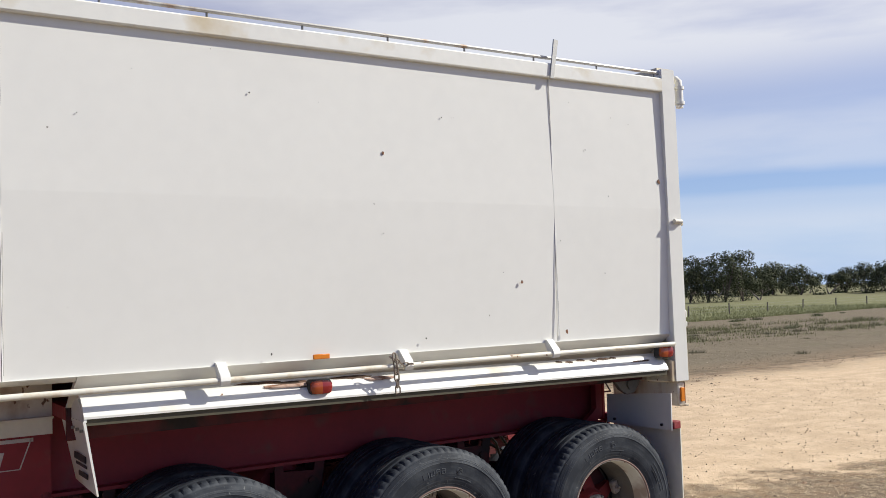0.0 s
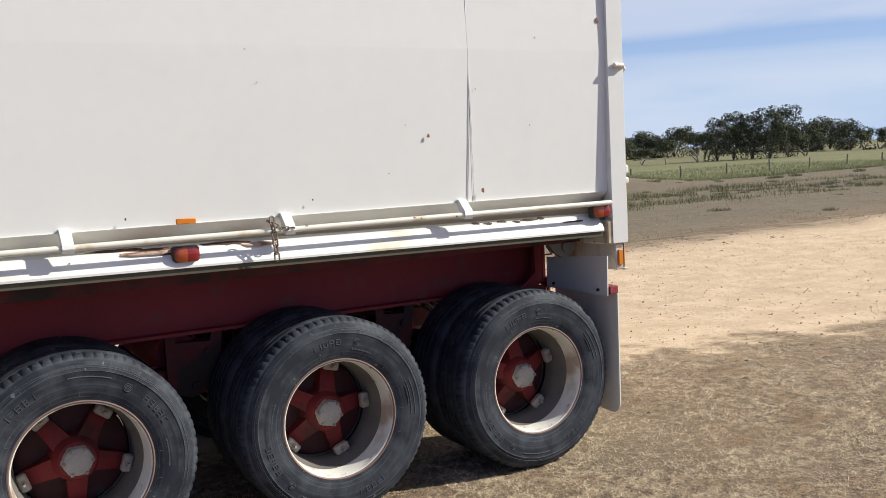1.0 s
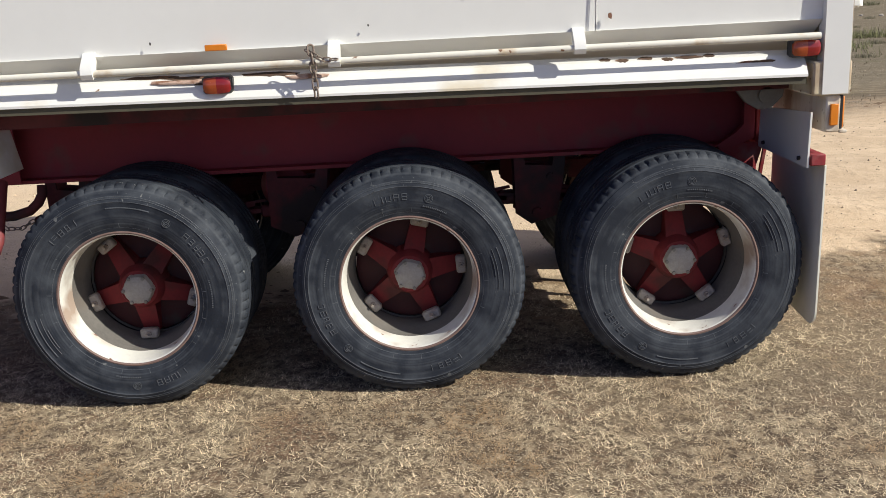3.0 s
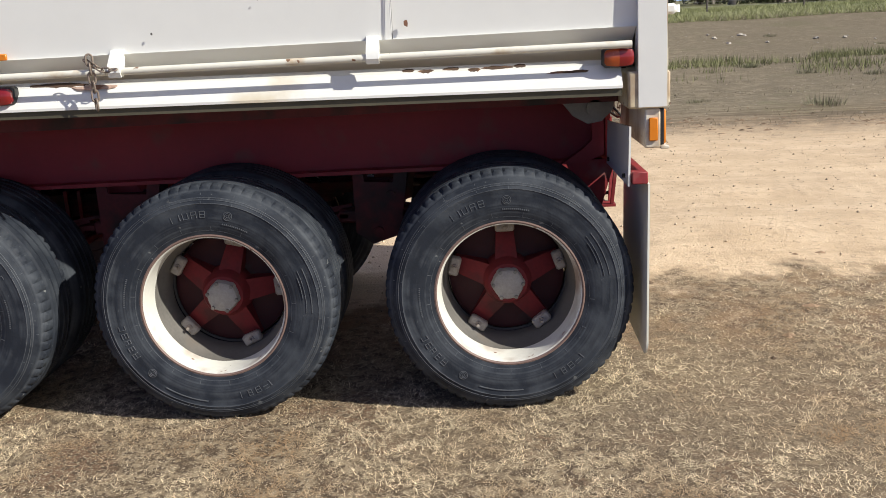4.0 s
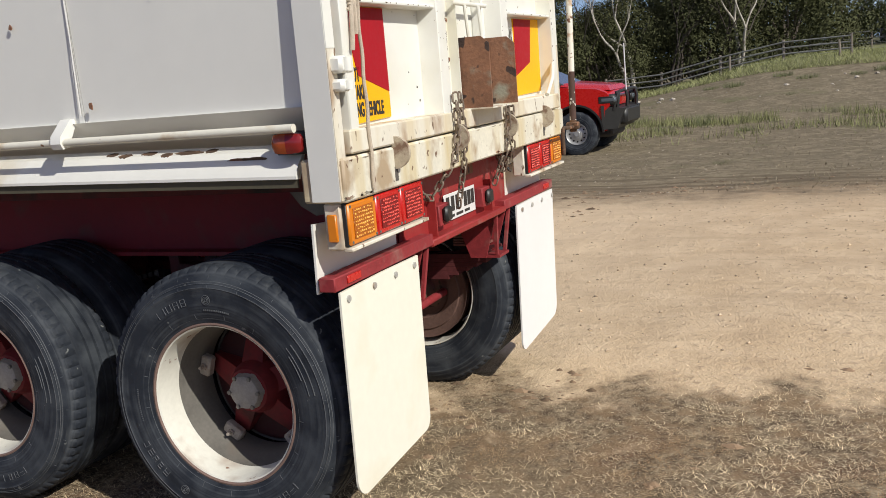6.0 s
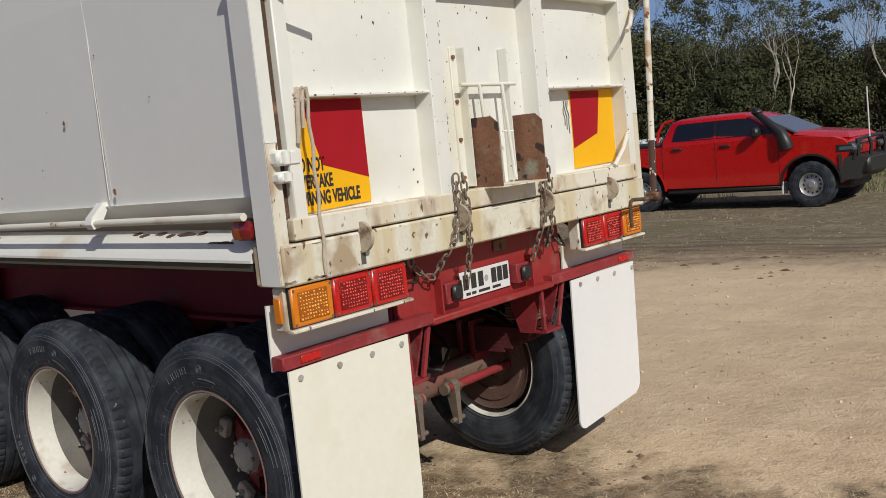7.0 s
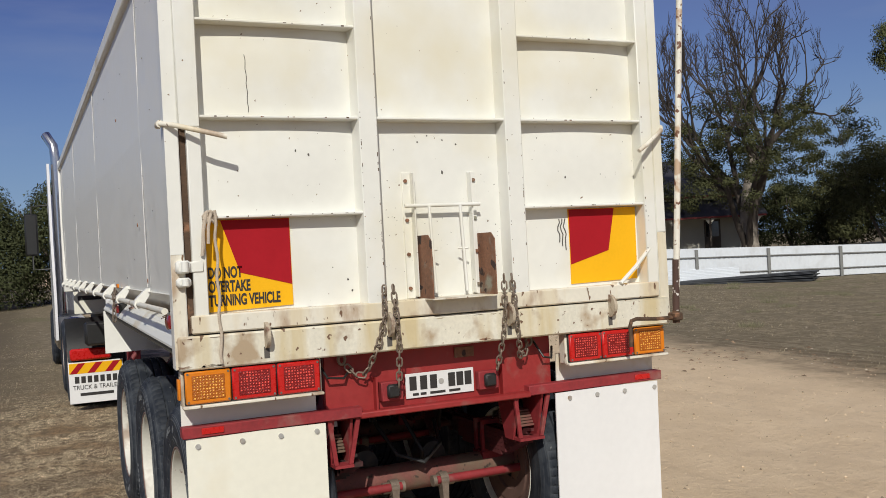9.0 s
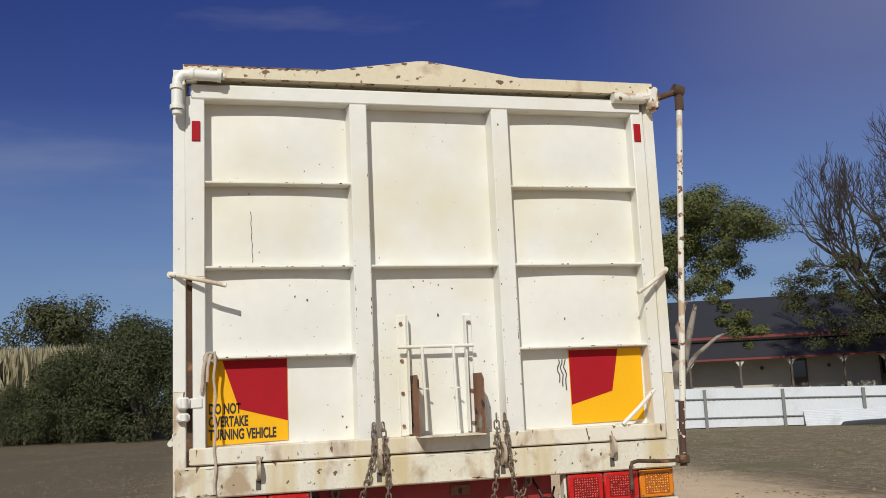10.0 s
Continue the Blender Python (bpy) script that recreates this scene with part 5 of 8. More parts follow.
# hinge blocks, rope, handles and the tarp crank
for z0, z1 in ((1.612, 1.652), (1.670, 1.724)):
    b = Build().box(0.030, 0.086, -1.256, -1.196, z0, z1, 0.010)
    b.rod((0.088, -1.222, z0 + 0.006), (0.088, -1.222, z1 - 0.006), 0.016, 10)
    part("hinge_block", b, cream, trailer)
part("hinge_strap", Build().box(0.050, 0.066, -1.20, -1.140, 1.672, 1.718, 0.004), cream, trailer)
b = Build()
b.tube([(0.072, -1.085 + 0.004 * math.sin(k), 1.93 - 0.026 * k) for k in range(26)], 0.0065, 8)
for k in range(4):
    b.tube([(0.060 + 0.012 * math.cos(a + k), -1.105 + 0.028 * math.sin(a), 1.915 + 0.012 * math.cos(2 * a) - 0.012 * k) for a in [0.5 * q for q in range(13)]], 0.007, 6)
b.tube([(0.07, -1.12, 1.92), (0.075, -1.135, 1.85), (0.074, -1.14, 1.78), (0.072, -1.145, 1.74)], 0.008, 8)
b.tube([(0.07, -1.10, 1.92), (0.078, -1.115, 1.86), (0.076, -1.118, 1.79)], 0.007, 8)
part("rope", b, rope_fibre, trailer, "dusty pale rope tied to the gate")
for s in (-1, 1):
    b = Build().tube([(0.03, s * 1.285, 2.300), (0.085, s * 1.24, 2.288), (0.13, s * 1.12, 2.255), (0.145, s * 1.03, 2.232)] if s < 0 else [(0.03, 1.285, 2.295), (0.07, 1.26, 2.280), (0.13, 1.12, 2.20), (0.14, 1.06, 2.165)], 0.011, 10)
    b.rod((-0.03, s * 1.285, 2.302), (0.035, s * 1.285, 2.300), 0.016, 10)
    part("gate_handle", b, cream_worn, trailer)
b = Build().tube([(0.050, 1.160, 1.665), (0.075, 1.05, 1.575), (0.072, 0.955, 1.495)], 0.011, 8)
b.box(0.01, 0.06, 0.94, 0.97, 1.485, 1.50)
part("gate_stay", b, cream, trailer)
for s, z in ((-1, 2.995), (1, 3.05)):
    part("gate_reflector", Build().box(0.060, 0.066, min(s * 1.145, s * 1.185), max(s * 1.145, s * 1.185), z - 0.05, z + 0.05, 0.002), red_film, gate)
b = Build().rod((0.11, -1.19, 3.262), (0.11, -1.045, 3.258), 0.027, 16)
for y0, y1 in ((-1.195, -1.175), (-1.065, -1.045)):
    b.rod((0.11, y0, 3.262), (0.11, y1, 3.261), 0.034, 16)
for z0, z1 in ((3.205, 3.185), (3.105, 3.085)):
    b.rod((0.11, -1.252, z0), (0.11, -1.252, z1), 0.034, 16)
b.tube([(0.11, -1.045, 3.258), (0.11, -1.03, 3.258)], 0.016, 10)
b.tube([(0.11, -1.19, 3.262), (0.11, -1.225, 3.260), (0.11, -1.25, 3.235), (0.11, -1.252, 3.20)], 0.025, 14)
b.rod((0.11, -1.252, 3.205), (0.11, -1.252, 3.085), 0.027, 16)
b.rod((0.11, -1.252, 3.085), (0.11, -1.252, 3.062), 0.024, 12)
b.box(0.05, 0.11, -1.21, -1.16, 3.235, 3.285)
part("roller_elbow", b, fender_white, trailer, "white painted elbow of the tarp roller")
b = Build().rod((0.09, 1.02, 3.235), (0.09, 1.20, 3.235), 0.030, 12)
b.tube([(0.09, 1.19, 3.235), (0.09, 1.25, 3.25), (0.09, 1.27, 3.20)], 0.030, 10)
b.box(0.04, 0.12, 1.225, 1.285, 3.17, 3.30, 0.012)
crank = part("crank_gear", b, pole_paint, trailer)
b = Build().rod((0.10, 1.27, 3.235), (0.12, 1.395, 3.275), 0.017, 10)
b.rod((0.12, 1.37, 3.285), (0.12, 1.425, 3.27), 0.034, 12)
b.rod((0.12, 1.405, 3.30), (0.12, 1.40, 3.17), 0.024, 12)
part("knuckle", b, rust_dark, crank)
pole = [(0.12, 1.400 + (1.256 - 1.400) * k / 9, 3.19 + (1.33 - 3.19) * k / 9) for k in range(10)]
part("crank_pole", Build().tube(pole, 0.0165, 12), pole_paint, crank, "long cream tarp crank pole with flaking paint")
part("pole_sleeve", Build().rod((0.12, 1.271, 1.60), (0.12, 1.254, 1.30), 0.0180, 12), sleeve_rust, crank, "dark rusted sleeve with flecks of white paint")
b = Build().rod((0.12, 1.256, 1.335), (0.12, 1.254, 1.27), 0.019, 12)
b.box(0.085, 0.155, 1.225, 1.275, 1.285, 1.325, 0.006)
b.tube([(0.12, 1.25, 1.30), (0.13, 1.12, 1.302), (0.14, 0.99, 1.312), (0.145, 0.955, 1.305), (0.146, 0.945, 1.28), (0.146, 0.945, 1.175)], 0.010, 10)
part("crank_handle", b, rust_dark, crank, "rusty crank handle at the foot of the pole")

# safety chains
chain([(0.085, -0.345, 1.545), (0.090, -0.350, 1.42), (0.075, -0.380, 1.30), (0.0, -0.405, 1.19), (-0.02, -0.43, 1.155), (-0.03, -0.47, 1.165), (-0.05, -0.51, 1.215)], big_link, 0.034, trailer)
chain([(0.085, -0.300, 1.545), (0.088, -0.292, 1.42), (0.075, -0.280, 1.28), (0.03, -0.275, 1.09)], big_link, 0.034, trailer)
chain([(0.085, 0.272, 1.560), (0.085, 0.270, 1.40), (0.07, 0.262, 1.28), (0.0, 0.255, 1.12)], big_link, 0.034, trailer)
chain([(0.085, 0.315, 1.560), (0.088, 0.325, 1.42), (0.07, 0.345, 1.28), (0.0, 0.385, 1.165), (-0.02, 0.42, 1.175), (-0.04, 0.455, 1.235)], big_link, 0.034, trailer)
for y in (-0.52, 0.465):
    b = Build().tube([(-0.05 + 0.0, y + 0.016 * math.cos(a), 1.235 + 0.024 * math.sin(a)) for a in [0.45 * q for q in range(15)]], 0.007, 8)
    b.box(-0.09, -0.045, y - 0.012, y + 0.012, 1.245, 1.258)
    part("shackle", b, chain_steel, trailer)
b = Build().tube([(-0.08, -0.62, 1.22), (-0.02, -0.60, 1.16), (-0.03, -0.52, 1.15), (-0.09, -0.46, 1.19)], 0.006, 8)
part("lamp_cable", b, black_plastic, trailer)
b = Build().tube([(-0.08, 0.50, 1.24), (-0.02, 0.53, 1.15), (-0.03, 0.58, 1.14), (-0.09, 0.62, 1.19)], 0.006, 8)
part("lamp_cable", b, black_plastic, trailer)


# ---- ground ----
def ground_material():
    m = bpy.data.materials.new("dry_ground")
    m.use_nodes = True
    n, l = links(m)
    b = n["Principled BSDF"]
    b.inputs["Roughness"].default_value = 0.95
    b.inputs["Specular IOR Level"].default_value = 0.15
    co = n.new("ShaderNodeTexCoord")
    sep = n.new("ShaderNodeSeparateXYZ")
    l.new(co.outputs["Object"], sep.inputs[0])

    def tex(scale, detail=5.0, rough=0.55):
        t = n.new("ShaderNodeTexNoise")
        t.inputs["Scale"].default_value, t.inputs["Detail"].default_value, t.inputs["Roughness"].default_value = scale, detail, rough
        l.new(co.outputs["Object"], t.inputs["Vector"])
        return t.outputs["Fac"]

    def calc(op, a, c=None):
        k = n.new("ShaderNodeMath")
        k.operation = op
        for i, v in enumerate((a, c)):
            if v is None:
                continue
            if isinstance(v, (int, float)):
                k.inputs[i].default_value = v
            else:
                l.new(v, k.inputs[i])
        return k.outputs[0]

    def step(v, lo, hi, to0=0.0, to1=1.0):
        r = n.new("ShaderNodeMapRange")
        r.interpolation_type = "SMOOTHSTEP"
        r.inputs["From Min"].default_value, r.inputs["From Max"].default_value = lo, hi
        r.inputs["To Min"].default_value, r.inputs["To Max"].default_value = to0, to1
        l.new(v, r.inputs["Value"])
        return r.outputs["Result"]

    def blend(f, a, c):
        x = n.new("ShaderNodeMix")
        x.data_type = "RGBA"
        l.new(f, x.inputs["Factor"])
        for k, v in (("A", a), ("B", c)):
            if isinstance(v, tuple):
                x.inputs[k].default_value = (*v, 1)
            else:
                l.new(v, x.inputs[k])
        return x.outputs["Result"]

    def blend_field(f, a, c):
        x = n.new("ShaderNodeMix")
        l.new(f, x.inputs["Factor"])
        for k, v in (("A", a), ("B", c)):
            if isinstance(v, (int, float)):
                x.inputs[k].default_value = v
            else:
                l.new(v, x.inputs[k])
        return x.outputs["Result"]

    wide, mid, fine, grit = tex(0.35), tex(2.2), tex(14.0), tex(70.0, 3.0)
    y_edge = calc("ADD", sep.outputs["Y"], calc("MULTIPLY", calc("SUBTRACT", mid, 0.5), 2.2))
    y_edge = calc("ADD", y_edge, calc("MULTIPLY", calc("SUBTRACT", wide, 0.5), 2.0))
    y_edge = calc("ADD", y_edge, calc("MULTIPLY", calc("SUBTRACT", tex(8.0, 6.0), 0.5), 0.9))
    track = calc("MULTIPLY", step(y_edge, 0.15, 0.75), step(calc("ADD", calc("SUBTRACT", y_edge, calc("MULTIPLY", sep.outputs["X"], 0.06)), calc("MULTIPLY", calc("MINIMUM", calc("ADD", sep.outputs["X"], 3.0), 0.0), 0.17)), 6.0, 8.3, 1.0, 0.0))
    drawn = n.new("ShaderNodeMapping")
    drawn.inputs["Scale"].default_value = (0.35, 3.2, 1.0)
    l.new(co.outputs["Object"], drawn.inputs["Vector"])
    rut = n.new("ShaderNodeTexNoise")
    rut.inputs["Scale"].default_value, rut.inputs["Detail"].default_value = 1.6, 6.0
    l.new(drawn.outputs["Vector"], rut.inputs["Vector"])
    sand = blend(step(mid, 0.35, 0.68), (0.59, 0.44, 0.28), (0.695, 0.535, 0.352))
    sand = blend(step(fine, 0.54, 0.74), sand, (0.46, 0.34, 0.225))
    sand = blend(step(grit, 0.62, 0.72), sand, (0.66, 0.54, 0.40))
    sand = blend(step(rut.outputs["Fac"], 0.52, 0.68, 0.0, 0.5), sand, (0.52, 0.385, 0.245))
    sand = blend(step(sep.outputs["X"], -1.5, 1.0, 0.45, 0.0), sand, (0.74, 0.585, 0.40))
    straw = blend(step(fine, 0.35, 0.65), (0.120, 0.084, 0.053), (0.34, 0.265, 0.170))
    straw = blend(step(mid, 0.48, 0.66), straw, (0.18, 0.115, 0.072))
    straw = blend(calc("MULTIPLY", step(tex(30.0, 5.0), 0.47, 0.58), step(sep.outputs["Y"], -1.3, -0.1, 1.0, 0.6)), straw, (0.105, 0.075, 0.050))
    straw = blend(step(tex(120.0, 3.0), 0.55, 0.64), straw, (0.46, 0.38, 0.26))
    straw = blend(step(wide, 0.50, 0.62, 0.0, 0.55), straw, (0.20, 0.15, 0.095))
    scrape = calc("MULTIPLY", step(y_edge, -0.55, 0.05), step(tex(5.0, 7.0, 0.65), 0.46, 0.58, 0.08, 0.75))
    straw = blend(scrape, straw, (0.27, 0.185, 0.108))
    paddock = blend(step(mid, 0.4, 0.65), (0.200, 0.163, 0.107), (0.288, 0.237, 0.156))
    paddock = blend(step(fine, 0.5, 0.7), paddock, (0.20, 0.165, 0.105))
    paddock = blend(step(wide, 0.55, 0.66), paddock, (0.180, 0.165, 0.090))
    paddock = blend(step(sep.outputs["X"], 2.0, 9.0, 0.0, 0.5), paddock, (0.150, 0.122, 0.082))
    green = blend(step(mid, 0.35, 0.65), (0.155, 0.160, 0.070), (0.24, 0.232, 0.118))
    far = step(calc("ADD", sep.outputs["Y"], calc("MULTIPLY", sep.outputs["X"], -0.12)), 6.5, 9.5)
    back = step(sep.outputs["X"], -16.0, -4.0, 1.0, 0.0)
    paddock = blend(step(tex(7.0, 6.0), 0.50, 0.60), paddock, (0.165, 0.135, 0.088))
    paddock = blend(step(tex(42.0, 3.0), 0.62, 0.70), paddock, (0.40, 0.35, 0.26))
    verge = step(calc("ADD", sep.outputs["Y"], calc("MULTIPLY", calc("SUBTRACT", mid, 0.5), 4.0)), 8.2, 11.0, 0.75, 0.0)
    verge = calc("MULTIPLY", verge, step(sep.outputs["Y"], 5.0, 7.5))
    verge = calc("MULTIPLY", verge, step(sep.outputs["X"], -3.0, 0.5, 0.15, 1.0))
    paddock = blend(calc("MULTIPLY", verge, step(tex(4.5, 6.0), 0.42, 0.60, 0.25, 1.0)), paddock, (0.31, 0.255, 0.168))
    land = blend(far, straw, paddock)
    windrow = calc("MULTIPLY", calc("MULTIPLY", step(sep.outputs["Y"], 6.6, 7.4), step(sep.outputs["Y"], 8.6, 10.5, 1.0, 0.0)), step(rut.outputs["Fac"], 0.46, 0.58, 0.0, 0.8))
    land = blend(windrow, land, (0.135, 0.105, 0.068))
    land = blend(calc("MULTIPLY", back, step(sep.outputs["Y"], -6.0, 2.0, 0.75, 1.0)), land, paddock)
    stubble = calc("MULTIPLY", step(sep.outputs["X"], -9.0, -5.0, 1.0, 0.0), step(sep.outputs["Y"], -2.5, -1.2, 0.85, 0.0))
    land = blend(stubble, land, (0.130, 0.104, 0.068))
    y_green = calc("ADD", sep.outputs["Y"], calc("MULTIPLY", calc("SUBTRACT", wide, 0.5), 5.0))
    strip = calc("MULTIPLY", step(y_green, 32.0, 34.5), step(y_green, 62.0, 95.0, 1.0, 0.8))
    strip = calc("MULTIPLY", strip, step(sep.outputs["X"], -12.0, 0.0))
    land = blend(strip, land, green)
    colour = blend(track, land, sand)
    l.new(colour, b.inputs["Base Color"])
    bump = n.new("ShaderNodeBump")
    bump.inputs["Strength"].default_value, bump.inputs["Distance"].default_value = 0.75, 0.03
    l.new(calc("ADD", calc("MULTIPLY", fine, 0.7), calc("MULTIPLY", grit, 0.45)), bump.inputs["Height"])
    l.new(bump.outputs["Normal"], b.inputs["Normal"])
    return m


def spread(near, far_, count, grow):
    """Grid lines that stand close near the middle and ever wider outwards."""
    out, x, stepw = [0.0], 0.0, near / count
    while x < far_:
        if x >= near:
            stepw *= grow
        x += stepw
        out.append(x)
    return [-v for v in reversed(out[1:])] + out


def rise(x, y):
    """Height of the ground: gentle lumps, ruts along the track, level under the wheels."""
    h = 0.05 * noise.noise((x * 0.25, y * 0.25, 3.0)) + 0.016 * noise.noise((x * 1.3, y * 1.3, 7.0)) + 0.006 * noise.noise((x * 5.0, y * 5.0, 1.0))
    if 0 < y < 8:
        h += 0.02 * noise.noise((x * 0.15, y * 1.6, 5.0)) - 0.03 * math.exp(-((y - 3.5) / 2.0) ** 2)
    keep = min(1.0, max(0.0, (abs(y) - 1.3) / 2.0)) if -14 < x < 0.5 else 1.0
    d = math.hypot(x, y)
    if y > 22 and -8 < x < 36:
        u, v = min(1.0, (y - 22) / 16), min(1.0, (x + 8) / 8, (36 - x) / 12)
        h += 1.15 * u * u * (3 - 2 * u) * v * v * (3 - 2 * v)
    behind = -((x + 28.5) * 0.908 - (y - 11.5) * 0.418)
    if behind > 0.5 and y > -2:
        u, v = min(1.0, (behind - 0.5) / 9), min(1.0, (y + 2) / 10)
        h += 0.8 * u * u * (3 - 2 * u) * v
    return h * (0.2 + 0.8 * keep) + (0.5 * noise.noise((x * 0.02, y * 0.02, 9.0)) * min(1, max(0, d - 30) / 60))


gx = [v - 1.0 for v in spread(7.0, 2600.0, 70, 1.07)]
gy = [v + 0.0 for v in spread(8.0, 2600.0, 80, 1.07)]
verts = [(x, y, rise(x, y)) for y in gy for x in gx]
faces = [(j * len(gx) + i, j * len(gx) + i + 1, (j + 1) * len(gx) + i + 1, (j + 1) * len(gx) + i) for j in range(len(gy) - 1) for i in range(len(gx) - 1)]
me = bpy.data.meshes.new("ground")
me.from_pydata(verts, [], faces)
me.materials.append(ground_material())
me.shade_smooth()
tagged(new("ground", me), "dry paddock ground crossed by a sandy vehicle track", "ground", kind="structure")


def scatter_mesh(name, material, verts, faces):
    me = bpy.data.meshes.new(name)
    me.from_pydata(verts, [], faces)
    me.materials.append(material)
    return me


def on_track(x, y):
    e = y + 1.6 * noise.noise((x * 0.5, y * 0.5, 2.0))
    return 0.4 < e < 7.2 + 0.06 * x


# flattened dry grass: short straws lying in all directions
straw_mat = mat("dry_straw", (0.80, 0.655, 0.435), 0.85, vary=0.35, scale=0.8, island=0.65, spec=0.2, stain=(0.40, 0.26, 0.14), stain_scale=1.7, stain_lo=0.48, stain_hi=0.66)
rnd = random.Random(3)
verts, faces = [], []
for _ in range(900000):
    x = (rnd.uniform(-9.0, 7.0) if rnd.random() < 0.85 else rnd.uniform(-20, 8)) + rnd.gauss(0, 1.0)
    y = rnd.triangular(-5.0, 1.6, -1.5)
    if y > 0.32 + 0.8 * noise.noise((x * 0.8, y * 0.8, 2.0)) and rnd.random() < 0.85:
        continue
    if noise.noise((x * 1.1, y * 1.1, 4.0)) < -0.25 and rnd.random() < 0.6:
        continue
    if noise.noise((x * 11.0, y * 11.0, 9.0)) + 0.5 * noise.noise((x * 27.0, y * 27.0, 5.0)) < -0.04 and rnd.random() < 0.82:
        continue
    a, ln, lift = rnd.uniform(0, 6.283), 0.010 + 0.034 * rnd.random() ** 1.8, 0.016 * rnd.random() ** 2
    z, w = rise(x, y), rnd.uniform(0.0007, 0.0015)
    c, s = math.cos(a), math.sin(a)
    k = len(verts)
    verts += [(x - s * w, y + c * w, z + 0.002), (x + s * w, y - c * w, z + 0.002), (x + c * ln, y + s * ln, z + 0.004 + lift)]
    faces.append((k, k + 1, k + 2))
tagged(new("dry_grass", scatter_mesh("dry_grass", straw_mat, verts, faces)), "short flattened straw-coloured dry grass", "grass", kind="stuff")

# loose stones on the track
stone_mat = mat("pale_gravel", (0.50, 0.39, 0.27), 0.9, vary=0.2, scale=20, island=0.5)
verts, faces = [], []
for _ in range(15000):
    x, y = rnd.uniform(-10, 12), rnd.uniform(-0.3, 8.0)
    if rnd.random() < 0.1:
        x, y = rnd.uniform(-30, 20), rnd.uniform(-6, 22)
    elif not on_track(x, y):
        continue
    r = 0.003 + 0.013 * rnd.random() ** 6
    z, k = rise(x, y) + r * 0.3, len(verts)
    for dx, dy, dz in ((1, 0, 0), (0.2, 1, 0), (-1, 0.1, 0), (-0.1, -1, 0), (0, 0, 0.8), (0, 0, -0.8)):
        q = r * rnd.uniform(0.6, 1.3)
        verts.append((x + dx * q, y + dy * q, z + dz * q))
    faces += [(k + a, k + c, k + 4) for a, c in ((0, 1), (1, 2), (2, 3), (3, 0))] + [(k + c, k + a, k + 5) for a, c in ((0, 1), (1, 2), (2, 3), (3, 0))]
tagged(new("gravel", scatter_mesh("gravel", stone_mat, verts, faces)), "loose pale gravel on the sandy track", "gravel", kind="stuff")


# lumps of turned earth along both edges of the track
earth_mat = mat("turned_earth", (0.23, 0.155, 0.095), 0.95, vary=0.25, scale=6, island=0.5)
verts, faces = [], []
for i in range(5200):
    x = rnd.uniform(-9, 12)
    y = rnd.gauss(0.25, 0.35) if i % 2 else rnd.gauss(7.7, 0.7)
    if noise.noise((x * 0.9, y * 0.9, 31.0)) < 0.05:
        continue
    r = 0.006 + 0.030 * rnd.random() ** 5
    z, k, long = rise(x, y), len(verts), rnd.uniform(1.0, 2.2)
    for dx, dy, dz in ((1, 0, 0), (0.4, 0.8, 0.1), (-0.5, 0.9, 0), (-1, 0.1, 0.05), (-0.4, -0.8, 0), (0.5, -0.8, 0.05), (0.1, 0.1, 0.62)):
        q = r * rnd.uniform(0.7, 1.3)
        verts.append((x + dx * q * long, y + dy * q, z + dz * q))
    faces += [(k + a, k + (a + 1) % 6, k + 6) for a in range(6)]
tagged(new("earth_clods", scatter_mesh("earth_clods", earth_mat, verts, faces)), "brown lumps of turned earth edging the track", "clods", kind="stuff")


# tufts and weeds beyond the track
def tuft_mesh(name, count, tall, wide, material, seed, lean=0.5):
    r = random.Random(seed)
    verts, faces = [], []
    for _ in range(count):
        a, d = r.uniform(0, 6.283), wide * r.random() ** 0.7
        x, y = d * math.cos(a), d * math.sin(a)
        h, q = tall * r.uniform(0.4, 1.0), r.uniform(0, 6.283)
        t = lean * tall * r.random()
        w = 0.012 * max(0.5, tall)
        k = len(verts)
        verts += [(x - w * math.sin(q), y + w * math.cos(q), 0), (x + w * math.sin(q), y - w * math.cos(q), 0), (x + t * math.cos(a), y + t * math.sin(a), h)]
        faces.append((k, k + 1, k + 2))
    return scatter_mesh(name, material, verts, faces)


green_grass = mat("green_grass_blades", (0.165, 0.18, 0.080), 0.7, vary=0.2, scale=3, island=0.4)
fringe_grass = mat("yellowing_grass_blades", (0.27, 0.28, 0.115), 0.7, vary=0.25, scale=0.6, island=0.3)
dry_weed = mat("grey_green_weed", (0.20, 0.19, 0.11), 0.8, vary=0.2, scale=3, island=0.45)
tufts = [tuft_mesh("grass_tuft", 260, 0.34, 0.40, green_grass, 1), tuft_mesh("grass_tuft", 200, 0.24, 0.35, dry_weed, 2), tuft_mesh("grass_tuft", 320, 0.5, 0.7, green_grass, 3)]
rnd = random.Random(8)
places = []
for _ in range(40):
    x = rnd.uniform(-6, 34)
    places.append((x, rnd.gauss(18.0 + 0.1 * x, 1.6), rnd.choice((0, 1, 1))))
for _ in range(55):
    places.append((rnd.uniform(-25, 40), rnd.uniform(8.5, 28), 1))
for _ in range(24):
    x = rnd.uniform(-4, 48)
    places.append((x, 29.5 + rnd.gauss(0, 0.8), 0))
for _ in range(14):
    places.append((-19.0 - rnd.uniform(0, 4), rnd.uniform(17, 30), 1))
for x, y in ((-14.5, 13.0), (-13.8, 12.7), (-9.5, 10.5), (-16, 20.5)):
    places.append((x, y, 1))
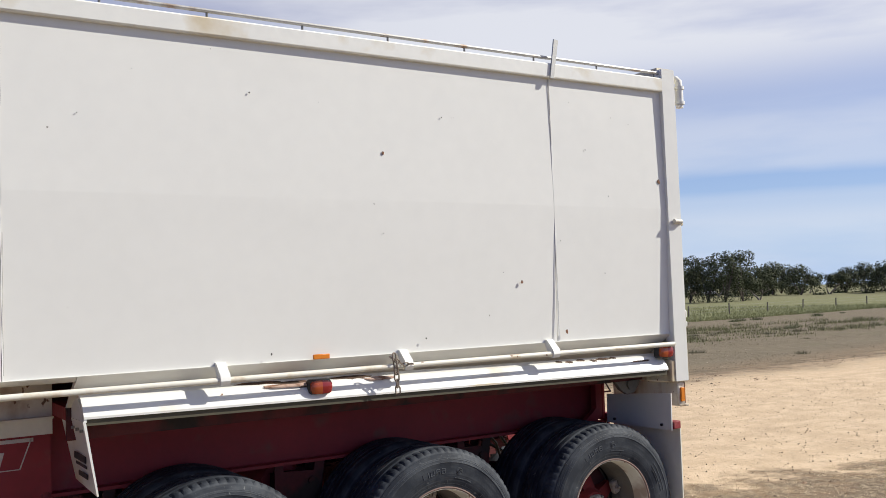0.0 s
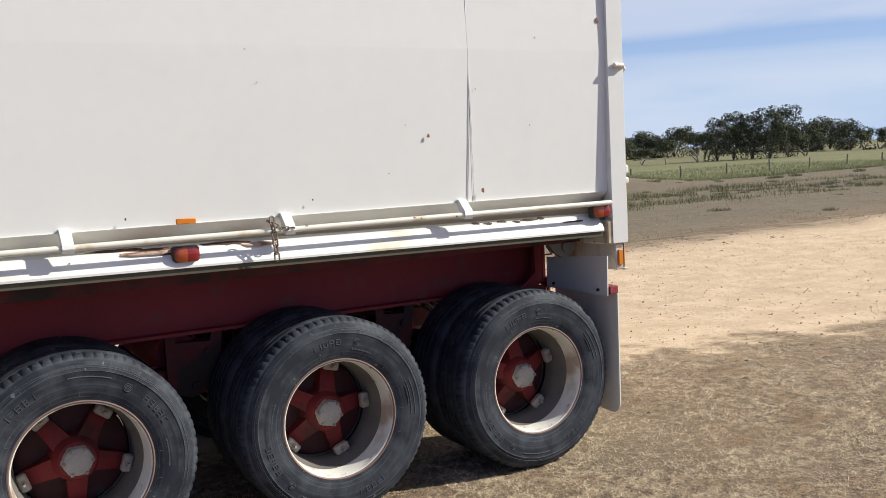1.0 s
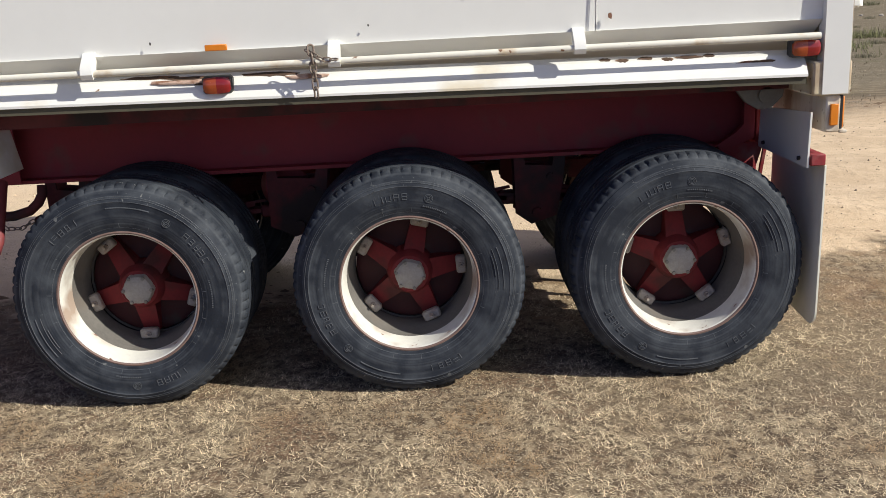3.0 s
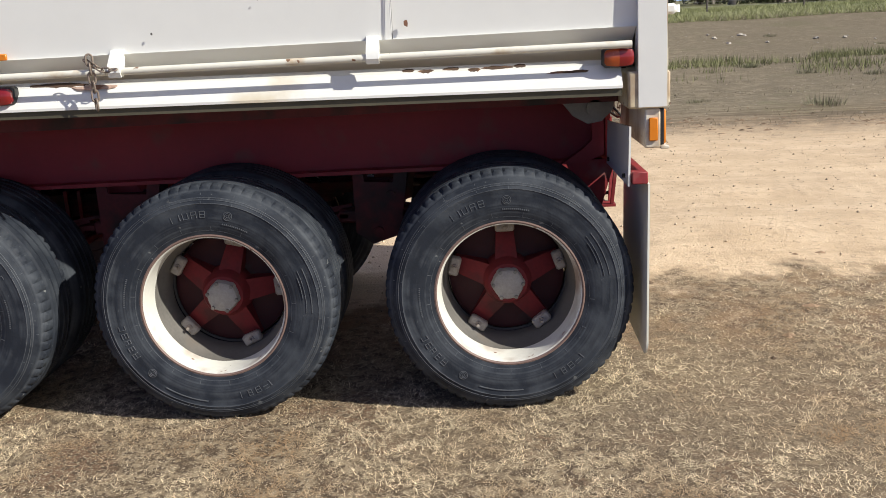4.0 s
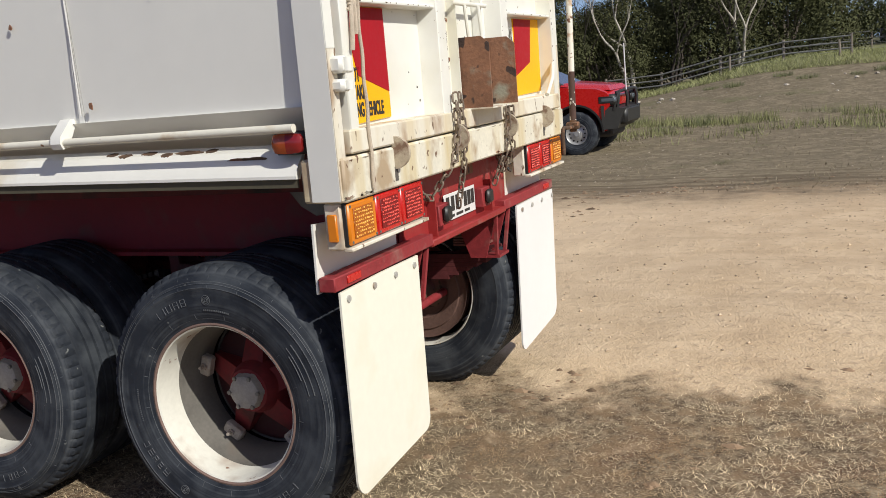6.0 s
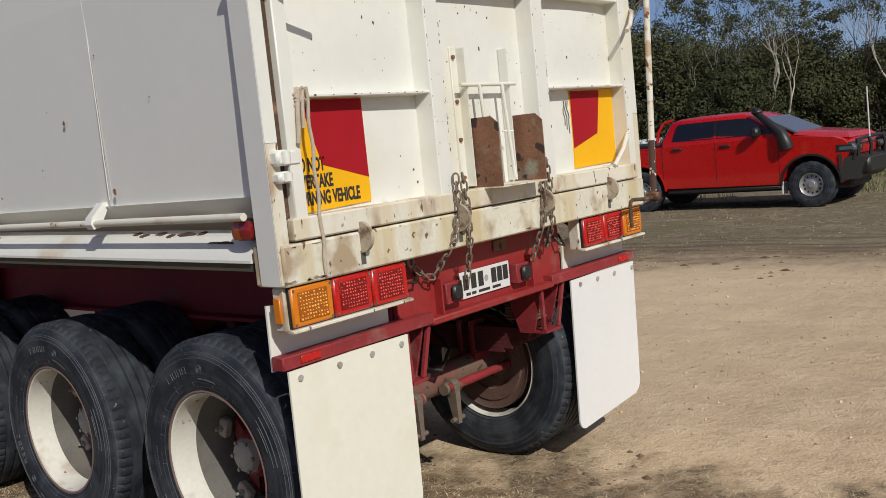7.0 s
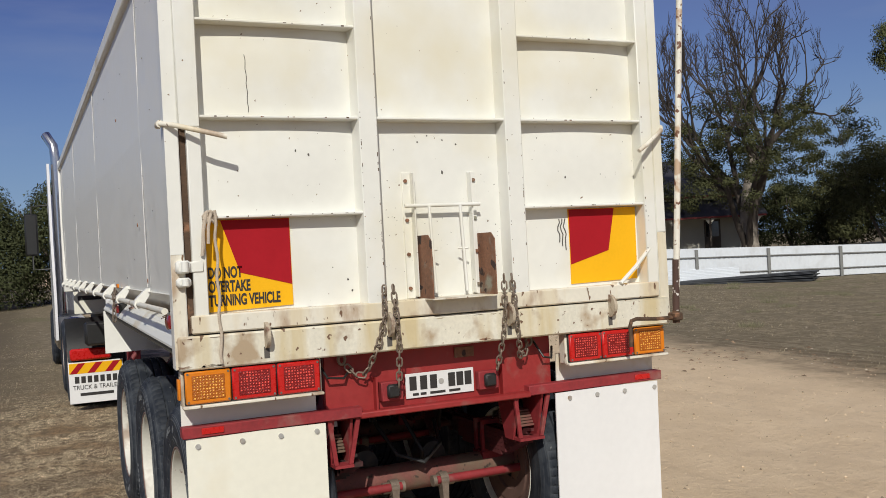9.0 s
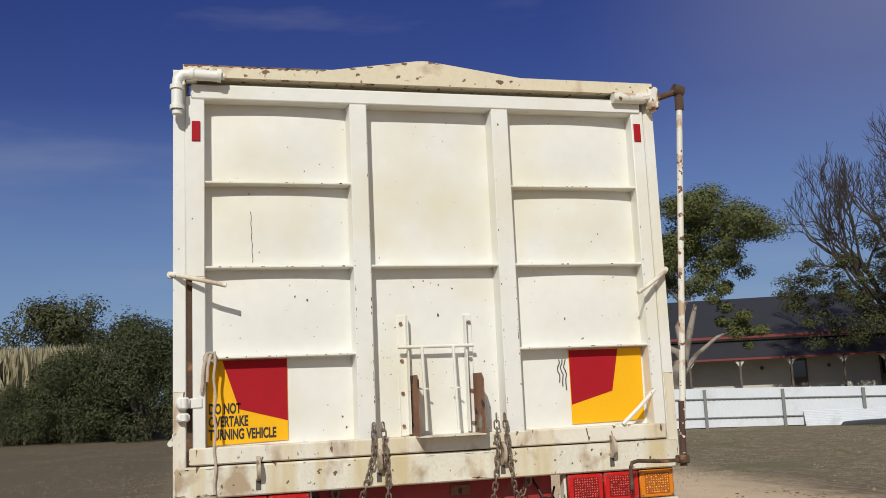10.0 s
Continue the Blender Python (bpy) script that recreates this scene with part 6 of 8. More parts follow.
for x, y, k in places:
    ob = new("grass_tuft", tufts[k])
    sz = rnd.uniform(0.4, 0.95)
    ob.matrix_world = Matrix.Translation((x, y, rise(x, y) - 0.02)) @ pose(0, 0, 0, 0, 0, rnd.uniform(0, 360)) @ Matrix.Diagonal((sz, sz, sz * rnd.uniform(0.7, 1.1), 1))
    tagged(ob, "green tussock of rough grass" if k != 1 else "grey-green dry weed tuft on bare ground", "grass tuft", "tufts beyond the track")
# long green grass along the far fence
verts, faces = [], []
for _ in range(60000):
    x, y = rnd.uniform(-8, 62), 32.5 + rnd.random() ** 2 * 20
    a, h = rnd.uniform(0, 6.283), rnd.uniform(0.08, 0.26)
    k, w, z = len(verts), 0.010, rise(x, y)
    verts += [(x - w * math.sin(a), y + w * math.cos(a), z), (x + w * math.sin(a), y - w * math.cos(a), z), (x + rnd.uniform(-0.16, 0.16), y + rnd.uniform(-0.16, 0.16), z + h)]
    faces.append((k, k + 1, k + 2))
tagged(new("long_grass", scatter_mesh("long_grass", fringe_grass, verts, faces)), "long green grass along the far fence", "grass", kind="stuff")
# clods, pebbles and short stubble on the rough ground beyond the track
clod_mat = mat("clods_and_pebbles", (0.30, 0.25, 0.19), 0.95, vary=0.25, scale=2, island=0.65)
verts, faces = [], []
for _ in range(26000):
    x, y = (rnd.uniform(-22, 40), 7.4 + 24 * rnd.random() ** 1.4) if rnd.random() < 0.7 else (-9 - 30 * rnd.random(), rnd.uniform(-12, 20))
    if noise.noise((x * 0.35, y * 0.35, 6.0)) < -0.1 and rnd.random() < 0.7:
        continue
    pale_here = y > 24 and noise.noise((x * 0.3, y * 0.5, 8.0)) > 0
    r = 0.005 + 0.022 * rnd.random() ** 4 + (0.018 * rnd.random() ** 2 if pale_here else 0)
    z, k = rise(x, y) + r * 0.15, len(verts)
    for dx, dy, dz in ((1, 0, 0), (0.2, 1, 0), (-1, 0.1, 0), (-0.1, -1, 0), (0.2, 0.1, 0.45)):
        q = r * rnd.uniform(0.6, 1.4)
        verts.append((x + dx * q, y + dy * q, z + dz * q))
    faces += [(k + a, k + c, k + 4) for a, c in ((0, 1), (1, 2), (2, 3), (3, 0))]
tagged(new("clods", scatter_mesh("clods", clod_mat, verts, faces)), "grey-brown clods and pebbles on rough ground", "clods", kind="stuff")
stubble_mat = mat("dry_stubble", (0.27, 0.225, 0.145), 0.85, vary=0.3, scale=0.5, island=0.55)
verts, faces, weeds, weed_faces = [], [], [], []
for i in range(110000):
    x, y = (rnd.uniform(-24, 40), 7.6 + 23 * rnd.random() ** 1.3) if i % 2 else (-9 - 32 * rnd.random() ** 1.2, rnd.uniform(-14, 24))
    if on_track(x, y):
        continue
    if noise.noise((x * 0.3, y * 0.6, 12.0)) < -0.05:
        continue
    a, h = rnd.uniform(0, 6.283), rnd.uniform(0.012, 0.045)
    k, w, z = len(verts), 0.005, rise(x, y)
    t = rnd.uniform(0, 0.06)
    verts += [(x - w * math.sin(a), y + w * math.cos(a), z), (x + w * math.sin(a), y - w * math.cos(a), z), (x + t * math.cos(a * 3), y + t * math.sin(a * 3), z + h)]
    faces.append((k, k + 1, k + 2))
tagged(new("stubble", scatter_mesh("stubble", stubble_mat, verts, faces)), "short dry stubble on the rough ground", "grass", kind="stuff")
for _ in range(52000):
    x = rnd.uniform(-7, 40)
    y = 19.6 + 0.10 * x + rnd.gauss(0, 0.9) if rnd.random() < 0.7 else 16.6 + 0.05 * x + rnd.gauss(0, 0.8)
    if noise.noise((x * 0.45, y * 0.7, 21.0)) < 0.02:
        continue
    a, h = rnd.uniform(0, 6.283), rnd.uniform(0.06, 0.26)
    k, w, z = len(weeds), 0.007, rise(x, y)
    t = rnd.uniform(0, 0.12)
    weeds += [(x - w * math.sin(a), y + w * math.cos(a), z), (x + w * math.sin(a), y - w * math.cos(a), z), (x + t * math.cos(a * 3), y + t * math.sin(a * 3), z + h)]
    weed_faces.append((k, k + 1, k + 2))
weed_mat = mat("olive_weeds", (0.20, 0.205, 0.085), 0.8, vary=0.3, scale=0.7, island=0.4)
tagged(new("weeds", scatter_mesh("weeds", weed_mat, weeds, weed_faces)), "low olive-green weeds in drifts", "weeds", kind="stuff")
# pale stones on the rubble patch
pale = mat("pale_limestone", (0.46, 0.41, 0.34), 0.9, vary=0.15, scale=5, pick=0.2, bump=0.3)
rock_me = None
bm = bmesh.new()
bmesh.ops.create_icosphere(bm, subdivisions=2, radius=1)
for v in bm.verts:
    v.co *= 0.75 + 0.5 * noise.noise(v.co * 1.3)
    v.co.z *= 0.6
rock_me = bpy.data.meshes.new("rock")
bm.to_mesh(rock_me)
bm.free()
rock_me.materials.append(pale)
for _ in range(60):
    x, y = rnd.uniform(-7, 14), rnd.gauss(27.5, 1.3)
    sz = 0.03 + 0.09 * rnd.random() ** 2
    ob = new("rock", rock_me)
    ob.matrix_world = Matrix.Translation((x, y, rise(x, y) + sz * 0.2)) @ pose(0, 0, 0, 0, 0, rnd.uniform(0, 360)) @ Matrix.Diagonal((sz, sz, sz, 1))
    tagged(ob, "pale limestone rock lying on bare ground", "rock", "rocks on the rubble patch")


# ---- trees and shrubs ----
bark_pale = mat("pale_gum_bark", (0.30, 0.26, 0.215), 0.85, vary=0.3, scale=2, stain=(0.14, 0.11, 0.09), stain_scale=1.5, stain_lo=0.5, stain_hi=0.62, bump=0.2, bump_scale=8)
bark_mid = mat("grey_gum_bark", (0.20, 0.17, 0.14), 0.85, vary=0.3, scale=2, stain=(0.09, 0.07, 0.055), stain_scale=1.5, stain_lo=0.48, stain_hi=0.6, bump=0.2, bump_scale=8)
bark_dark = mat("dark_bark", (0.13, 0.105, 0.085), 0.9, vary=0.25, scale=3, bump=0.3, bump_scale=10)
bark_dead = mat("grey_dead_wood", (0.062, 0.049, 0.040), 0.9, vary=0.2, scale=3)
leaf_gum = mat("gum_leaves", (0.092, 0.100, 0.045), 0.8, spec=0.12, vary=0.15, scale=1, island=0.25)
leaf_olive = mat("dark_olive_leaves", (0.070, 0.074, 0.033), 0.8, spec=0.12, vary=0.25, scale=0.7, island=0.28)
leaf_dark = mat("dark_leaves", (0.058, 0.066, 0.030), 0.8, spec=0.12, vary=0.25, scale=0.7, island=0.28)
leaf_bright = mat("yellow_green_leaves", (0.115, 0.125, 0.045), 0.8, spec=0.12, vary=0.2, scale=0.8, island=0.25)
reed_mat = mat("dry_reeds", (0.33, 0.29, 0.17), 0.8, vary=0.2, scale=2, island=0.4)


def leaves(verts, faces, centre, radius, count, size, r, flat=0.75):
    """A loose clump of narrow leaves."""
    cx, cy, cz = centre
    for _ in range(count):
        a, u, d = r.uniform(0, 6.283), r.uniform(-1, 1), radius * r.random() ** 0.45
        q = math.sqrt(1 - u * u)
        p = Vector((cx + d * q * math.cos(a), cy + d * q * math.sin(a), cz + d * u * flat))
        face = Vector((q * math.cos(a) + r.gauss(0, 0.3), q * math.sin(a) + r.gauss(0, 0.3), u + 0.35 + r.gauss(0, 0.3))).normalized()
        v = face.cross(Vector((r.gauss(0, 1), r.gauss(0, 1), r.gauss(0, 1)))).normalized()
        w = face.cross(v)
        ln, wd = size * r.uniform(0.6, 1.4), size * r.uniform(0.26, 0.5)
        k = len(verts)
        verts += [tuple(p - v * ln * 0.5), tuple(p + w * wd * 0.5), tuple(p + v * ln * 0.5), tuple(p - w * wd * 0.5)]
        faces.append((k, k + 1, k + 2, k + 3))


def tree_meshes(seed, tall, fork=0.25, spread_=0.5, depth=5, clump=0.9, count=60, size=0.22, trunk=0.16, stems=2, bark=bark_pale, leaf=leaf_gum, bare=0.0, twig=False, leafy_below=9.9, wander=0.25, slim=2, exact=None, thin=(0.6, 0.8), mid=0.0):
    """Tapering limbs that fork and wander; clumps of leaves at their ends. Returns the wood and the crown."""
    r = random.Random(seed)
    wood, lv, lf = Build(), [], []

    def grow(p, d, ln, rad, level):
        pts, radii, n = [p], [rad], 4 if level < depth else 3
        q, way = p.copy(), d.copy()
        for i in range(n):
            way = (way + Vector((r.gauss(0, wander), r.gauss(0, wander), r.gauss(0.06, wander * 0.6)))).normalized()
            q = q + way * ln / n
            pts.append(q.copy())
            radii.append(rad * (1 - 0.38 * (i + 1) / n))
        wood.tube(pts, rad, 7 if level < 2 else 5 if level < 4 else 3, cap=level >= depth, radii=radii)
        if level >= depth:
            if r.random() >= bare or q.z < leafy_below:
                leaves(lv, lf, q, clump * r.uniform(0.6, 1.2), int(count * r.uniform(0.6, 1.3)), size, r)
            return
        if level >= 3 and r.random() < mid:
            leaves(lv, lf, q, clump * r.uniform(0.6, 1.0), int(count * 0.8), size, r)
        if level >= depth - 1 and r.random() >= bare + 0.25 or (level >= 2 and q.z < leafy_below < 9):
            leaves(lv, lf, q, clump * 0.7, int(count * 0.5), size, r)
        for k in range(2 if level < slim or r.random() < 0.6 else 3):
            side = Vector((r.gauss(0, 1), r.gauss(0, 1), r.gauss(0.15, 0.5))).normalized()
            grow(q, (way + side * spread_ * r.uniform(0.7, 1.5)).normalized(), ln * r.uniform(0.66, 0.88), radii[-1] * r.uniform(*thin), level + 1)

    for k in range(stems):
        a = 6.283 * k / stems + r.uniform(-0.5, 0.5)
        lean = 0.0 if stems == 1 else r.uniform(0.12, 0.34)
        grow(Vector((0.12 * math.cos(a) * (stems > 1), 0.12 * math.sin(a) * (stems > 1), -0.1)), Vector((lean * math.cos(a), lean * math.sin(a), 1)).normalized(), tall * fork, trunk * r.uniform(0.8, 1.1), 0)
    if exact:
        every = wood.v + lv
        up = exact[0] / max(p[2] for p in every)
        mx, my = [sum(p[i] for p in every) / len(every) for i in (0, 1)]
        out = exact[1] / 2 / sorted(math.hypot(p[0] - mx, p[1] - my) for p in every)[int(len(every) * 0.985)]
        wood.v = [(p[0] * out, p[1] * out, p[2] * up) for p in wood.v]
        lv = [(p[0] * out, p[1] * out, p[2] * up) for p in lv]
    return wood.mesh("trunk", bark, 60), scatter_mesh("crown", leaf, lv, lf) if lv else None


def shrub_meshes(seed, tall, wide, leaf, lumps=26, count=620, size=0.17, bark=bark_dark):
    """A dense domed shrub: overlapping lobes, each a shell of small leaves, over short stems."""
    r = random.Random(seed)
    wood, lv, lf = Build(), [], []
    for k in range(7):
        a = r.uniform(0, 6.283)
        wood.tube([(0, 0, -0.1), (0.3 * wide * math.cos(a) * 0.5, 0.3 * wide * math.sin(a) * 0.5, tall * 0.35), (0.32 * wide * math.cos(a), 0.32 * wide * math.sin(a), tall * 0.7)], 0.07, 5, radii=[0.09, 0.06, 0.02])
    for k in range(lumps):
        h = ((k + r.random()) / lumps) ** 0.8
        a, rad = 2.4 * k + r.uniform(-0.5, 0.5), wide * r.uniform(0.13, 0.20)
        reach = max(0.0, wide * 0.5 * math.sqrt(max(0.0, 1 - (0.93 * h) ** 2.4)) * r.uniform(0.82, 1.04) - rad * 0.8)
        z = tall * (0.12 + 0.88 * h) - rad * (0.3 + 0.6 * h)
        for _ in range(count):
            b, u = r.uniform(0, 6.283), r.uniform(-0.75, 1)
            q, d = math.sqrt(1 - u * u), rad * (1.0 - 0.34 * r.random() ** 2) * (1 + 0.16 * noise.noise((3 * math.cos(b) + k, 3 * math.sin(b), 3 * u)))
            face = Vector((q * math.cos(b) + r.gauss(0, 0.35), q * math.sin(b) + r.gauss(0, 0.35), u + 0.3 + r.gauss(0, 0.35))).normalized()
            v = face.cross(Vector((r.gauss(0, 1), r.gauss(0, 1), r.gauss(0, 1)))).normalized()
            w = face.cross(v)
            p = Vector((reach * math.cos(a) + d * q * math.cos(b), reach * math.sin(a) + d * q * math.sin(b), max(0.1, z + d * u * 0.85)))
            ln, wd, m = size * r.uniform(0.6, 1.4), size * r.uniform(0.26, 0.5), len(lv)
            lv += [tuple(p - v * ln * 0.5), tuple(p + w * wd * 0.5), tuple(p + v * ln * 0.5), tuple(p - w * wd * 0.5)]
            lf.append((m, m + 1, m + 2, m + 3))
    return wood.mesh("trunk", bark, 60), scatter_mesh("crown", leaf, lv, lf)


def plant(meshes, x, y, label, category="tree", group="", turn=0.0, size=1.0, name="gum_tree", high=1.0):
    t = empty(name, label, category, group=group)
    t.matrix_world = Matrix.Translation((x, y, rise(x, y))) @ pose(0, 0, 0, 0, 0, turn) @ Matrix.Diagonal((size, size, size * high, 1))
    child("trunk", meshes[0], t)
    if meshes[1]:
        child("crown", meshes[1], t)
    return t


gum_a = tree_meshes(21, 10.0, exact=(9.5, 5.0), fork=0.33, spread_=0.36, depth=5, clump=0.85, count=150, size=0.16, trunk=0.22, stems=2, wander=0.17, slim=3)
gum_b = tree_meshes(22, 12.5, exact=(11.5, 5.5), fork=0.30, spread_=0.34, depth=5, clump=0.9, count=150, size=0.16, trunk=0.24, stems=2, wander=0.17, slim=3)
gum_c = tree_meshes(23, 10.5, exact=(9.7, 8.6), fork=0.30, spread_=0.56, depth=6, clump=1.0, count=420, size=0.15, trunk=0.38, stems=1, leaf=leaf_bright, slim=1, mid=1.0)
for me in gum_c:
    me.transform(Matrix(((1, 0, 0.10, 0), (0, 1, 0.17, 0), (0, 0, 1, 0), (0, 0, 0, 1))))
r_low = random.Random(78)
lv, lf = [tuple(v.co) for v in gum_c[1].vertices], [tuple(p.vertices) for p in gum_c[1].polygons]
for out, h, rad in ((3.2, 3.6, 0.75), (3.6, 3.3, 0.5), (2.7, 4.0, 0.55), (2.0, 4.9, 0.7), (2.6, 5.6, 0.9), (1.0, 5.4, 0.9), (1.8, 6.3, 1.1), (0.4, 6.4, 1.0), (-0.6, 4.6, 0.6), (-0.3, 5.4, 0.8), (3.3, 6.4, 0.8), (1.2, 7.3, 1.0), (2.6, 7.2, 0.9)):
    for _ in range(4):
        leaves(lv, lf, (0.25 * out + r_low.gauss(0, 0.55), 0.97 * out + r_low.gauss(0, 0.3), h + r_low.gauss(0, 0.22)), rad * r_low.uniform(0.5, 0.8), 330, 0.14, r_low, 0.65)
gum_c = (gum_c[0], scatter_mesh("crown", leaf_bright, lv, lf))
gum_d = tree_meshes(27, 9.0, fork=0.26, spread_=0.55, depth=4, clump=1.15, count=210, size=0.22, trunk=0.2, stems=2, leaf=leaf_olive)
dead = tree_meshes(29, 13.5, exact=(14.2, 12.6), fork=0.24, spread_=0.50, depth=8, clump=0.5, count=10, size=0.16, trunk=0.34, thin=(1.02, 1.18), stems=4, bark=bark_dead, leaf=leaf_olive, bare=0.985, wander=0.2, slim=3)
r_low = random.Random(77)
lv, lf = [], []
for k in range(250):
    a, d, h = r_low.uniform(0, 6.283), 6.3 * math.sqrt(r_low.random()), r_low.triangular(2.0, 8.8, 5.0)
    d *= 1.0 if h < 6.4 else 0.55
    leaves(lv, lf, (d * math.cos(a), d * math.sin(a), h), r_low.uniform(0.4, 0.85), 190, 0.15, r_low, 0.6)
dead = (dead[0], scatter_mesh("crown", leaf_olive, lv, lf))
bare_a = tree_meshes(25, 9.5, fork=0.25, spread_=0.32, depth=5, clump=0.4, count=14, size=0.18, trunk=0.13, stems=3, bark=bark_dead, leaf=leaf_olive, bare=0.75, wander=0.16)
gum_w = tree_meshes(52, 12.0, exact=(12.8, 8.4), fork=0.25, spread_=0.42, depth=6, clump=0.6, count=130, size=0.13, trunk=0.25, stems=2, wander=0.15, slim=4, bare=0.15, thin=(0.62, 0.8), mid=0.5, bark=bark_mid)
gum_v = tree_meshes(53, 12.0, exact=(12.6, 6.8), fork=0.24, spread_=0.40, depth=6, clump=0.6, count=130, size=0.13, trunk=0.24, stems=2, wander=0.16, slim=4, bare=0.2, bark=bark_dark, thin=(0.62, 0.8), mid=0.5)
shrub_a = shrub_meshes(31, 6.7, 8.5, leaf_olive, 34, 820, 0.20)
shrub_b = shrub_meshes(32, 6.1, 7.8, leaf_olive, 30, 820, 0.20)
shrub_f = shrub_meshes(35, 6.2, 7.8, leaf_dark, 26, 240, 0.28)
shrub_c = shrub_meshes(33, 5.2, 6.2, leaf_dark, 26, 760, 0.19)
hedge_a = shrub_meshes(34, 6.3, 7.5, leaf_dark, 40, 760, 0.17)

# beside the white fence and the house
gum_lean = plant(gum_c, -30.0, 17.0, "leafy yellow-green gum tree with a pale leaning trunk", size=1.0)
part("lower_trunk", Build().tube([(0.02, -0.05, -0.2), (0.08, 0.15, 0.9), (0.2, 0.55, 2.1), (0.25, 0.9, 3.3), (0.3, 1.3, 4.6)], 0.2, 10, radii=[0.30, 0.24, 0.20, 0.15, 0.08]), bark_pale, gum_lean, "pale leaning lower trunk")
part("limb", Build().tube([(0.15, 0.40, 1.6), (0.3, 1.1, 2.5), (0.5, 2.0, 3.2), (0.75, 3.0, 3.6)], 0.1, 8, radii=[0.13, 0.10, 0.07, 0.03]), bark_pale, gum_lean)
half_dead = plant(dead, -32.8, 31.9, "large half-dead tree with bare grey upper branches", turn=40, name="half_dead_tree", size=1.0)
b = Build().tube([(0.1, 0.0, -0.3), (0.05, 0.02, 0.6), (0.0, 0.05, 1.6), (0.06, 0.12, 2.8), (0.22, 0.25, 4.0), (0.45, 0.4, 5.4)], 0.4, 12, radii=[0.52, 0.42, 0.38, 0.35, 0.27, 0.16])
part("lower_trunk", b, bark_pale, half_dead, "thick pale-grey lower trunk")
plant(gum_w, -19.65, 34.4, "tall pale-trunked gum tree with thin foliage", turn=10, group="gums behind the white fence", size=1.0)
plant(gum_v, -20.9, 33.1, "old gum tree with a dark trunk and sparse crown", turn=220, group="gums behind the white fence", size=1.05)
for x, y, me_, s, t in ((-31, 39.5, shrub_b, 0.95, 0), (-28.5, 42.5, shrub_c, 0.85, 40), (-35.5, 37.5, shrub_c, 0.8, 80), (-37.0, 43.0, shrub_b, 0.8, 120), (-33, 46, shrub_a, 0.8, 10)):
    plant(me_, x, y, "dense dark-green shrub behind the house fence", "shrub", "shrubs behind the fence", t, s, "shrub")
# dense scrub behind the red utility
for x, y, me_, s, t in ((-19.5, 38.0, shrub_a, 1.0, 0), (-16.5, 39.5, shrub_b, 0.92, 70), (-12.5, 40.5, shrub_a, 0.80, 140), (-22.5, 41.5, shrub_c, 0.85, 210), (-9.0, 42.5, shrub_a, 0.72, 260), (-5.5, 44.5, shrub_b, 0.9, 300), (-14.0, 36.5, shrub_c, 0.8, 30), (-25.5, 42.5, shrub_c, 0.7, 100), (-1.5, 50.0, shrub_a, 1.0, 50), (-11, 46, shrub_b, 0.78, 20), (-6.0, 50.5, shrub_a, 1.1, 80), (-16, 46, shrub_a, 0.9, 200)):
    plant(me_, x, y, "dense olive-green shrub in the scrub", "shrub", "scrub behind the paddock", t, s, "shrub")
for x, y, s, t in ((-20.3, 41.5, 1.0, 0), (-18.0, 43.0, 1.05, 60), (-15.5, 44.0, 1.0, 130), (-9.5, 41.0, 0.75, 200), (-6.0, 41.5, 0.7, 20), (-3.8, 43.0, 0.75, 300)):
    plant(bare_a, x, y, "thin nearly bare tree with grey branches", "tree", "bare trees in the scrub", t, s, "bare_tree")
for x, y, me_, s, t in ((-4.4, 77, gum_d, 1.2, 0), (0.6, 80, gum_b, 1.1, 60), (4.5, 88, gum_d, 1.3, 130), (8.4, 78, gum_d, 1.35, 220), (13.0, 82, gum_a, 1.4, 20), (-7.0, 84, gum_d, 1.5, 90), (19.5, 98, gum_d, 1.5, 150), (24.5, 96, gum_b, 1.4, 10), (21.5, 78, gum_d, 1.4, 280), (16.0, 90, gum_d, 1.3, 310), (29.5, 88, gum_d, 1.4, 40), (35, 102, gum_d, 1.5, 100), (-10, 80, gum_d, 1.5, 170)):
    plant(me_, x, y, "spreading gum tree with a forked trunk", "tree", "gums along the far fence", t, s)
for x, y, me_, s, t in ((1.0, 78, shrub_f, 1.3, 0), (7.5, 84, shrub_f, 1.1, 60), (13, 96, shrub_f, 1.4, 130), (19, 92, shrub_f, 1.2, 200), (25, 104, shrub_f, 1.5, 20), (31, 98, shrub_f, 1.3, 90), (38, 106, shrub_f, 1.5, 150), (-3.5, 72, shrub_f, 1.2, 260), (20.5, 62, shrub_f, 0.8, 20), (28, 70, shrub_f, 1.1, 300)):
    plant(me_, x, y, "dark bush standing among the far gums", "shrub", "bushes along the far fence", t, s, "shrub")
plant(shrub_c, 9.2, 57.0, "low dense green bush", "shrub", "scrub behind the paddock", 0, 0.5, "shrub")
bark_white = mat("white_gum_bark", (0.46, 0.42, 0.36), 0.8, vary=0.2, scale=3, stain=(0.22, 0.18, 0.15), stain_scale=3, stain_lo=0.55, stain_hi=0.65)
slender = tree_meshes(61, 8.0, exact=(8.2, 4.6), fork=0.28, spread_=0.42, depth=5, clump=0.5, count=40, size=0.13, trunk=0.15, stems=2, wander=0.2, slim=4, bare=0.82, bark=bark_white, thin=(0.7, 0.9))
for x, y, s, t in ((-7.9, 40.6, 1.0, 20), (-12.6, 37.0, 0.9, 130), (-15.2, 36.2, 0.8, 250), (-3.2, 43.0, 1.0, 80)):
    plant(slender, x, y, "slender white-barked gum with a bare lower trunk", "tree", "slender gums in the scrub", t, s)
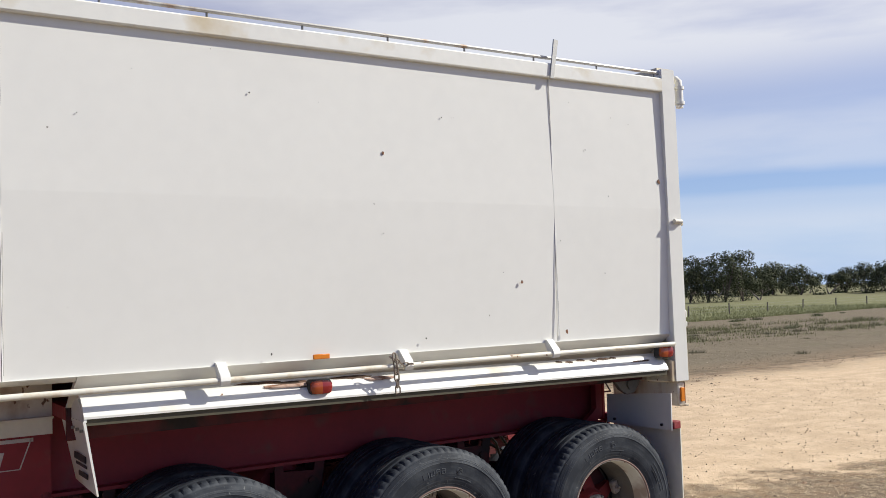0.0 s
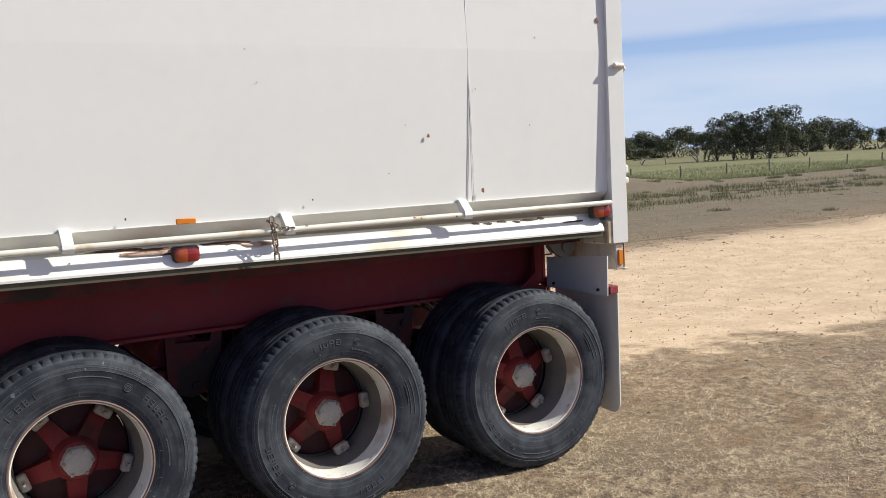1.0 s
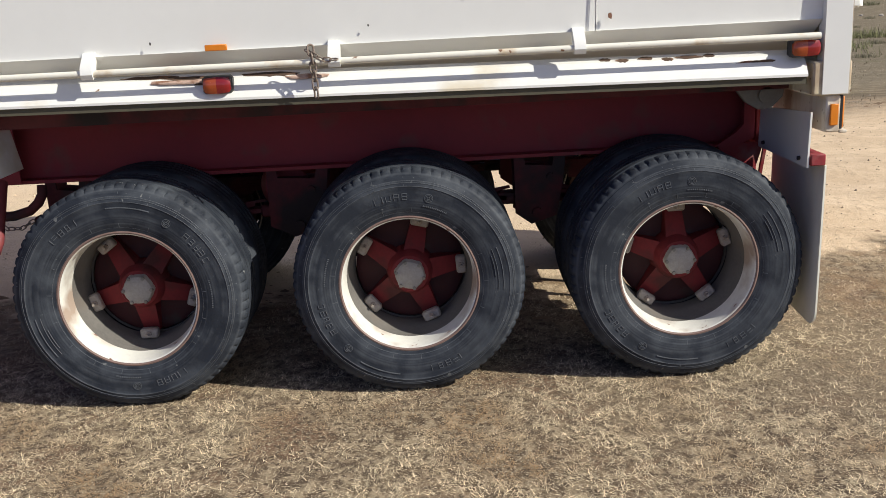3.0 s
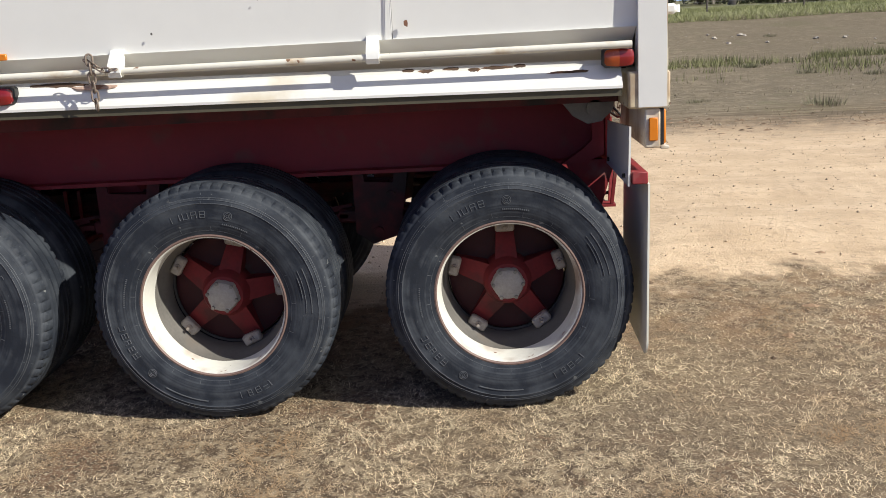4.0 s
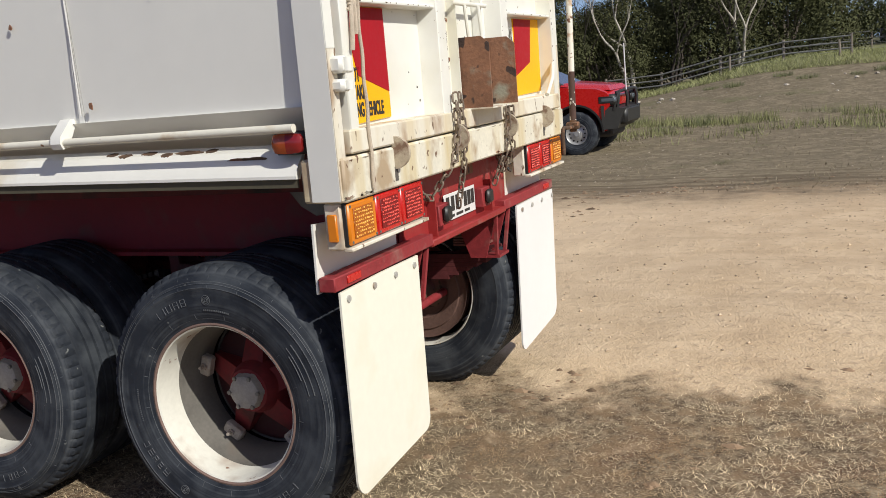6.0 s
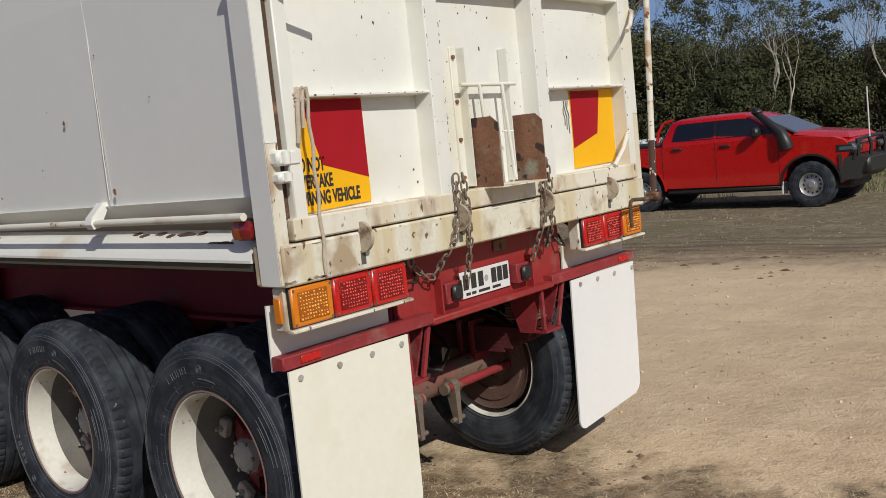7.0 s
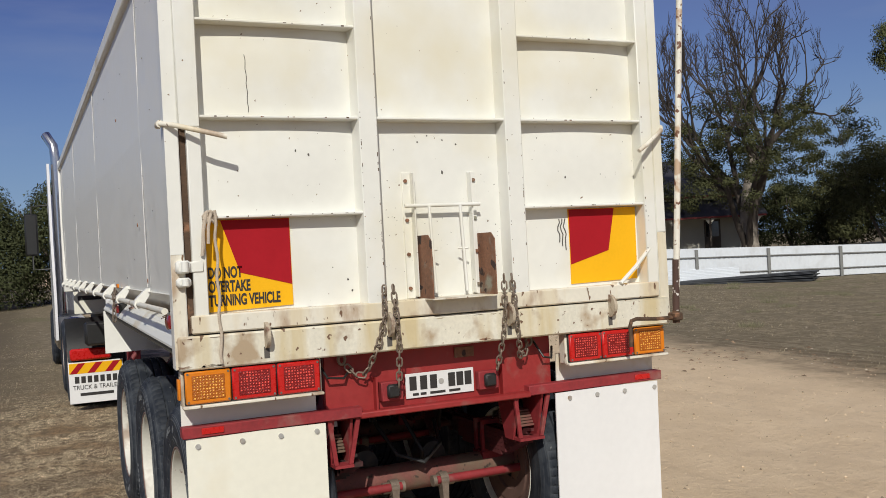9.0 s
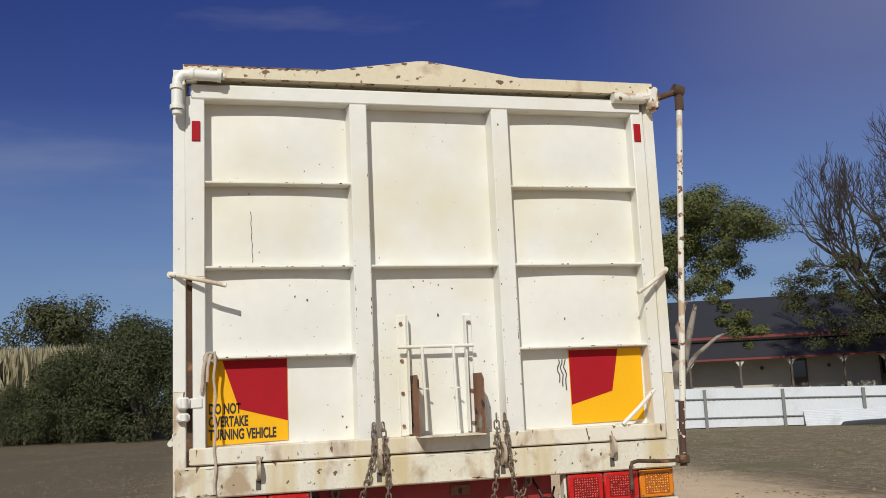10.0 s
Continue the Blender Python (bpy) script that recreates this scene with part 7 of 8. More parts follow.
for x, y, s, t in ((-10.2, 44.2, 0.85, 200), (-6.8, 47.0, 0.95, 40)):
    plant(bare_a, x, y, "thin nearly bare tree with grey branches", "tree", "bare trees in the scrub", t, s * 1.1, "bare_tree")
# the distant tree line
leaf_far = mat("hazy_olive_leaves", (0.082, 0.090, 0.048), 0.8, spec=0.12, vary=0.3, scale=0.6, island=0.2)
far_a = tree_meshes(41, 7.0, fork=0.24, spread_=0.55, depth=3, clump=1.5, count=90, size=0.42, trunk=0.2, stems=2, leaf=leaf_far)
far_b = tree_meshes(42, 6.0, fork=0.24, spread_=0.6, depth=3, clump=1.6, count=90, size=0.42, trunk=0.2, stems=1, leaf=leaf_far)
far_c = tree_meshes(43, 8.5, fork=0.28, spread_=0.4, depth=4, clump=1.2, count=34, size=0.4, trunk=0.2, stems=2, leaf=leaf_far)
far_m = shrub_meshes(45, 7.4, 6.0, leaf_far, 17, 170, 0.34)
far_s = shrub_meshes(44, 6.0, 8.0, leaf_far, 16, 110, 0.5)
rnd = random.Random(17)
for az, d, me_, s in ((50.6, 112, far_b, 0.95), (46.4, 118, far_b, 0.95), (44.6, 122, far_c, 0.85), (43.5, 126, far_m, 1.1), (42.6, 130, far_m, 1.25), (41.6, 128, far_m, 1.2), (40.6, 126, far_m, 1.3), (39.6, 130, far_m, 1.35), (38.7, 135, far_a, 1.0), (47.8, 128, far_a, 0.7)):
    plant(me_, -4 + d * math.cos(radians(az)), -5.4 + d * math.sin(radians(az)), "gum tree standing in the far paddock", "tree", "gums in the far paddock", rnd.uniform(0, 360), s * 0.72)
for k in range(190):
    az = 8 + 84 * k / 189 + rnd.uniform(-0.4, 0.4)
    d = rnd.uniform(175, 215)
    plant(rnd.choice((far_a, far_b, far_s, far_s)), -4 + d * math.cos(radians(az)), -5.4 + d * math.sin(radians(az)), "dark tree in the distant tree line", "tree", "distant tree line", rnd.uniform(0, 360), rnd.uniform(0.7, 1.12), "distant_tree")

# hedge and reeds behind the truck
for x, y, me_, s, t in ((-45.0, -3.8, hedge_a, 1.0, 0), (-45.5, -7.3, hedge_a, 0.78, 90), (-44.5, 0.5, hedge_a, 1.0, 160), (-46.0, 4.5, hedge_a, 0.95, 230), (-47.0, -10.4, hedge_a, 0.50, 300), (-47, 9, hedge_a, 0.9, 40), (-52, -6, hedge_a, 1.0, 120)):
    plant(me_, x, y, "dense dark-green hedge bush reaching the ground", "bush", "hedge behind the truck", t, s, "hedge_bush")
plant(gum_d, -66.0, -9.0, "tree with a rounded crown behind the hedge", "tree", turn=70, size=1.45)
plant(bare_a, -62.0, -6.0, "thin bare tree behind the hedge", "tree", "bare trees in the scrub", 20, 0.85, "bare_tree")
verts, faces = [], []
for _ in range(9000):
    x, y = -49.5 + rnd.gauss(0, 0.8), rnd.uniform(-15.0, -6.5)
    h, q = rnd.uniform(2.8, 5.2), rnd.uniform(0, 6.283)
    w, lean = 0.03, rnd.uniform(0, 0.9)
    k, z = len(verts), 0.0
    verts += [(x - w * math.sin(q), y + w * math.cos(q), z), (x + w * math.sin(q), y - w * math.cos(q), z), (x + lean * 0.4 * math.cos(q) + w, y + lean * 0.4 * math.sin(q), z + h * 0.75), (x + lean * math.cos(q), y + lean * math.sin(q), z + h)]
    faces += [(k, k + 1, k + 2), (k, k + 2, k + 3)]
tagged(new("reeds", scatter_mesh("reeds", reed_mat, verts, faces)), "tall dry straw-coloured reeds behind the hedge", "reeds", kind="stuff")


# ---- the red utility beyond the track ----
car_red = mat("red_car_paint", (0.52, 0.008, 0.007), 0.30, vary=0.05, scale=3, coat=0.5, spec=0.3)
car_glass = mat("dark_tinted_glass", (0.012, 0.014, 0.016), 0.06, vary=0.1, spec=0.8)
screen_glass = mat("windscreen_glass", (0.10, 0.12, 0.14), 0.05, vary=0.05, spec=1.0)
steel_rim = mat("grey_steel_wheel", (0.42, 0.42, 0.42), 0.4, metal=0.5, vary=0.1)
gap_black = mat("shut_line_black", (0.008, 0.006, 0.006), 0.8)

ute = empty("utility_vehicle", "red dual-cab utility with black bull bar and snorkel", "utility", (-4.70, 13.975, -0.03))


def arch(cx, cz, r, n=10):
    return [(cx + r * math.cos(a), cz + r * math.sin(a)) for a in [math.pi * (1 - k / n) for k in range(n + 1)]]


def lower_side(half, z_cut):
    """Side outline of the body under the window line, with both wheel arches; front to +x."""
    pts = [(-2.66, 0.62), (-2.69, 0.85), (-2.66, 1.15), (-2.64, z_cut)]
    pts += [(-1.1, z_cut), (0.6, z_cut + 0.015), (1.30, z_cut + 0.02), (2.02, z_cut - 0.05), (2.24, z_cut - 0.12), (2.33, z_cut - 0.22), (2.30, 0.88), (2.16, 0.80), (2.12, 0.52)]
    pts += list(reversed([(p[0], p[1]) for p in arch(1.61, 0.42, 0.50)]))
    pts += [(1.10, 0.44), (-1.08, 0.46)]
    pts += list(reversed(arch(-1.61, 0.42, 0.50)))
    pts += [(-2.12, 0.55)]
    return pts


def slab(outline, y0, y1, tuck, material, name, parent, label=""):
    """The outline drawn across the car, with its lower edge tucked in a little."""
    n, rows, verts = len(outline), 7, []
    for k in range(rows):
        y = y0 + (y1 - y0) * k / (rows - 1)
        side = abs(2 * k / (rows - 1) - 1) ** 4
        for x, z in outline:
            verts.append((x - 0.05 * side * (1 if x > 2.2 else 0), y, z - 0.02 * side * (1 if z > 1.0 else 0)))
    faces = [tuple(range(n))[::-1], tuple((rows - 1) * n + i for i in range(n))]
    for k in range(rows - 1):
        faces += [(k * n + i, k * n + (i + 1) % n, (k + 1) * n + (i + 1) % n, (k + 1) * n + i) for i in range(n)]
    return part(name, Build().put(verts, faces), material, parent, label, 32)


HALF = 0.91
body = slab(lower_side(HALF, 1.27), -HALF, HALF, 0.02, car_red, "body", ute)
part("tub_cover", Build().box(-2.60, -1.15, -0.84, 0.84, 1.25, 1.315, 0.012), black_plastic, ute, "black soft tonneau cover")
for s in (-1, 1):
    b = Build().tube([(-1.28, s * 0.80, 1.28), (-1.24, s * 0.78, 1.54), (-1.16, s * 0.72, 1.69), (-0.98, s * 0.66, 1.745)], 0.028, 8)
    part("sports_bar", b, car_red, ute)


def greenhouse(zlo, ztop, material, name, parent):
    """Cab shell: rings from the waist to the roof, rounded over at the top."""
    rings = [(zlo, -1.17, 1.30, 0.895, 0.87), (zlo + 0.10, -1.155, 1.17, 0.885, 0.86), (1.64, -1.02, 0.66, 0.775, 0.745), (1.70, -0.97, 0.52, 0.735, 0.71), (1.74, -0.86, 0.36, 0.62, 0.60), (ztop, -0.55, 0.10, 0.35, 0.35)]
    v, f = [], []
    for z, x0, x1, y0, y1 in rings:
        v += [(x0, -y0 + 0.05, z), (x0 + 0.05, -y0, z), (0.5 * (x0 + x1), -max(y0, y1), z), (x1 - 0.10, -y1, z), (x1, -y1 + 0.12, z), (x1 + 0.05, 0, z), (x1, y1 - 0.12, z), (x1 - 0.10, y1, z), (0.5 * (x0 + x1), max(y0, y1), z), (x0 + 0.05, y0, z), (x0, y0 - 0.05, z), (x0 - 0.01, 0, z)]
    n = 12
    for k in range(len(rings) - 1):
        f += [(k * n + i, k * n + (i + 1) % n, (k + 1) * n + (i + 1) % n, (k + 1) * n + i) for i in range(n)]
    f += [tuple(range(n))[::-1], tuple((len(rings) - 1) * n + i for i in range(n))]
    return part(name, Build().put(v, f), material, parent, angle=40)


cab = greenhouse(1.25, 1.765, car_red, "cab", ute)


def side_pane(pts, s, material=None, name="side_window", out=0.005):
    """A window laid on the leaning cab side."""
    def y(x, z):
        lean = 0.893 - 0.12 * max(0.0, z - 1.35) / 0.35 - 0.008 * (1.35 - z > 0)
        return s * (lean - 0.022 * max(0.0, (x - 0.2) / 0.9))
    n = len(pts)
    b = Build().put([(x, y(x, z) + s * out, z) for x, z in pts] + [(x, y(x, z) - s * 0.03, z) for x, z in pts], [tuple(range(n)), tuple(range(2 * n - 1, n - 1, -1))] + [(i, (i + 1) % n, n + (i + 1) % n, n + i) for i in range(n)])
    return part(name, b, material or car_glass, cab)


for s in (-1, 1):
    side_pane([(-0.92, 1.36), (-0.90, 1.335), (-0.10, 1.33), (-0.10, 1.655), (-0.80, 1.645), (-0.84, 1.62)], s)
    side_pane([(-0.05, 1.33), (0.98, 1.335), (0.98, 1.36), (0.54, 1.62), (0.44, 1.65), (-0.05, 1.655)], s)
    side_pane([(-0.10, 1.33), (-0.05, 1.33), (-0.05, 1.655), (-0.10, 1.655)], s, gap_black, "window_pillar", 0.003)
b = Build().hexa([(1.385, -0.74, 1.31), (1.385, 0.74, 1.31), (1.36, 0.74, 1.29), (1.36, -0.74, 1.29), (0.74, -0.64, 1.64), (0.74, 0.64, 1.64), (0.70, 0.64, 1.62), (0.70, -0.64, 1.62)])
part("windscreen", b, screen_glass, cab)
b = Build().hexa([(-1.185, -0.70, 1.36), (-1.185, 0.70, 1.36), (-1.15, 0.70, 1.36), (-1.15, -0.70, 1.36), (-1.06, -0.60, 1.61), (-1.06, 0.60, 1.61), (-1.03, 0.60, 1.61), (-1.03, -0.60, 1.61)])
part("rear_window", b, car_glass, cab)
b = Build().hexa([(1.32, -0.82, 1.285), (2.24, -0.76, 1.16), (2.24, 0.76, 1.16), (1.32, 0.82, 1.285), (1.34, -0.66, 1.335), (2.16, -0.60, 1.245), (2.16, 0.60, 1.245), (1.34, 0.66, 1.345)])
part("bonnet", b, car_red, ute)
for s in (-1, 1):
    y0, y1 = min(s * 0.9105, s * 0.905), max(s * 0.9125, s * 0.905)
    for x in (-1.14, -0.08, 1.08):
        part("shut_line", Build().box(x - 0.006, x + 0.006, y0, y1, 0.56, 1.26), gap_black, body)
    for x in (-0.92, 0.02):
        part("door_handle", Build().box(x, x + 0.20, min(s * 0.90, s * 0.945), max(s * 0.90, s * 0.945), 1.165, 1.205, 0.012), black_plastic, body)
    for cx in (-1.61, 1.61):
        b = Build()
        ring = arch(cx, 0.42, 0.525, 16)
        inner = arch(cx, 0.42, 0.49, 16)
        n = len(ring)
        vs = [(x, s * 0.905, z) for x, z in inner] + [(x, s * 0.93, z) for x, z in inner] + [(x, s * 0.93, z) for x, z in ring] + [(x, s * 0.905, z) for x, z in ring]
        fs = [(r * n + i, r * n + i + 1, ((r + 1) % 4) * n + i + 1, ((r + 1) % 4) * n + i) for r in range(4) for i in range(n - 1)]
        part("wheel_arch_lip", b.put(vs, fs), black_plastic if cx > 0 else car_red, body)
        part("arch_liner", Build().box(cx - 0.44, cx + 0.44, min(s * 0.55, s * 0.56), max(s * 0.55, s * 0.56), 0.40, 0.90), gap_black, body)
    part("side_step", Build().box(-1.05, 1.08, min(s * 0.80, s * 0.93), max(s * 0.80, s * 0.93), 0.36, 0.42, 0.015), black_plastic, ute)
    mirror = part("door_mirror", Build().box(0.66, 0.80, min(s * 0.90, s * 1.09), max(s * 0.90, s * 1.09), 1.29, 1.47, 0.04), black_plastic, ute)
    part("tail_light", Build().box(-2.70, -2.55, min(s * 0.78, s * 0.918), max(s * 0.78, s * 0.918), 0.90, 1.22, 0.03), mat("pale_tail_lens", (0.45, 0.09, 0.09), 0.15, coat=0.5), ute)
    part("headlight", Build().box(2.02, 2.36, min(s * 0.50, s * 0.917), max(s * 0.50, s * 0.917), 0.90, 1.09, 0.04), black_plastic, ute)
    part("lamp_glass", Build().box(2.08, 2.37, min(s * 0.54, s * 0.921), max(s * 0.54, s * 0.921), 0.94, 1.05, 0.03), screen_glass, bpy.data.objects["headlight" if s < 0 else "headlight.001"])
    part("mud_flap", Build().box(1.10, 1.12, min(s * 0.66, s * 0.90), max(s * 0.66, s * 0.90), 0.27, 0.50), plate_white, ute)
    part("mud_flap", Build().box(-2.14, -2.12, min(s * 0.66, s * 0.90), max(s * 0.66, s * 0.90), 0.27, 0.52), plate_white, ute)
part("rear_bumper", Build().box(-2.78, -2.56, -0.88, 0.88, 0.50, 0.68, 0.03), black_plastic, ute)
part("underbody", Build().box(-2.4, 2.2, -0.55, 0.55, 0.30, 0.52, 0.05), dark_steel, ute)
b = Build().hexa([(2.10, -0.93, 0.46), (2.34, -0.72, 0.46), (2.34, 0.72, 0.46), (2.10, 0.93, 0.46), (2.10, -0.935, 0.90), (2.48, -0.74, 0.82), (2.48, 0.74, 0.82), (2.10, 0.935, 0.90)])
b.box(2.30, 2.50, -0.60, 0.60, 0.52, 0.84, 0.05)
bull = part("bull_bar", b, black_plastic, ute, "black steel bull bar")
for y in (-0.76, -0.42, 0.42, 0.76):
    part("bar_upright", Build().tube([(2.45 - 0.10 * (abs(y) > 0.5), y, 0.76), (2.48 - 0.10 * (abs(y) > 0.5), y, 1.00), (2.45 - 0.10 * (abs(y) > 0.5), y, 1.14)], 0.03, 8), black_plastic, bull)
part("bar_hoop", Build().tube([(2.30, -0.82, 0.80), (2.36, -0.82, 1.02), (2.40, -0.70, 1.13), (2.47, 0.0, 1.16), (2.40, 0.70, 1.13), (2.36, 0.82, 1.02), (2.30, 0.82, 0.80)], 0.03, 8), black_plastic, bull)
b = Build().tube([(1.24, -0.92, 1.06), (1.22, -0.94, 1.16), (1.16, -0.93, 1.32), (0.80, -0.80, 1.62), (0.70, -0.76, 1.70)], 0.04, 10, radii=[0.12, 0.12, 0.10, 0.06, 0.06])
b.box(0.60, 0.78, -0.85, -0.68, 1.67, 1.80, 0.05)
part("snorkel", b, black_plastic, ute)
part("aerial", Build().rod((2.46, -0.42, 1.10), (2.45, -0.42, 1.98), 0.012, 8), plate_white, ute, "white whip aerial")
car_tyre = Build().lathe([(0.20, -0.11), (0.26, -0.125), (0.33, -0.125), (0.37, -0.11), (0.385, -0.08), (0.385, 0.08), (0.37, 0.11), (0.33, 0.125), (0.26, 0.125), (0.20, 0.11)], 40, closed=True, notch=lambda i, k: 0.01 if i in (3, 4, 5, 6) and k % 2 else 0).mesh("tyre", rubber)
b = Build().lathe([(0.21, -0.10), (0.20, -0.115), (0.185, -0.10), (0.17, -0.05), (0.12, -0.055), (0.09, -0.075), (0.06, -0.075), (0.05, -0.09), (0.0, -0.09)], 32)
car_rim = b.mesh("rim", steel_rim)
hole_me = Build().lathe([(0.0, -0.003), (0.016, -0.003), (0.016, 0.0)], 10).mesh("rim_hole", gap_black)
for cx in (-1.61, 1.61):
    for s in (-1, 1):
        w = empty("wheel", "", "")
        w.parent = ute
        w.matrix_local = pose(cx, s * 0.80, 0.41, 0, 0, 0 if s < 0 else 180)
        child("tyre", car_tyre, w, Matrix.Diagonal((1.06, 1.06, 1.06, 1)))
        child("rim", car_rim, w)
        for k in range(12):
            a = 6.283 * k / 12
            child("rim_hole", hole_me, w, pose(0.145 * math.cos(a), -0.054, 0.145 * math.sin(a)))

# ---- white sheet-iron fence ----
fence_white = mat("white_painted_iron", (0.66, 0.69, 0.72), 0.6, vary=0.05, scale=1.2, stain=(0.52, 0.53, 0.53), stain_scale=1.5, stain_lo=0.55, stain_hi=0.8)
fence_grey = mat("grey_fence_post", (0.20, 0.20, 0.19), 0.8, vary=0.15, scale=5)
FA, FB = Vector((-28.5, 11.5, 0)), Vector((-16.3, 38.0, 0))
fence = empty("sheet_iron_fence", "long low white corrugated-iron fence with grey posts and rails", "fence")
way = (FB - FA).normalized()
side = Vector((way.y, -way.x, 0))
if side.x < 0:
    side = -side
total = (FB - FA).length
BAY = 2.69
bays = int(total / BAY)
def fence_top(d):
    """Height of the fence's upper edge, which sinks along its length."""
    return 1.47 - 0.026 * max(0.0, min(d, 21.0) - 4.3)


for k in range(bays + 1):
    p = FA + way * BAY * k
    q = p + side * 0.05
    base, top = rise(q.x, q.y), fence_top(BAY * k)
    ob = part("post", Build().box(-0.055, 0.055, -0.05, 0.05, -0.1, top - base - 0.05, 0.01), fence_grey, fence)
    ob.matrix_local = Matrix.Translation((q.x, q.y, base)) @ pose(0, 0, 0, 0, 0, math.degrees(math.atan2(way.y, way.x)))
    if k == bays:
        break
    e, top2 = FA + way * BAY * (k + 1), fence_top(BAY * (k + 1))
    base2 = rise(e.x, e.y)
    n, verts, faces = 60, [], []
    for back_off in (0.0, 0.004):
        for i in range(n + 1):
            u = i / n
            c = p.lerp(e, u) + side * (0.009 * math.sin(i * math.pi / 2) - back_off)
            verts += [(c.x, c.y, base + (base2 - base) * u + 0.03), (c.x, c.y, top + (top2 - top) * u)]
    m = 2 * (n + 1)
    for i in range(n):
        faces += [(2 * i, 2 * i + 2, 2 * i + 3, 2 * i + 1), (m + 2 * i + 1, m + 2 * i + 3, m + 2 * i + 2, m + 2 * i), (2 * i + 1, 2 * i + 3, m + 2 * i + 3, m + 2 * i + 1)]
    part("sheet", Build().put(verts, faces), fence_white, fence)
    for f in (0.26, 0.73):
        b = Build().rod(p + side * 0.04 + Vector((0, 0, base + f * (top - base))), e + side * 0.04 + Vector((0, 0, base2 + f * (top2 - base2))), 0.026, 6)
        part("rail", b, fence_grey, fence)
# spare sheets stacked and leaning by the fence
sheet_iron = mat("weathered_iron_sheet", (0.10, 0.105, 0.11), 0.6, metal=0.2, vary=0.15, scale=3)


def iron_sheet(long, wide, near_z, far_z, material):
    """A corrugated sheet whose ribs run lengthwise, lifted at one end."""
    n, verts, faces = 40, [], []
    for i in range(n + 1):
        yy = -wide / 2 + wide * i / n
        zz = 0.012 * math.sin(i * math.pi / 2)
        verts += [(0, yy, zz + near_z), (long, yy, zz + far_z), (0, yy, zz + near_z - 0.006), (long, yy, zz + far_z - 0.006)]
    for i in range(n):
        a = 4 * i
        faces += [(a, a + 1, a + 5, a + 4), (a + 2, a + 6, a + 7, a + 3), (a, a + 4, a + 6, a + 2), (a + 1, a + 3, a + 7, a + 5)]
    return Build().put(verts, faces).mesh("iron_sheet", material)


for k in range(9):
    ob = new("iron_sheet", iron_sheet(4.7 + 0.05 * (k % 3), 0.80, 0.020 + 0.012 * k, 0.030 + 0.042 * k, sheet_iron))
    ob.matrix_world = Matrix.Translation((-23.9 + 0.02 * (k % 2), 20.3 + 0.015 * k, rise(-22, 21.7))) @ pose(0, 0, 0, 0, 0, 36 + 0.6 * (k % 3))
    tagged(ob, "dark corrugated-iron sheet stacked by the fence", "iron sheet", "sheets by the fence")
ob = new("iron_sheet", iron_sheet(3.6, 0.62, 0.0, 0.0, fence_white))
ob.matrix_world = Matrix.Translation(FA + way * 8.7 + side * 0.22 + Vector((0, 0, rise(-24.5, 20) + 0.27))) @ pose(0, 0, 0, 0, 0, math.degrees(math.atan2(way.y, way.x))) @ pose(0, 0, 0, 62, 0, 0)
tagged(ob, "white corrugated-iron sheet leaning on the foot of the fence", "iron sheet", "sheets by the fence")

# ---- house with a veranda ----
house_wall = mat("cream_house_wall", (0.55, 0.52, 0.44), 0.8, vary=0.05, scale=1.5)
roof_iron = mat("dark_roof_iron", (0.034, 0.034, 0.039), 0.55, vary=0.12, scale=2)
trim_red = mat("dark_red_trim", (0.20, 0.03, 0.03), 0.6)
house = empty("house", "low cream house with a dark iron roof and veranda", "house")
house.matrix_world = pose(-41.5, 28.5, 0.72, 0, 0, 63.0)
L0, L1 = -10.5, 8.5
part("wall", Build().box(L0, L1, -1.10, 8.0, -0.9, 3.2), house_wall, house)
b = Build().put([(L0 - 0.4, -1.4, 3.25), (L1 + 0.4, -1.4, 3.25), (L1 + 0.4, 8.3, 3.25), (L0 - 0.4, 8.3, 3.25), (L0 + 3, 3.6, 5.75), (L1 - 3, 3.6, 5.75)], [(0, 1, 5, 4), (1, 2, 5), (2, 3, 4, 5), (3, 0, 4), (3, 2, 1, 0)])
roof = part("roof", b, roof_iron, house)
part("gutter", Build().box(L0 - 0.5, L1 + 0.5, -1.52, -1.38, 3.18, 3.32), trim_red, house)
part("veranda_roof", Build().hexa([(L0 - 0.5, -2.9, 2.05), (L1 + 0.5, -2.9, 2.05), (L1 + 0.5, -1.12, 3.02), (L0 - 0.5, -1.12, 3.02), (L0 - 0.5, -2.9, 2.10), (L1 + 0.5, -2.9, 2.10), (L1 + 0.5, -1.12, 3.08), (L0 - 0.5, -1.12, 3.08)]), roof_iron, house)
part("veranda_beam", Build().box(L0 - 0.4, L1 + 0.4, -2.95, -2.902, 2.00, 2.10), trim_red, house)
part("veranda_floor", Build().box(L0 - 0.4, L1 + 0.4, -2.8, -1.10, -0.9, 0.0), house_wall, house)
for x in (-8.85, -6.3, -3.75, -1.2, 1.35, 3.9, 5.9, 8.4):
    post = part("veranda_post", Build().box(x - 0.05, x + 0.05, -2.86, -2.76, 0.0, 2.05), bark_dark, house)
    for s in (-1, 1):
        b = Build().prism([(x + s * 0.05, 2.03), (x + s * 0.48, 2.03), (x + s * 0.24, 1.93), (x + s * 0.05, 1.66)], "y", -2.83, -2.79)
        part("veranda_bracket", b, house_wall, post)
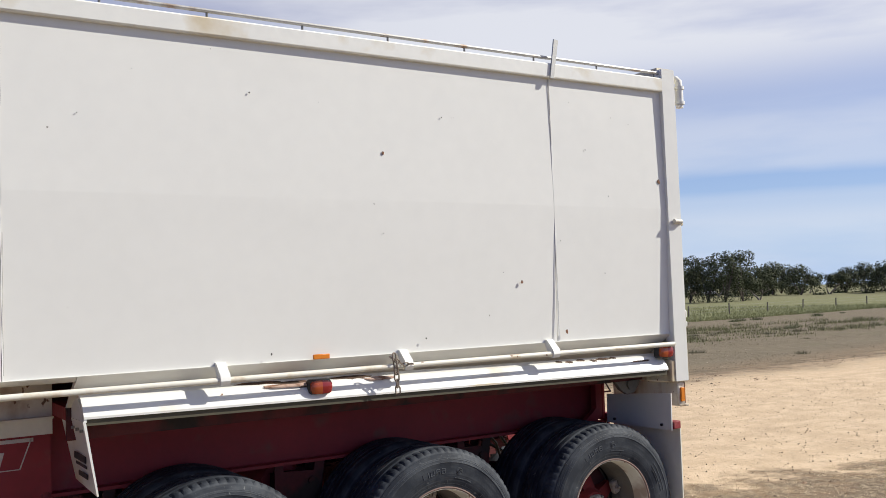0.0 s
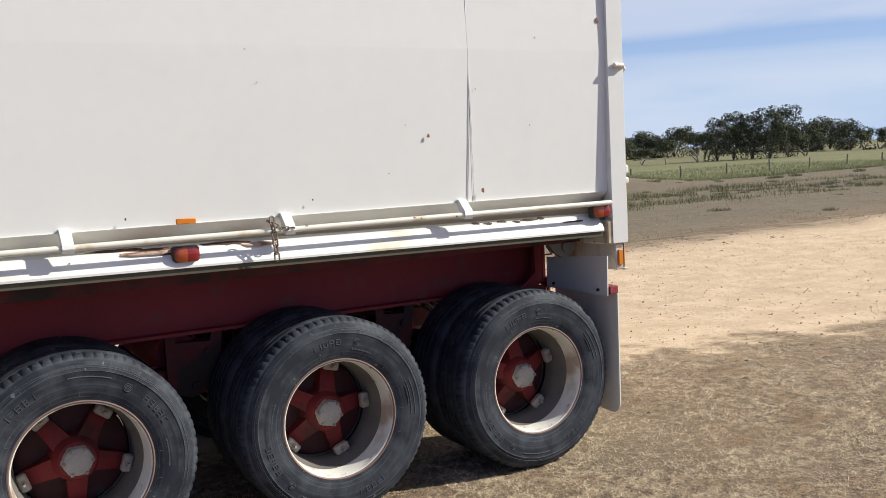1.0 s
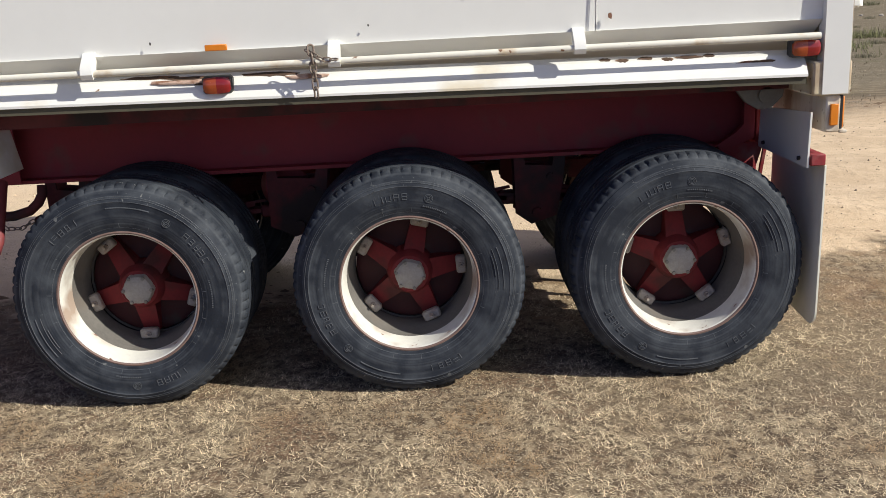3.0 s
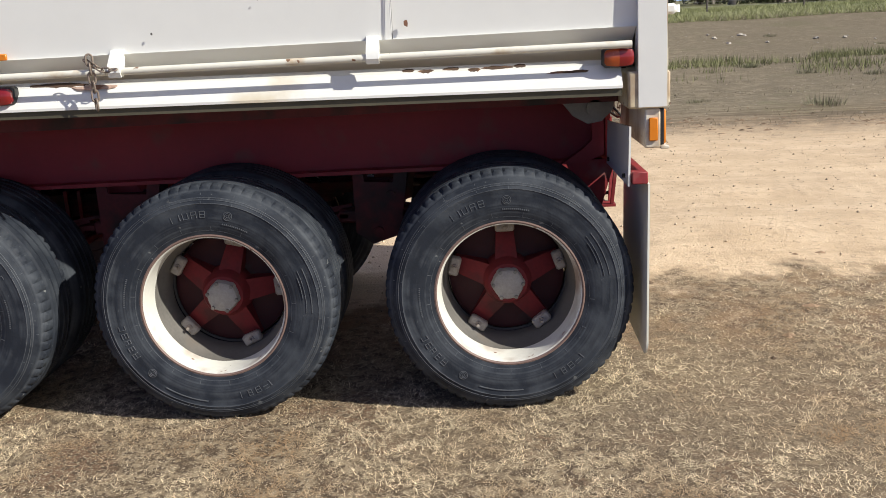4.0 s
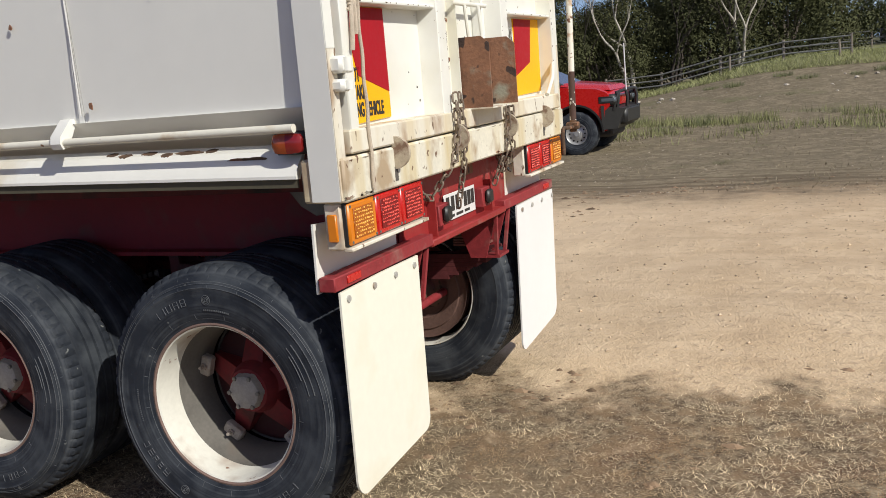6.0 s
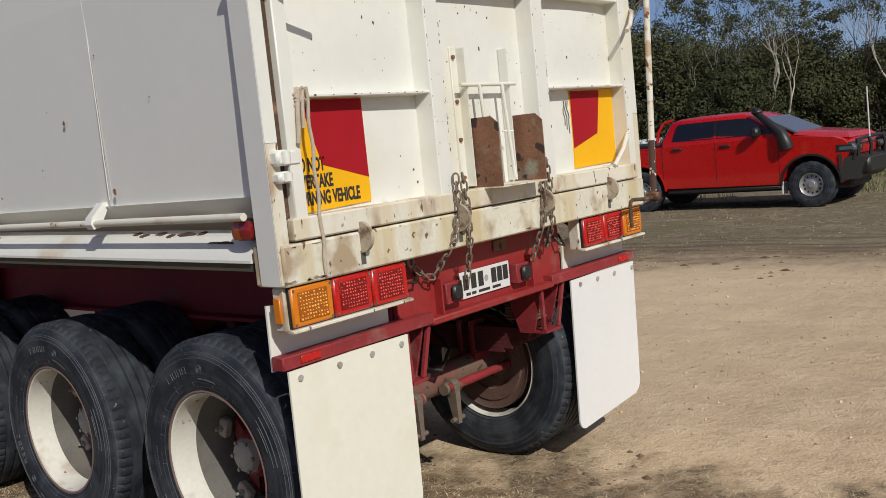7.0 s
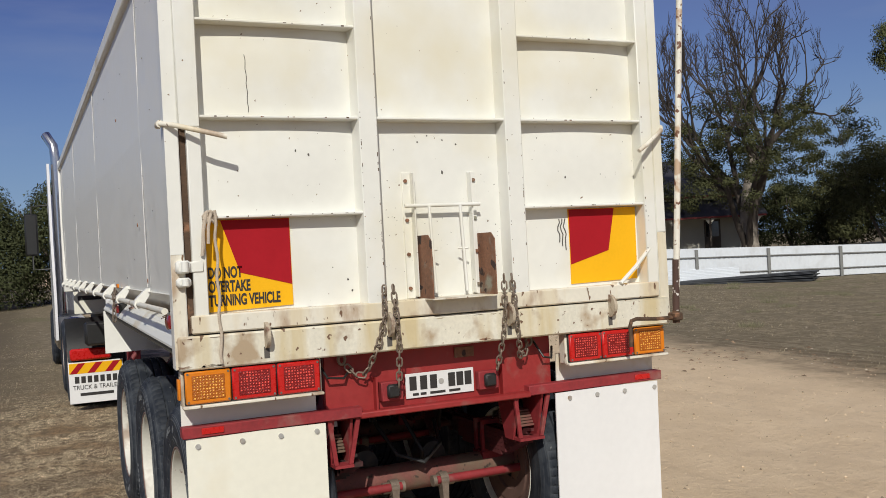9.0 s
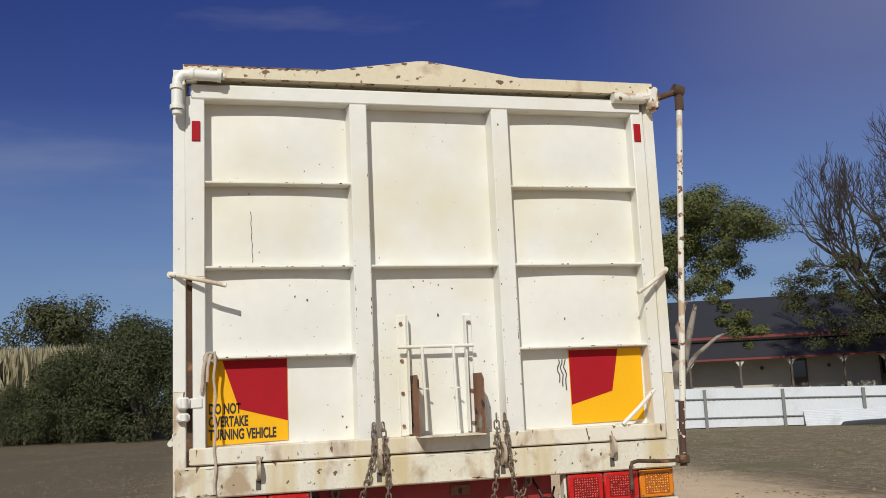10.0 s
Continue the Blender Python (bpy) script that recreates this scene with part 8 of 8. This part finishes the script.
for x, w, z0, z1, nm in ((-8.0, 1.1, 0.7, 1.95, "window"), (-5.0, 0.85, 0.0, 1.95, "door"), (1.50, 0.85, 0.0, 1.95, "door"), (5.95, 0.9, 0.0, 1.95, "door")):
    win = part(nm, Build().box(x, x + w, -1.15, -1.08, z0, z1), bark_dark, house)
    part("pane", Build().box(x + 0.10, x + w - 0.10, -1.165, -1.145, z0 + (0.08 if nm == "window" else 1.0), z1 - 0.10), car_glass, win)
for x in (0.05, 3.45):
    b = Build().lathe([(0.0, 0.0), (0.09, 0.02), (0.11, 0.16), (0.05, 0.24), (0.0, 0.25)], 10)
    lamp = part("porch_lamp", b, bark_dark, house)
    lamp.matrix_local = pose(x, -1.26, 1.55, 90, 0, 0) @ pose(0, 0, 0, -90, 0, 0)

# ---- the prime mover that the trailer hangs on ----
truck = empty("prime_mover", "white prime mover coupled to the trailer", "truck", (0, -0.12, 0))
b = Build().box(-14.6, -12.75, -1.20, 1.20, 0.95, 3.05, 0.10)
b.box(-14.4, -12.72, -1.10, 1.10, 3.0, 3.55, 0.15)
cabin = part("cab", b, truck_white, truck)
part("cab_side_fairing", Build().prism([(-12.75, 0.62), (-11.85, 0.62), (-11.85, 1.30), (-12.25, 2.2), (-12.35, 3.45), (-12.75, 3.45)], "y", -1.24, -1.20), truck_white, truck)
part("cab_side_fairing", Build().prism([(-12.75, 0.62), (-11.85, 0.62), (-11.85, 1.30), (-12.25, 2.2), (-12.35, 3.45), (-12.75, 3.45)], "y", 1.20, 1.24), truck_white, truck)
part("side_window", Build().box(-14.2, -13.2, -1.215, -1.19, 2.0, 2.75, 0.02), car_glass, cabin)
part("fuel_tank", Build().box(-13.4, -11.9, -1.22, -0.75, 0.42, 0.98, 0.08), chrome, truck)
for s in (-1, 1):
    part("truck_rail", Build().box(-15.6, -7.8, min(s * 0.38, s * 0.48), max(s * 0.38, s * 0.48), 0.70, 0.98), dark_steel, truck)
    b = Build().tube([(-12.45, s * 1.10, 1.0), (-12.45, s * 1.10, 3.55), (-12.47, s * 1.12, 3.75), (-12.62, s * 1.22, 3.95)], 0.075, 14)
    part("exhaust_pipe", b, chrome, truck)
    arm = part("mirror_arm", Build().tube([(-14.2, s * 1.2, 2.9), (-14.25, s * 1.48, 2.88), (-14.25, s * 1.48, 1.75), (-14.2, s * 1.2, 1.75)], 0.016, 8), black_plastic, truck)
    part("mirror", Build().box(-14.30, -14.20, min(s * 1.38, s * 1.60), max(s * 1.38, s * 1.60), 2.0, 2.75, 0.03), black_plastic, arm)
    for x in (-10.05, -8.72):
        w = empty("drive_wheel", "", "")
        w.parent = truck
        w.matrix_local = pose(x, s * 1.06, RT - 0.004, 0, 0, 0 if s < 0 else 180)
        child("tyre", plain_tyre, w)
        child("rim", rim_me, w)
        child("rim_lip", lip_me, w)
        child("tyre", plain_tyre, w, pose(0, 0.335, 0, 0, 9, 0))
        child("hub_cap", cap_me, w)
        child("brake_drum", drum_me, w)
    w = empty("steer_wheel", "", "")
    w.parent = truck
    w.matrix_local = pose(-14.7, s * 1.06, RT - 0.004, 0, 0, 0 if s < 0 else 180)
    child("tyre", plain_tyre, w)
    child("rim", rim_me, w)
    child("hub_cap", cap_me, w)
    # quarter guards, tail lamp and flap behind the drive wheels
    pts = [(-8.72 + 0.60 * math.cos(a), 0.52 + 0.60 * math.sin(a)) for a in [0.15 + 1.2 * k / 8 for k in range(9)]]
    pts += [(-8.72 + 0.585 * math.cos(a), 0.52 + 0.585 * math.sin(a)) for a in [0.15 + 1.2 * k / 8 for k in range(8, -1, -1)]]
    part("quarter_guard", Build().prism(pts, "y", min(s * 1.24, s * 0.62), max(s * 1.24, s * 0.62)), black_plastic, truck)
    flap = part("mud_flap", Build().box(-8.05, -8.038, min(s * 1.24, s * 0.62), max(s * 1.24, s * 0.62), 0.10, 0.60, 0.004), flap_white, truck)
    lampb = part("tail_lamp", Build().box(-8.05, -7.99, min(s * 1.22, s * 0.75), max(s * 1.22, s * 0.75), 0.62, 0.76, 0.02), red_lens, truck)
    band = part("warning_band", Build().box(-8.038, -8.035, min(s * 1.235, s * 0.63), max(s * 1.235, s * 0.63), 0.46, 0.585), yellow_film, flap)
    for k in range(3):
        y = s * 0.94 + 0.20 * (k - 1)
        part("stripe", Build().prism([(y - 0.09, 0.462), (y - 0.01, 0.462), (y + 0.09, 0.583), (y + 0.01, 0.583)], "x", -8.0355, -8.033), red_film, band)
    for k in range(7):
        y = s * 0.93 - 0.245 + 0.072 * k
        part("letter_bar", Build().box(-8.038, -8.035, y, y + 0.05, 0.345, 0.425), black_ink, flap)
    lettering("flap_words", "TRUCK & TRAILERS", 0.075, pose(-8.034, s * 0.93 - 0.27, 0.268) @ FACE_REAR, black_ink, flap, 0.88)
    part("letter_bar", Build().box(-8.038, -8.035, s * 0.93 - 0.19, s * 0.93 + 0.19, 0.19, 0.225), black_ink, flap)
    b = Build().box(-9.35, -9.33, min(s * 1.20, s * 0.80), max(s * 1.20, s * 0.80), 1.12, 1.42, 0.006)
    sign = part("trailer_front_flap", b, flap_cream, trailer)
    part("sign_bar", Build().box(-9.33, -9.327, min(s * 1.15, s * 0.85), max(s * 1.15, s * 0.85), 1.30, 1.36), dark_steel, sign)
    part("battery_box", Build().box(-8.0, -7.8, min(s * 0.60, s * 1.05), max(s * 0.60, s * 1.05), 0.80, 1.08, 0.03), black_plastic, truck)
for z in (1.45, 1.75):
    part("cab_rear_rail", Build().rod((-12.6, -1.0, z), (-12.6, 1.0, z), 0.02, 8), chrome, truck)
part("fifth_wheel", Build().box(-9.8, -8.9, -0.45, 0.45, 0.98, 1.06, 0.03), dark_steel, truck)
for s in (-1, 1):
    part("landing_leg", Build().box(-7.3, -7.16, min(s * 0.62, s * 0.76), max(s * 0.62, s * 0.76), 0.42, 1.34, 0.01), maroon, trailer)
    part("landing_foot", Build().box(-7.36, -7.10, min(s * 0.57, s * 0.81), max(s * 0.57, s * 0.81), 0.38, 0.42, 0.01), dark_steel, trailer)

# ---- paddock fences and small far things ----
wood_post = mat("weathered_fence_post", (0.20, 0.17, 0.14), 0.9, vary=0.25, scale=6, pick=0.3)
pf = empty("paddock_fence", "wire fence with weathered timber posts", "fence")
rnd = random.Random(44)
post_me = Build().tube([(0, 0, -0.1), (0.01, 0, 0.6), (0, 0.01, 1.2)], 0.06, 7).mesh("post", wood_post)
line = [(-3.0 + 4.2 * k, 37.0 + 0.03 * k * 4.2) for k in range(22)]
for x, y in line:
    child("post", post_me, pf, Matrix.Translation((x, y, rise(x, y))) @ pose(0, 0, 0, rnd.uniform(-3, 3), rnd.uniform(-3, 3), rnd.uniform(0, 360)) @ Matrix.Diagonal((0.8, 0.8, rnd.uniform(0.55, 0.68), 1)))
for z in (0.22, 0.42, 0.62):
    part("wire", Build().tube([(x, y, rise(x, y) + z) for x, y in line], 0.003, 4), galv, pf)
rf = empty("rail_fence", "old grey timber post-and-rail fence", "fence")
line = [(-8.8 + 2.6 * k, 39.6 - 0.35 * k) for k in range(5)]
for k, (x, y) in enumerate(line):
    child("post", post_me, rf, Matrix.Translation((x, y, rise(x, y))) @ Matrix.Diagonal((1.0, 1.0, 0.72, 1)))
    if k + 1 < len(line):
        x2, y2 = line[k + 1]
        for z in (0.28, 0.52, 0.76):
            part("rail", Build().rod((x, y - 0.07, rise(x, y) + z), (x2, y2 - 0.07, rise(x2, y2) + z), 0.032, 6), fence_grey, rf)
yard = empty("yard_gate", "weathered timber yard rails and gate posts", "gate")
for x in (-0.4, 0.6, 1.2, 2.6):
    child("post", post_me, yard, Matrix.Translation((x, 51.0, rise(x, 51.0))) @ Matrix.Diagonal((1.0, 1.0, 0.9, 1)))
for z in (0.5, 0.95):
    part("rail", Build().rod((-0.4, 50.95, z + rise(-0.4, 51)), (2.6, 50.95, z + rise(2.6, 51)), 0.04, 6), fence_grey, yard)
trough = empty("water_tank", "small white tank on a stand by the far fence", "tank", (36.5, 41.8, 0))
part("stand", Build().box(-0.2, 0.2, -0.2, 0.2, -0.3, 0.55, 0.02), wood_post, trough)
part("barrel", Build().rod((0, 0, 0.55), (0, 0, 1.15), 0.24, 14), plate_white, trough)
farcar = empty("white_car", "white car parked far off in the paddock", "car", (149.5, 130.6, rise(149.5, 130.6)))
farcar.rotation_euler = (0, 0, radians(62))
part("body", Build().box(-2.2, 2.2, -0.88, 0.88, 0.35, 0.95, 0.12), truck_white, farcar)
part("cabin", Build().hexa([(-1.3, -0.82, 0.95), (1.2, -0.82, 0.95), (1.2, 0.82, 0.95), (-1.3, 0.82, 0.95), (-0.9, -0.68, 1.5), (0.6, -0.68, 1.5), (0.6, 0.68, 1.5), (-0.9, 0.68, 1.5)]), car_glass, farcar)
for cx in (-1.35, 1.35):
    for s in (-1, 1):
        child("tyre", car_tyre, farcar, pose(cx, s * 0.78, 0.34) @ Matrix.Diagonal((0.88, 0.88, 0.88, 1)))
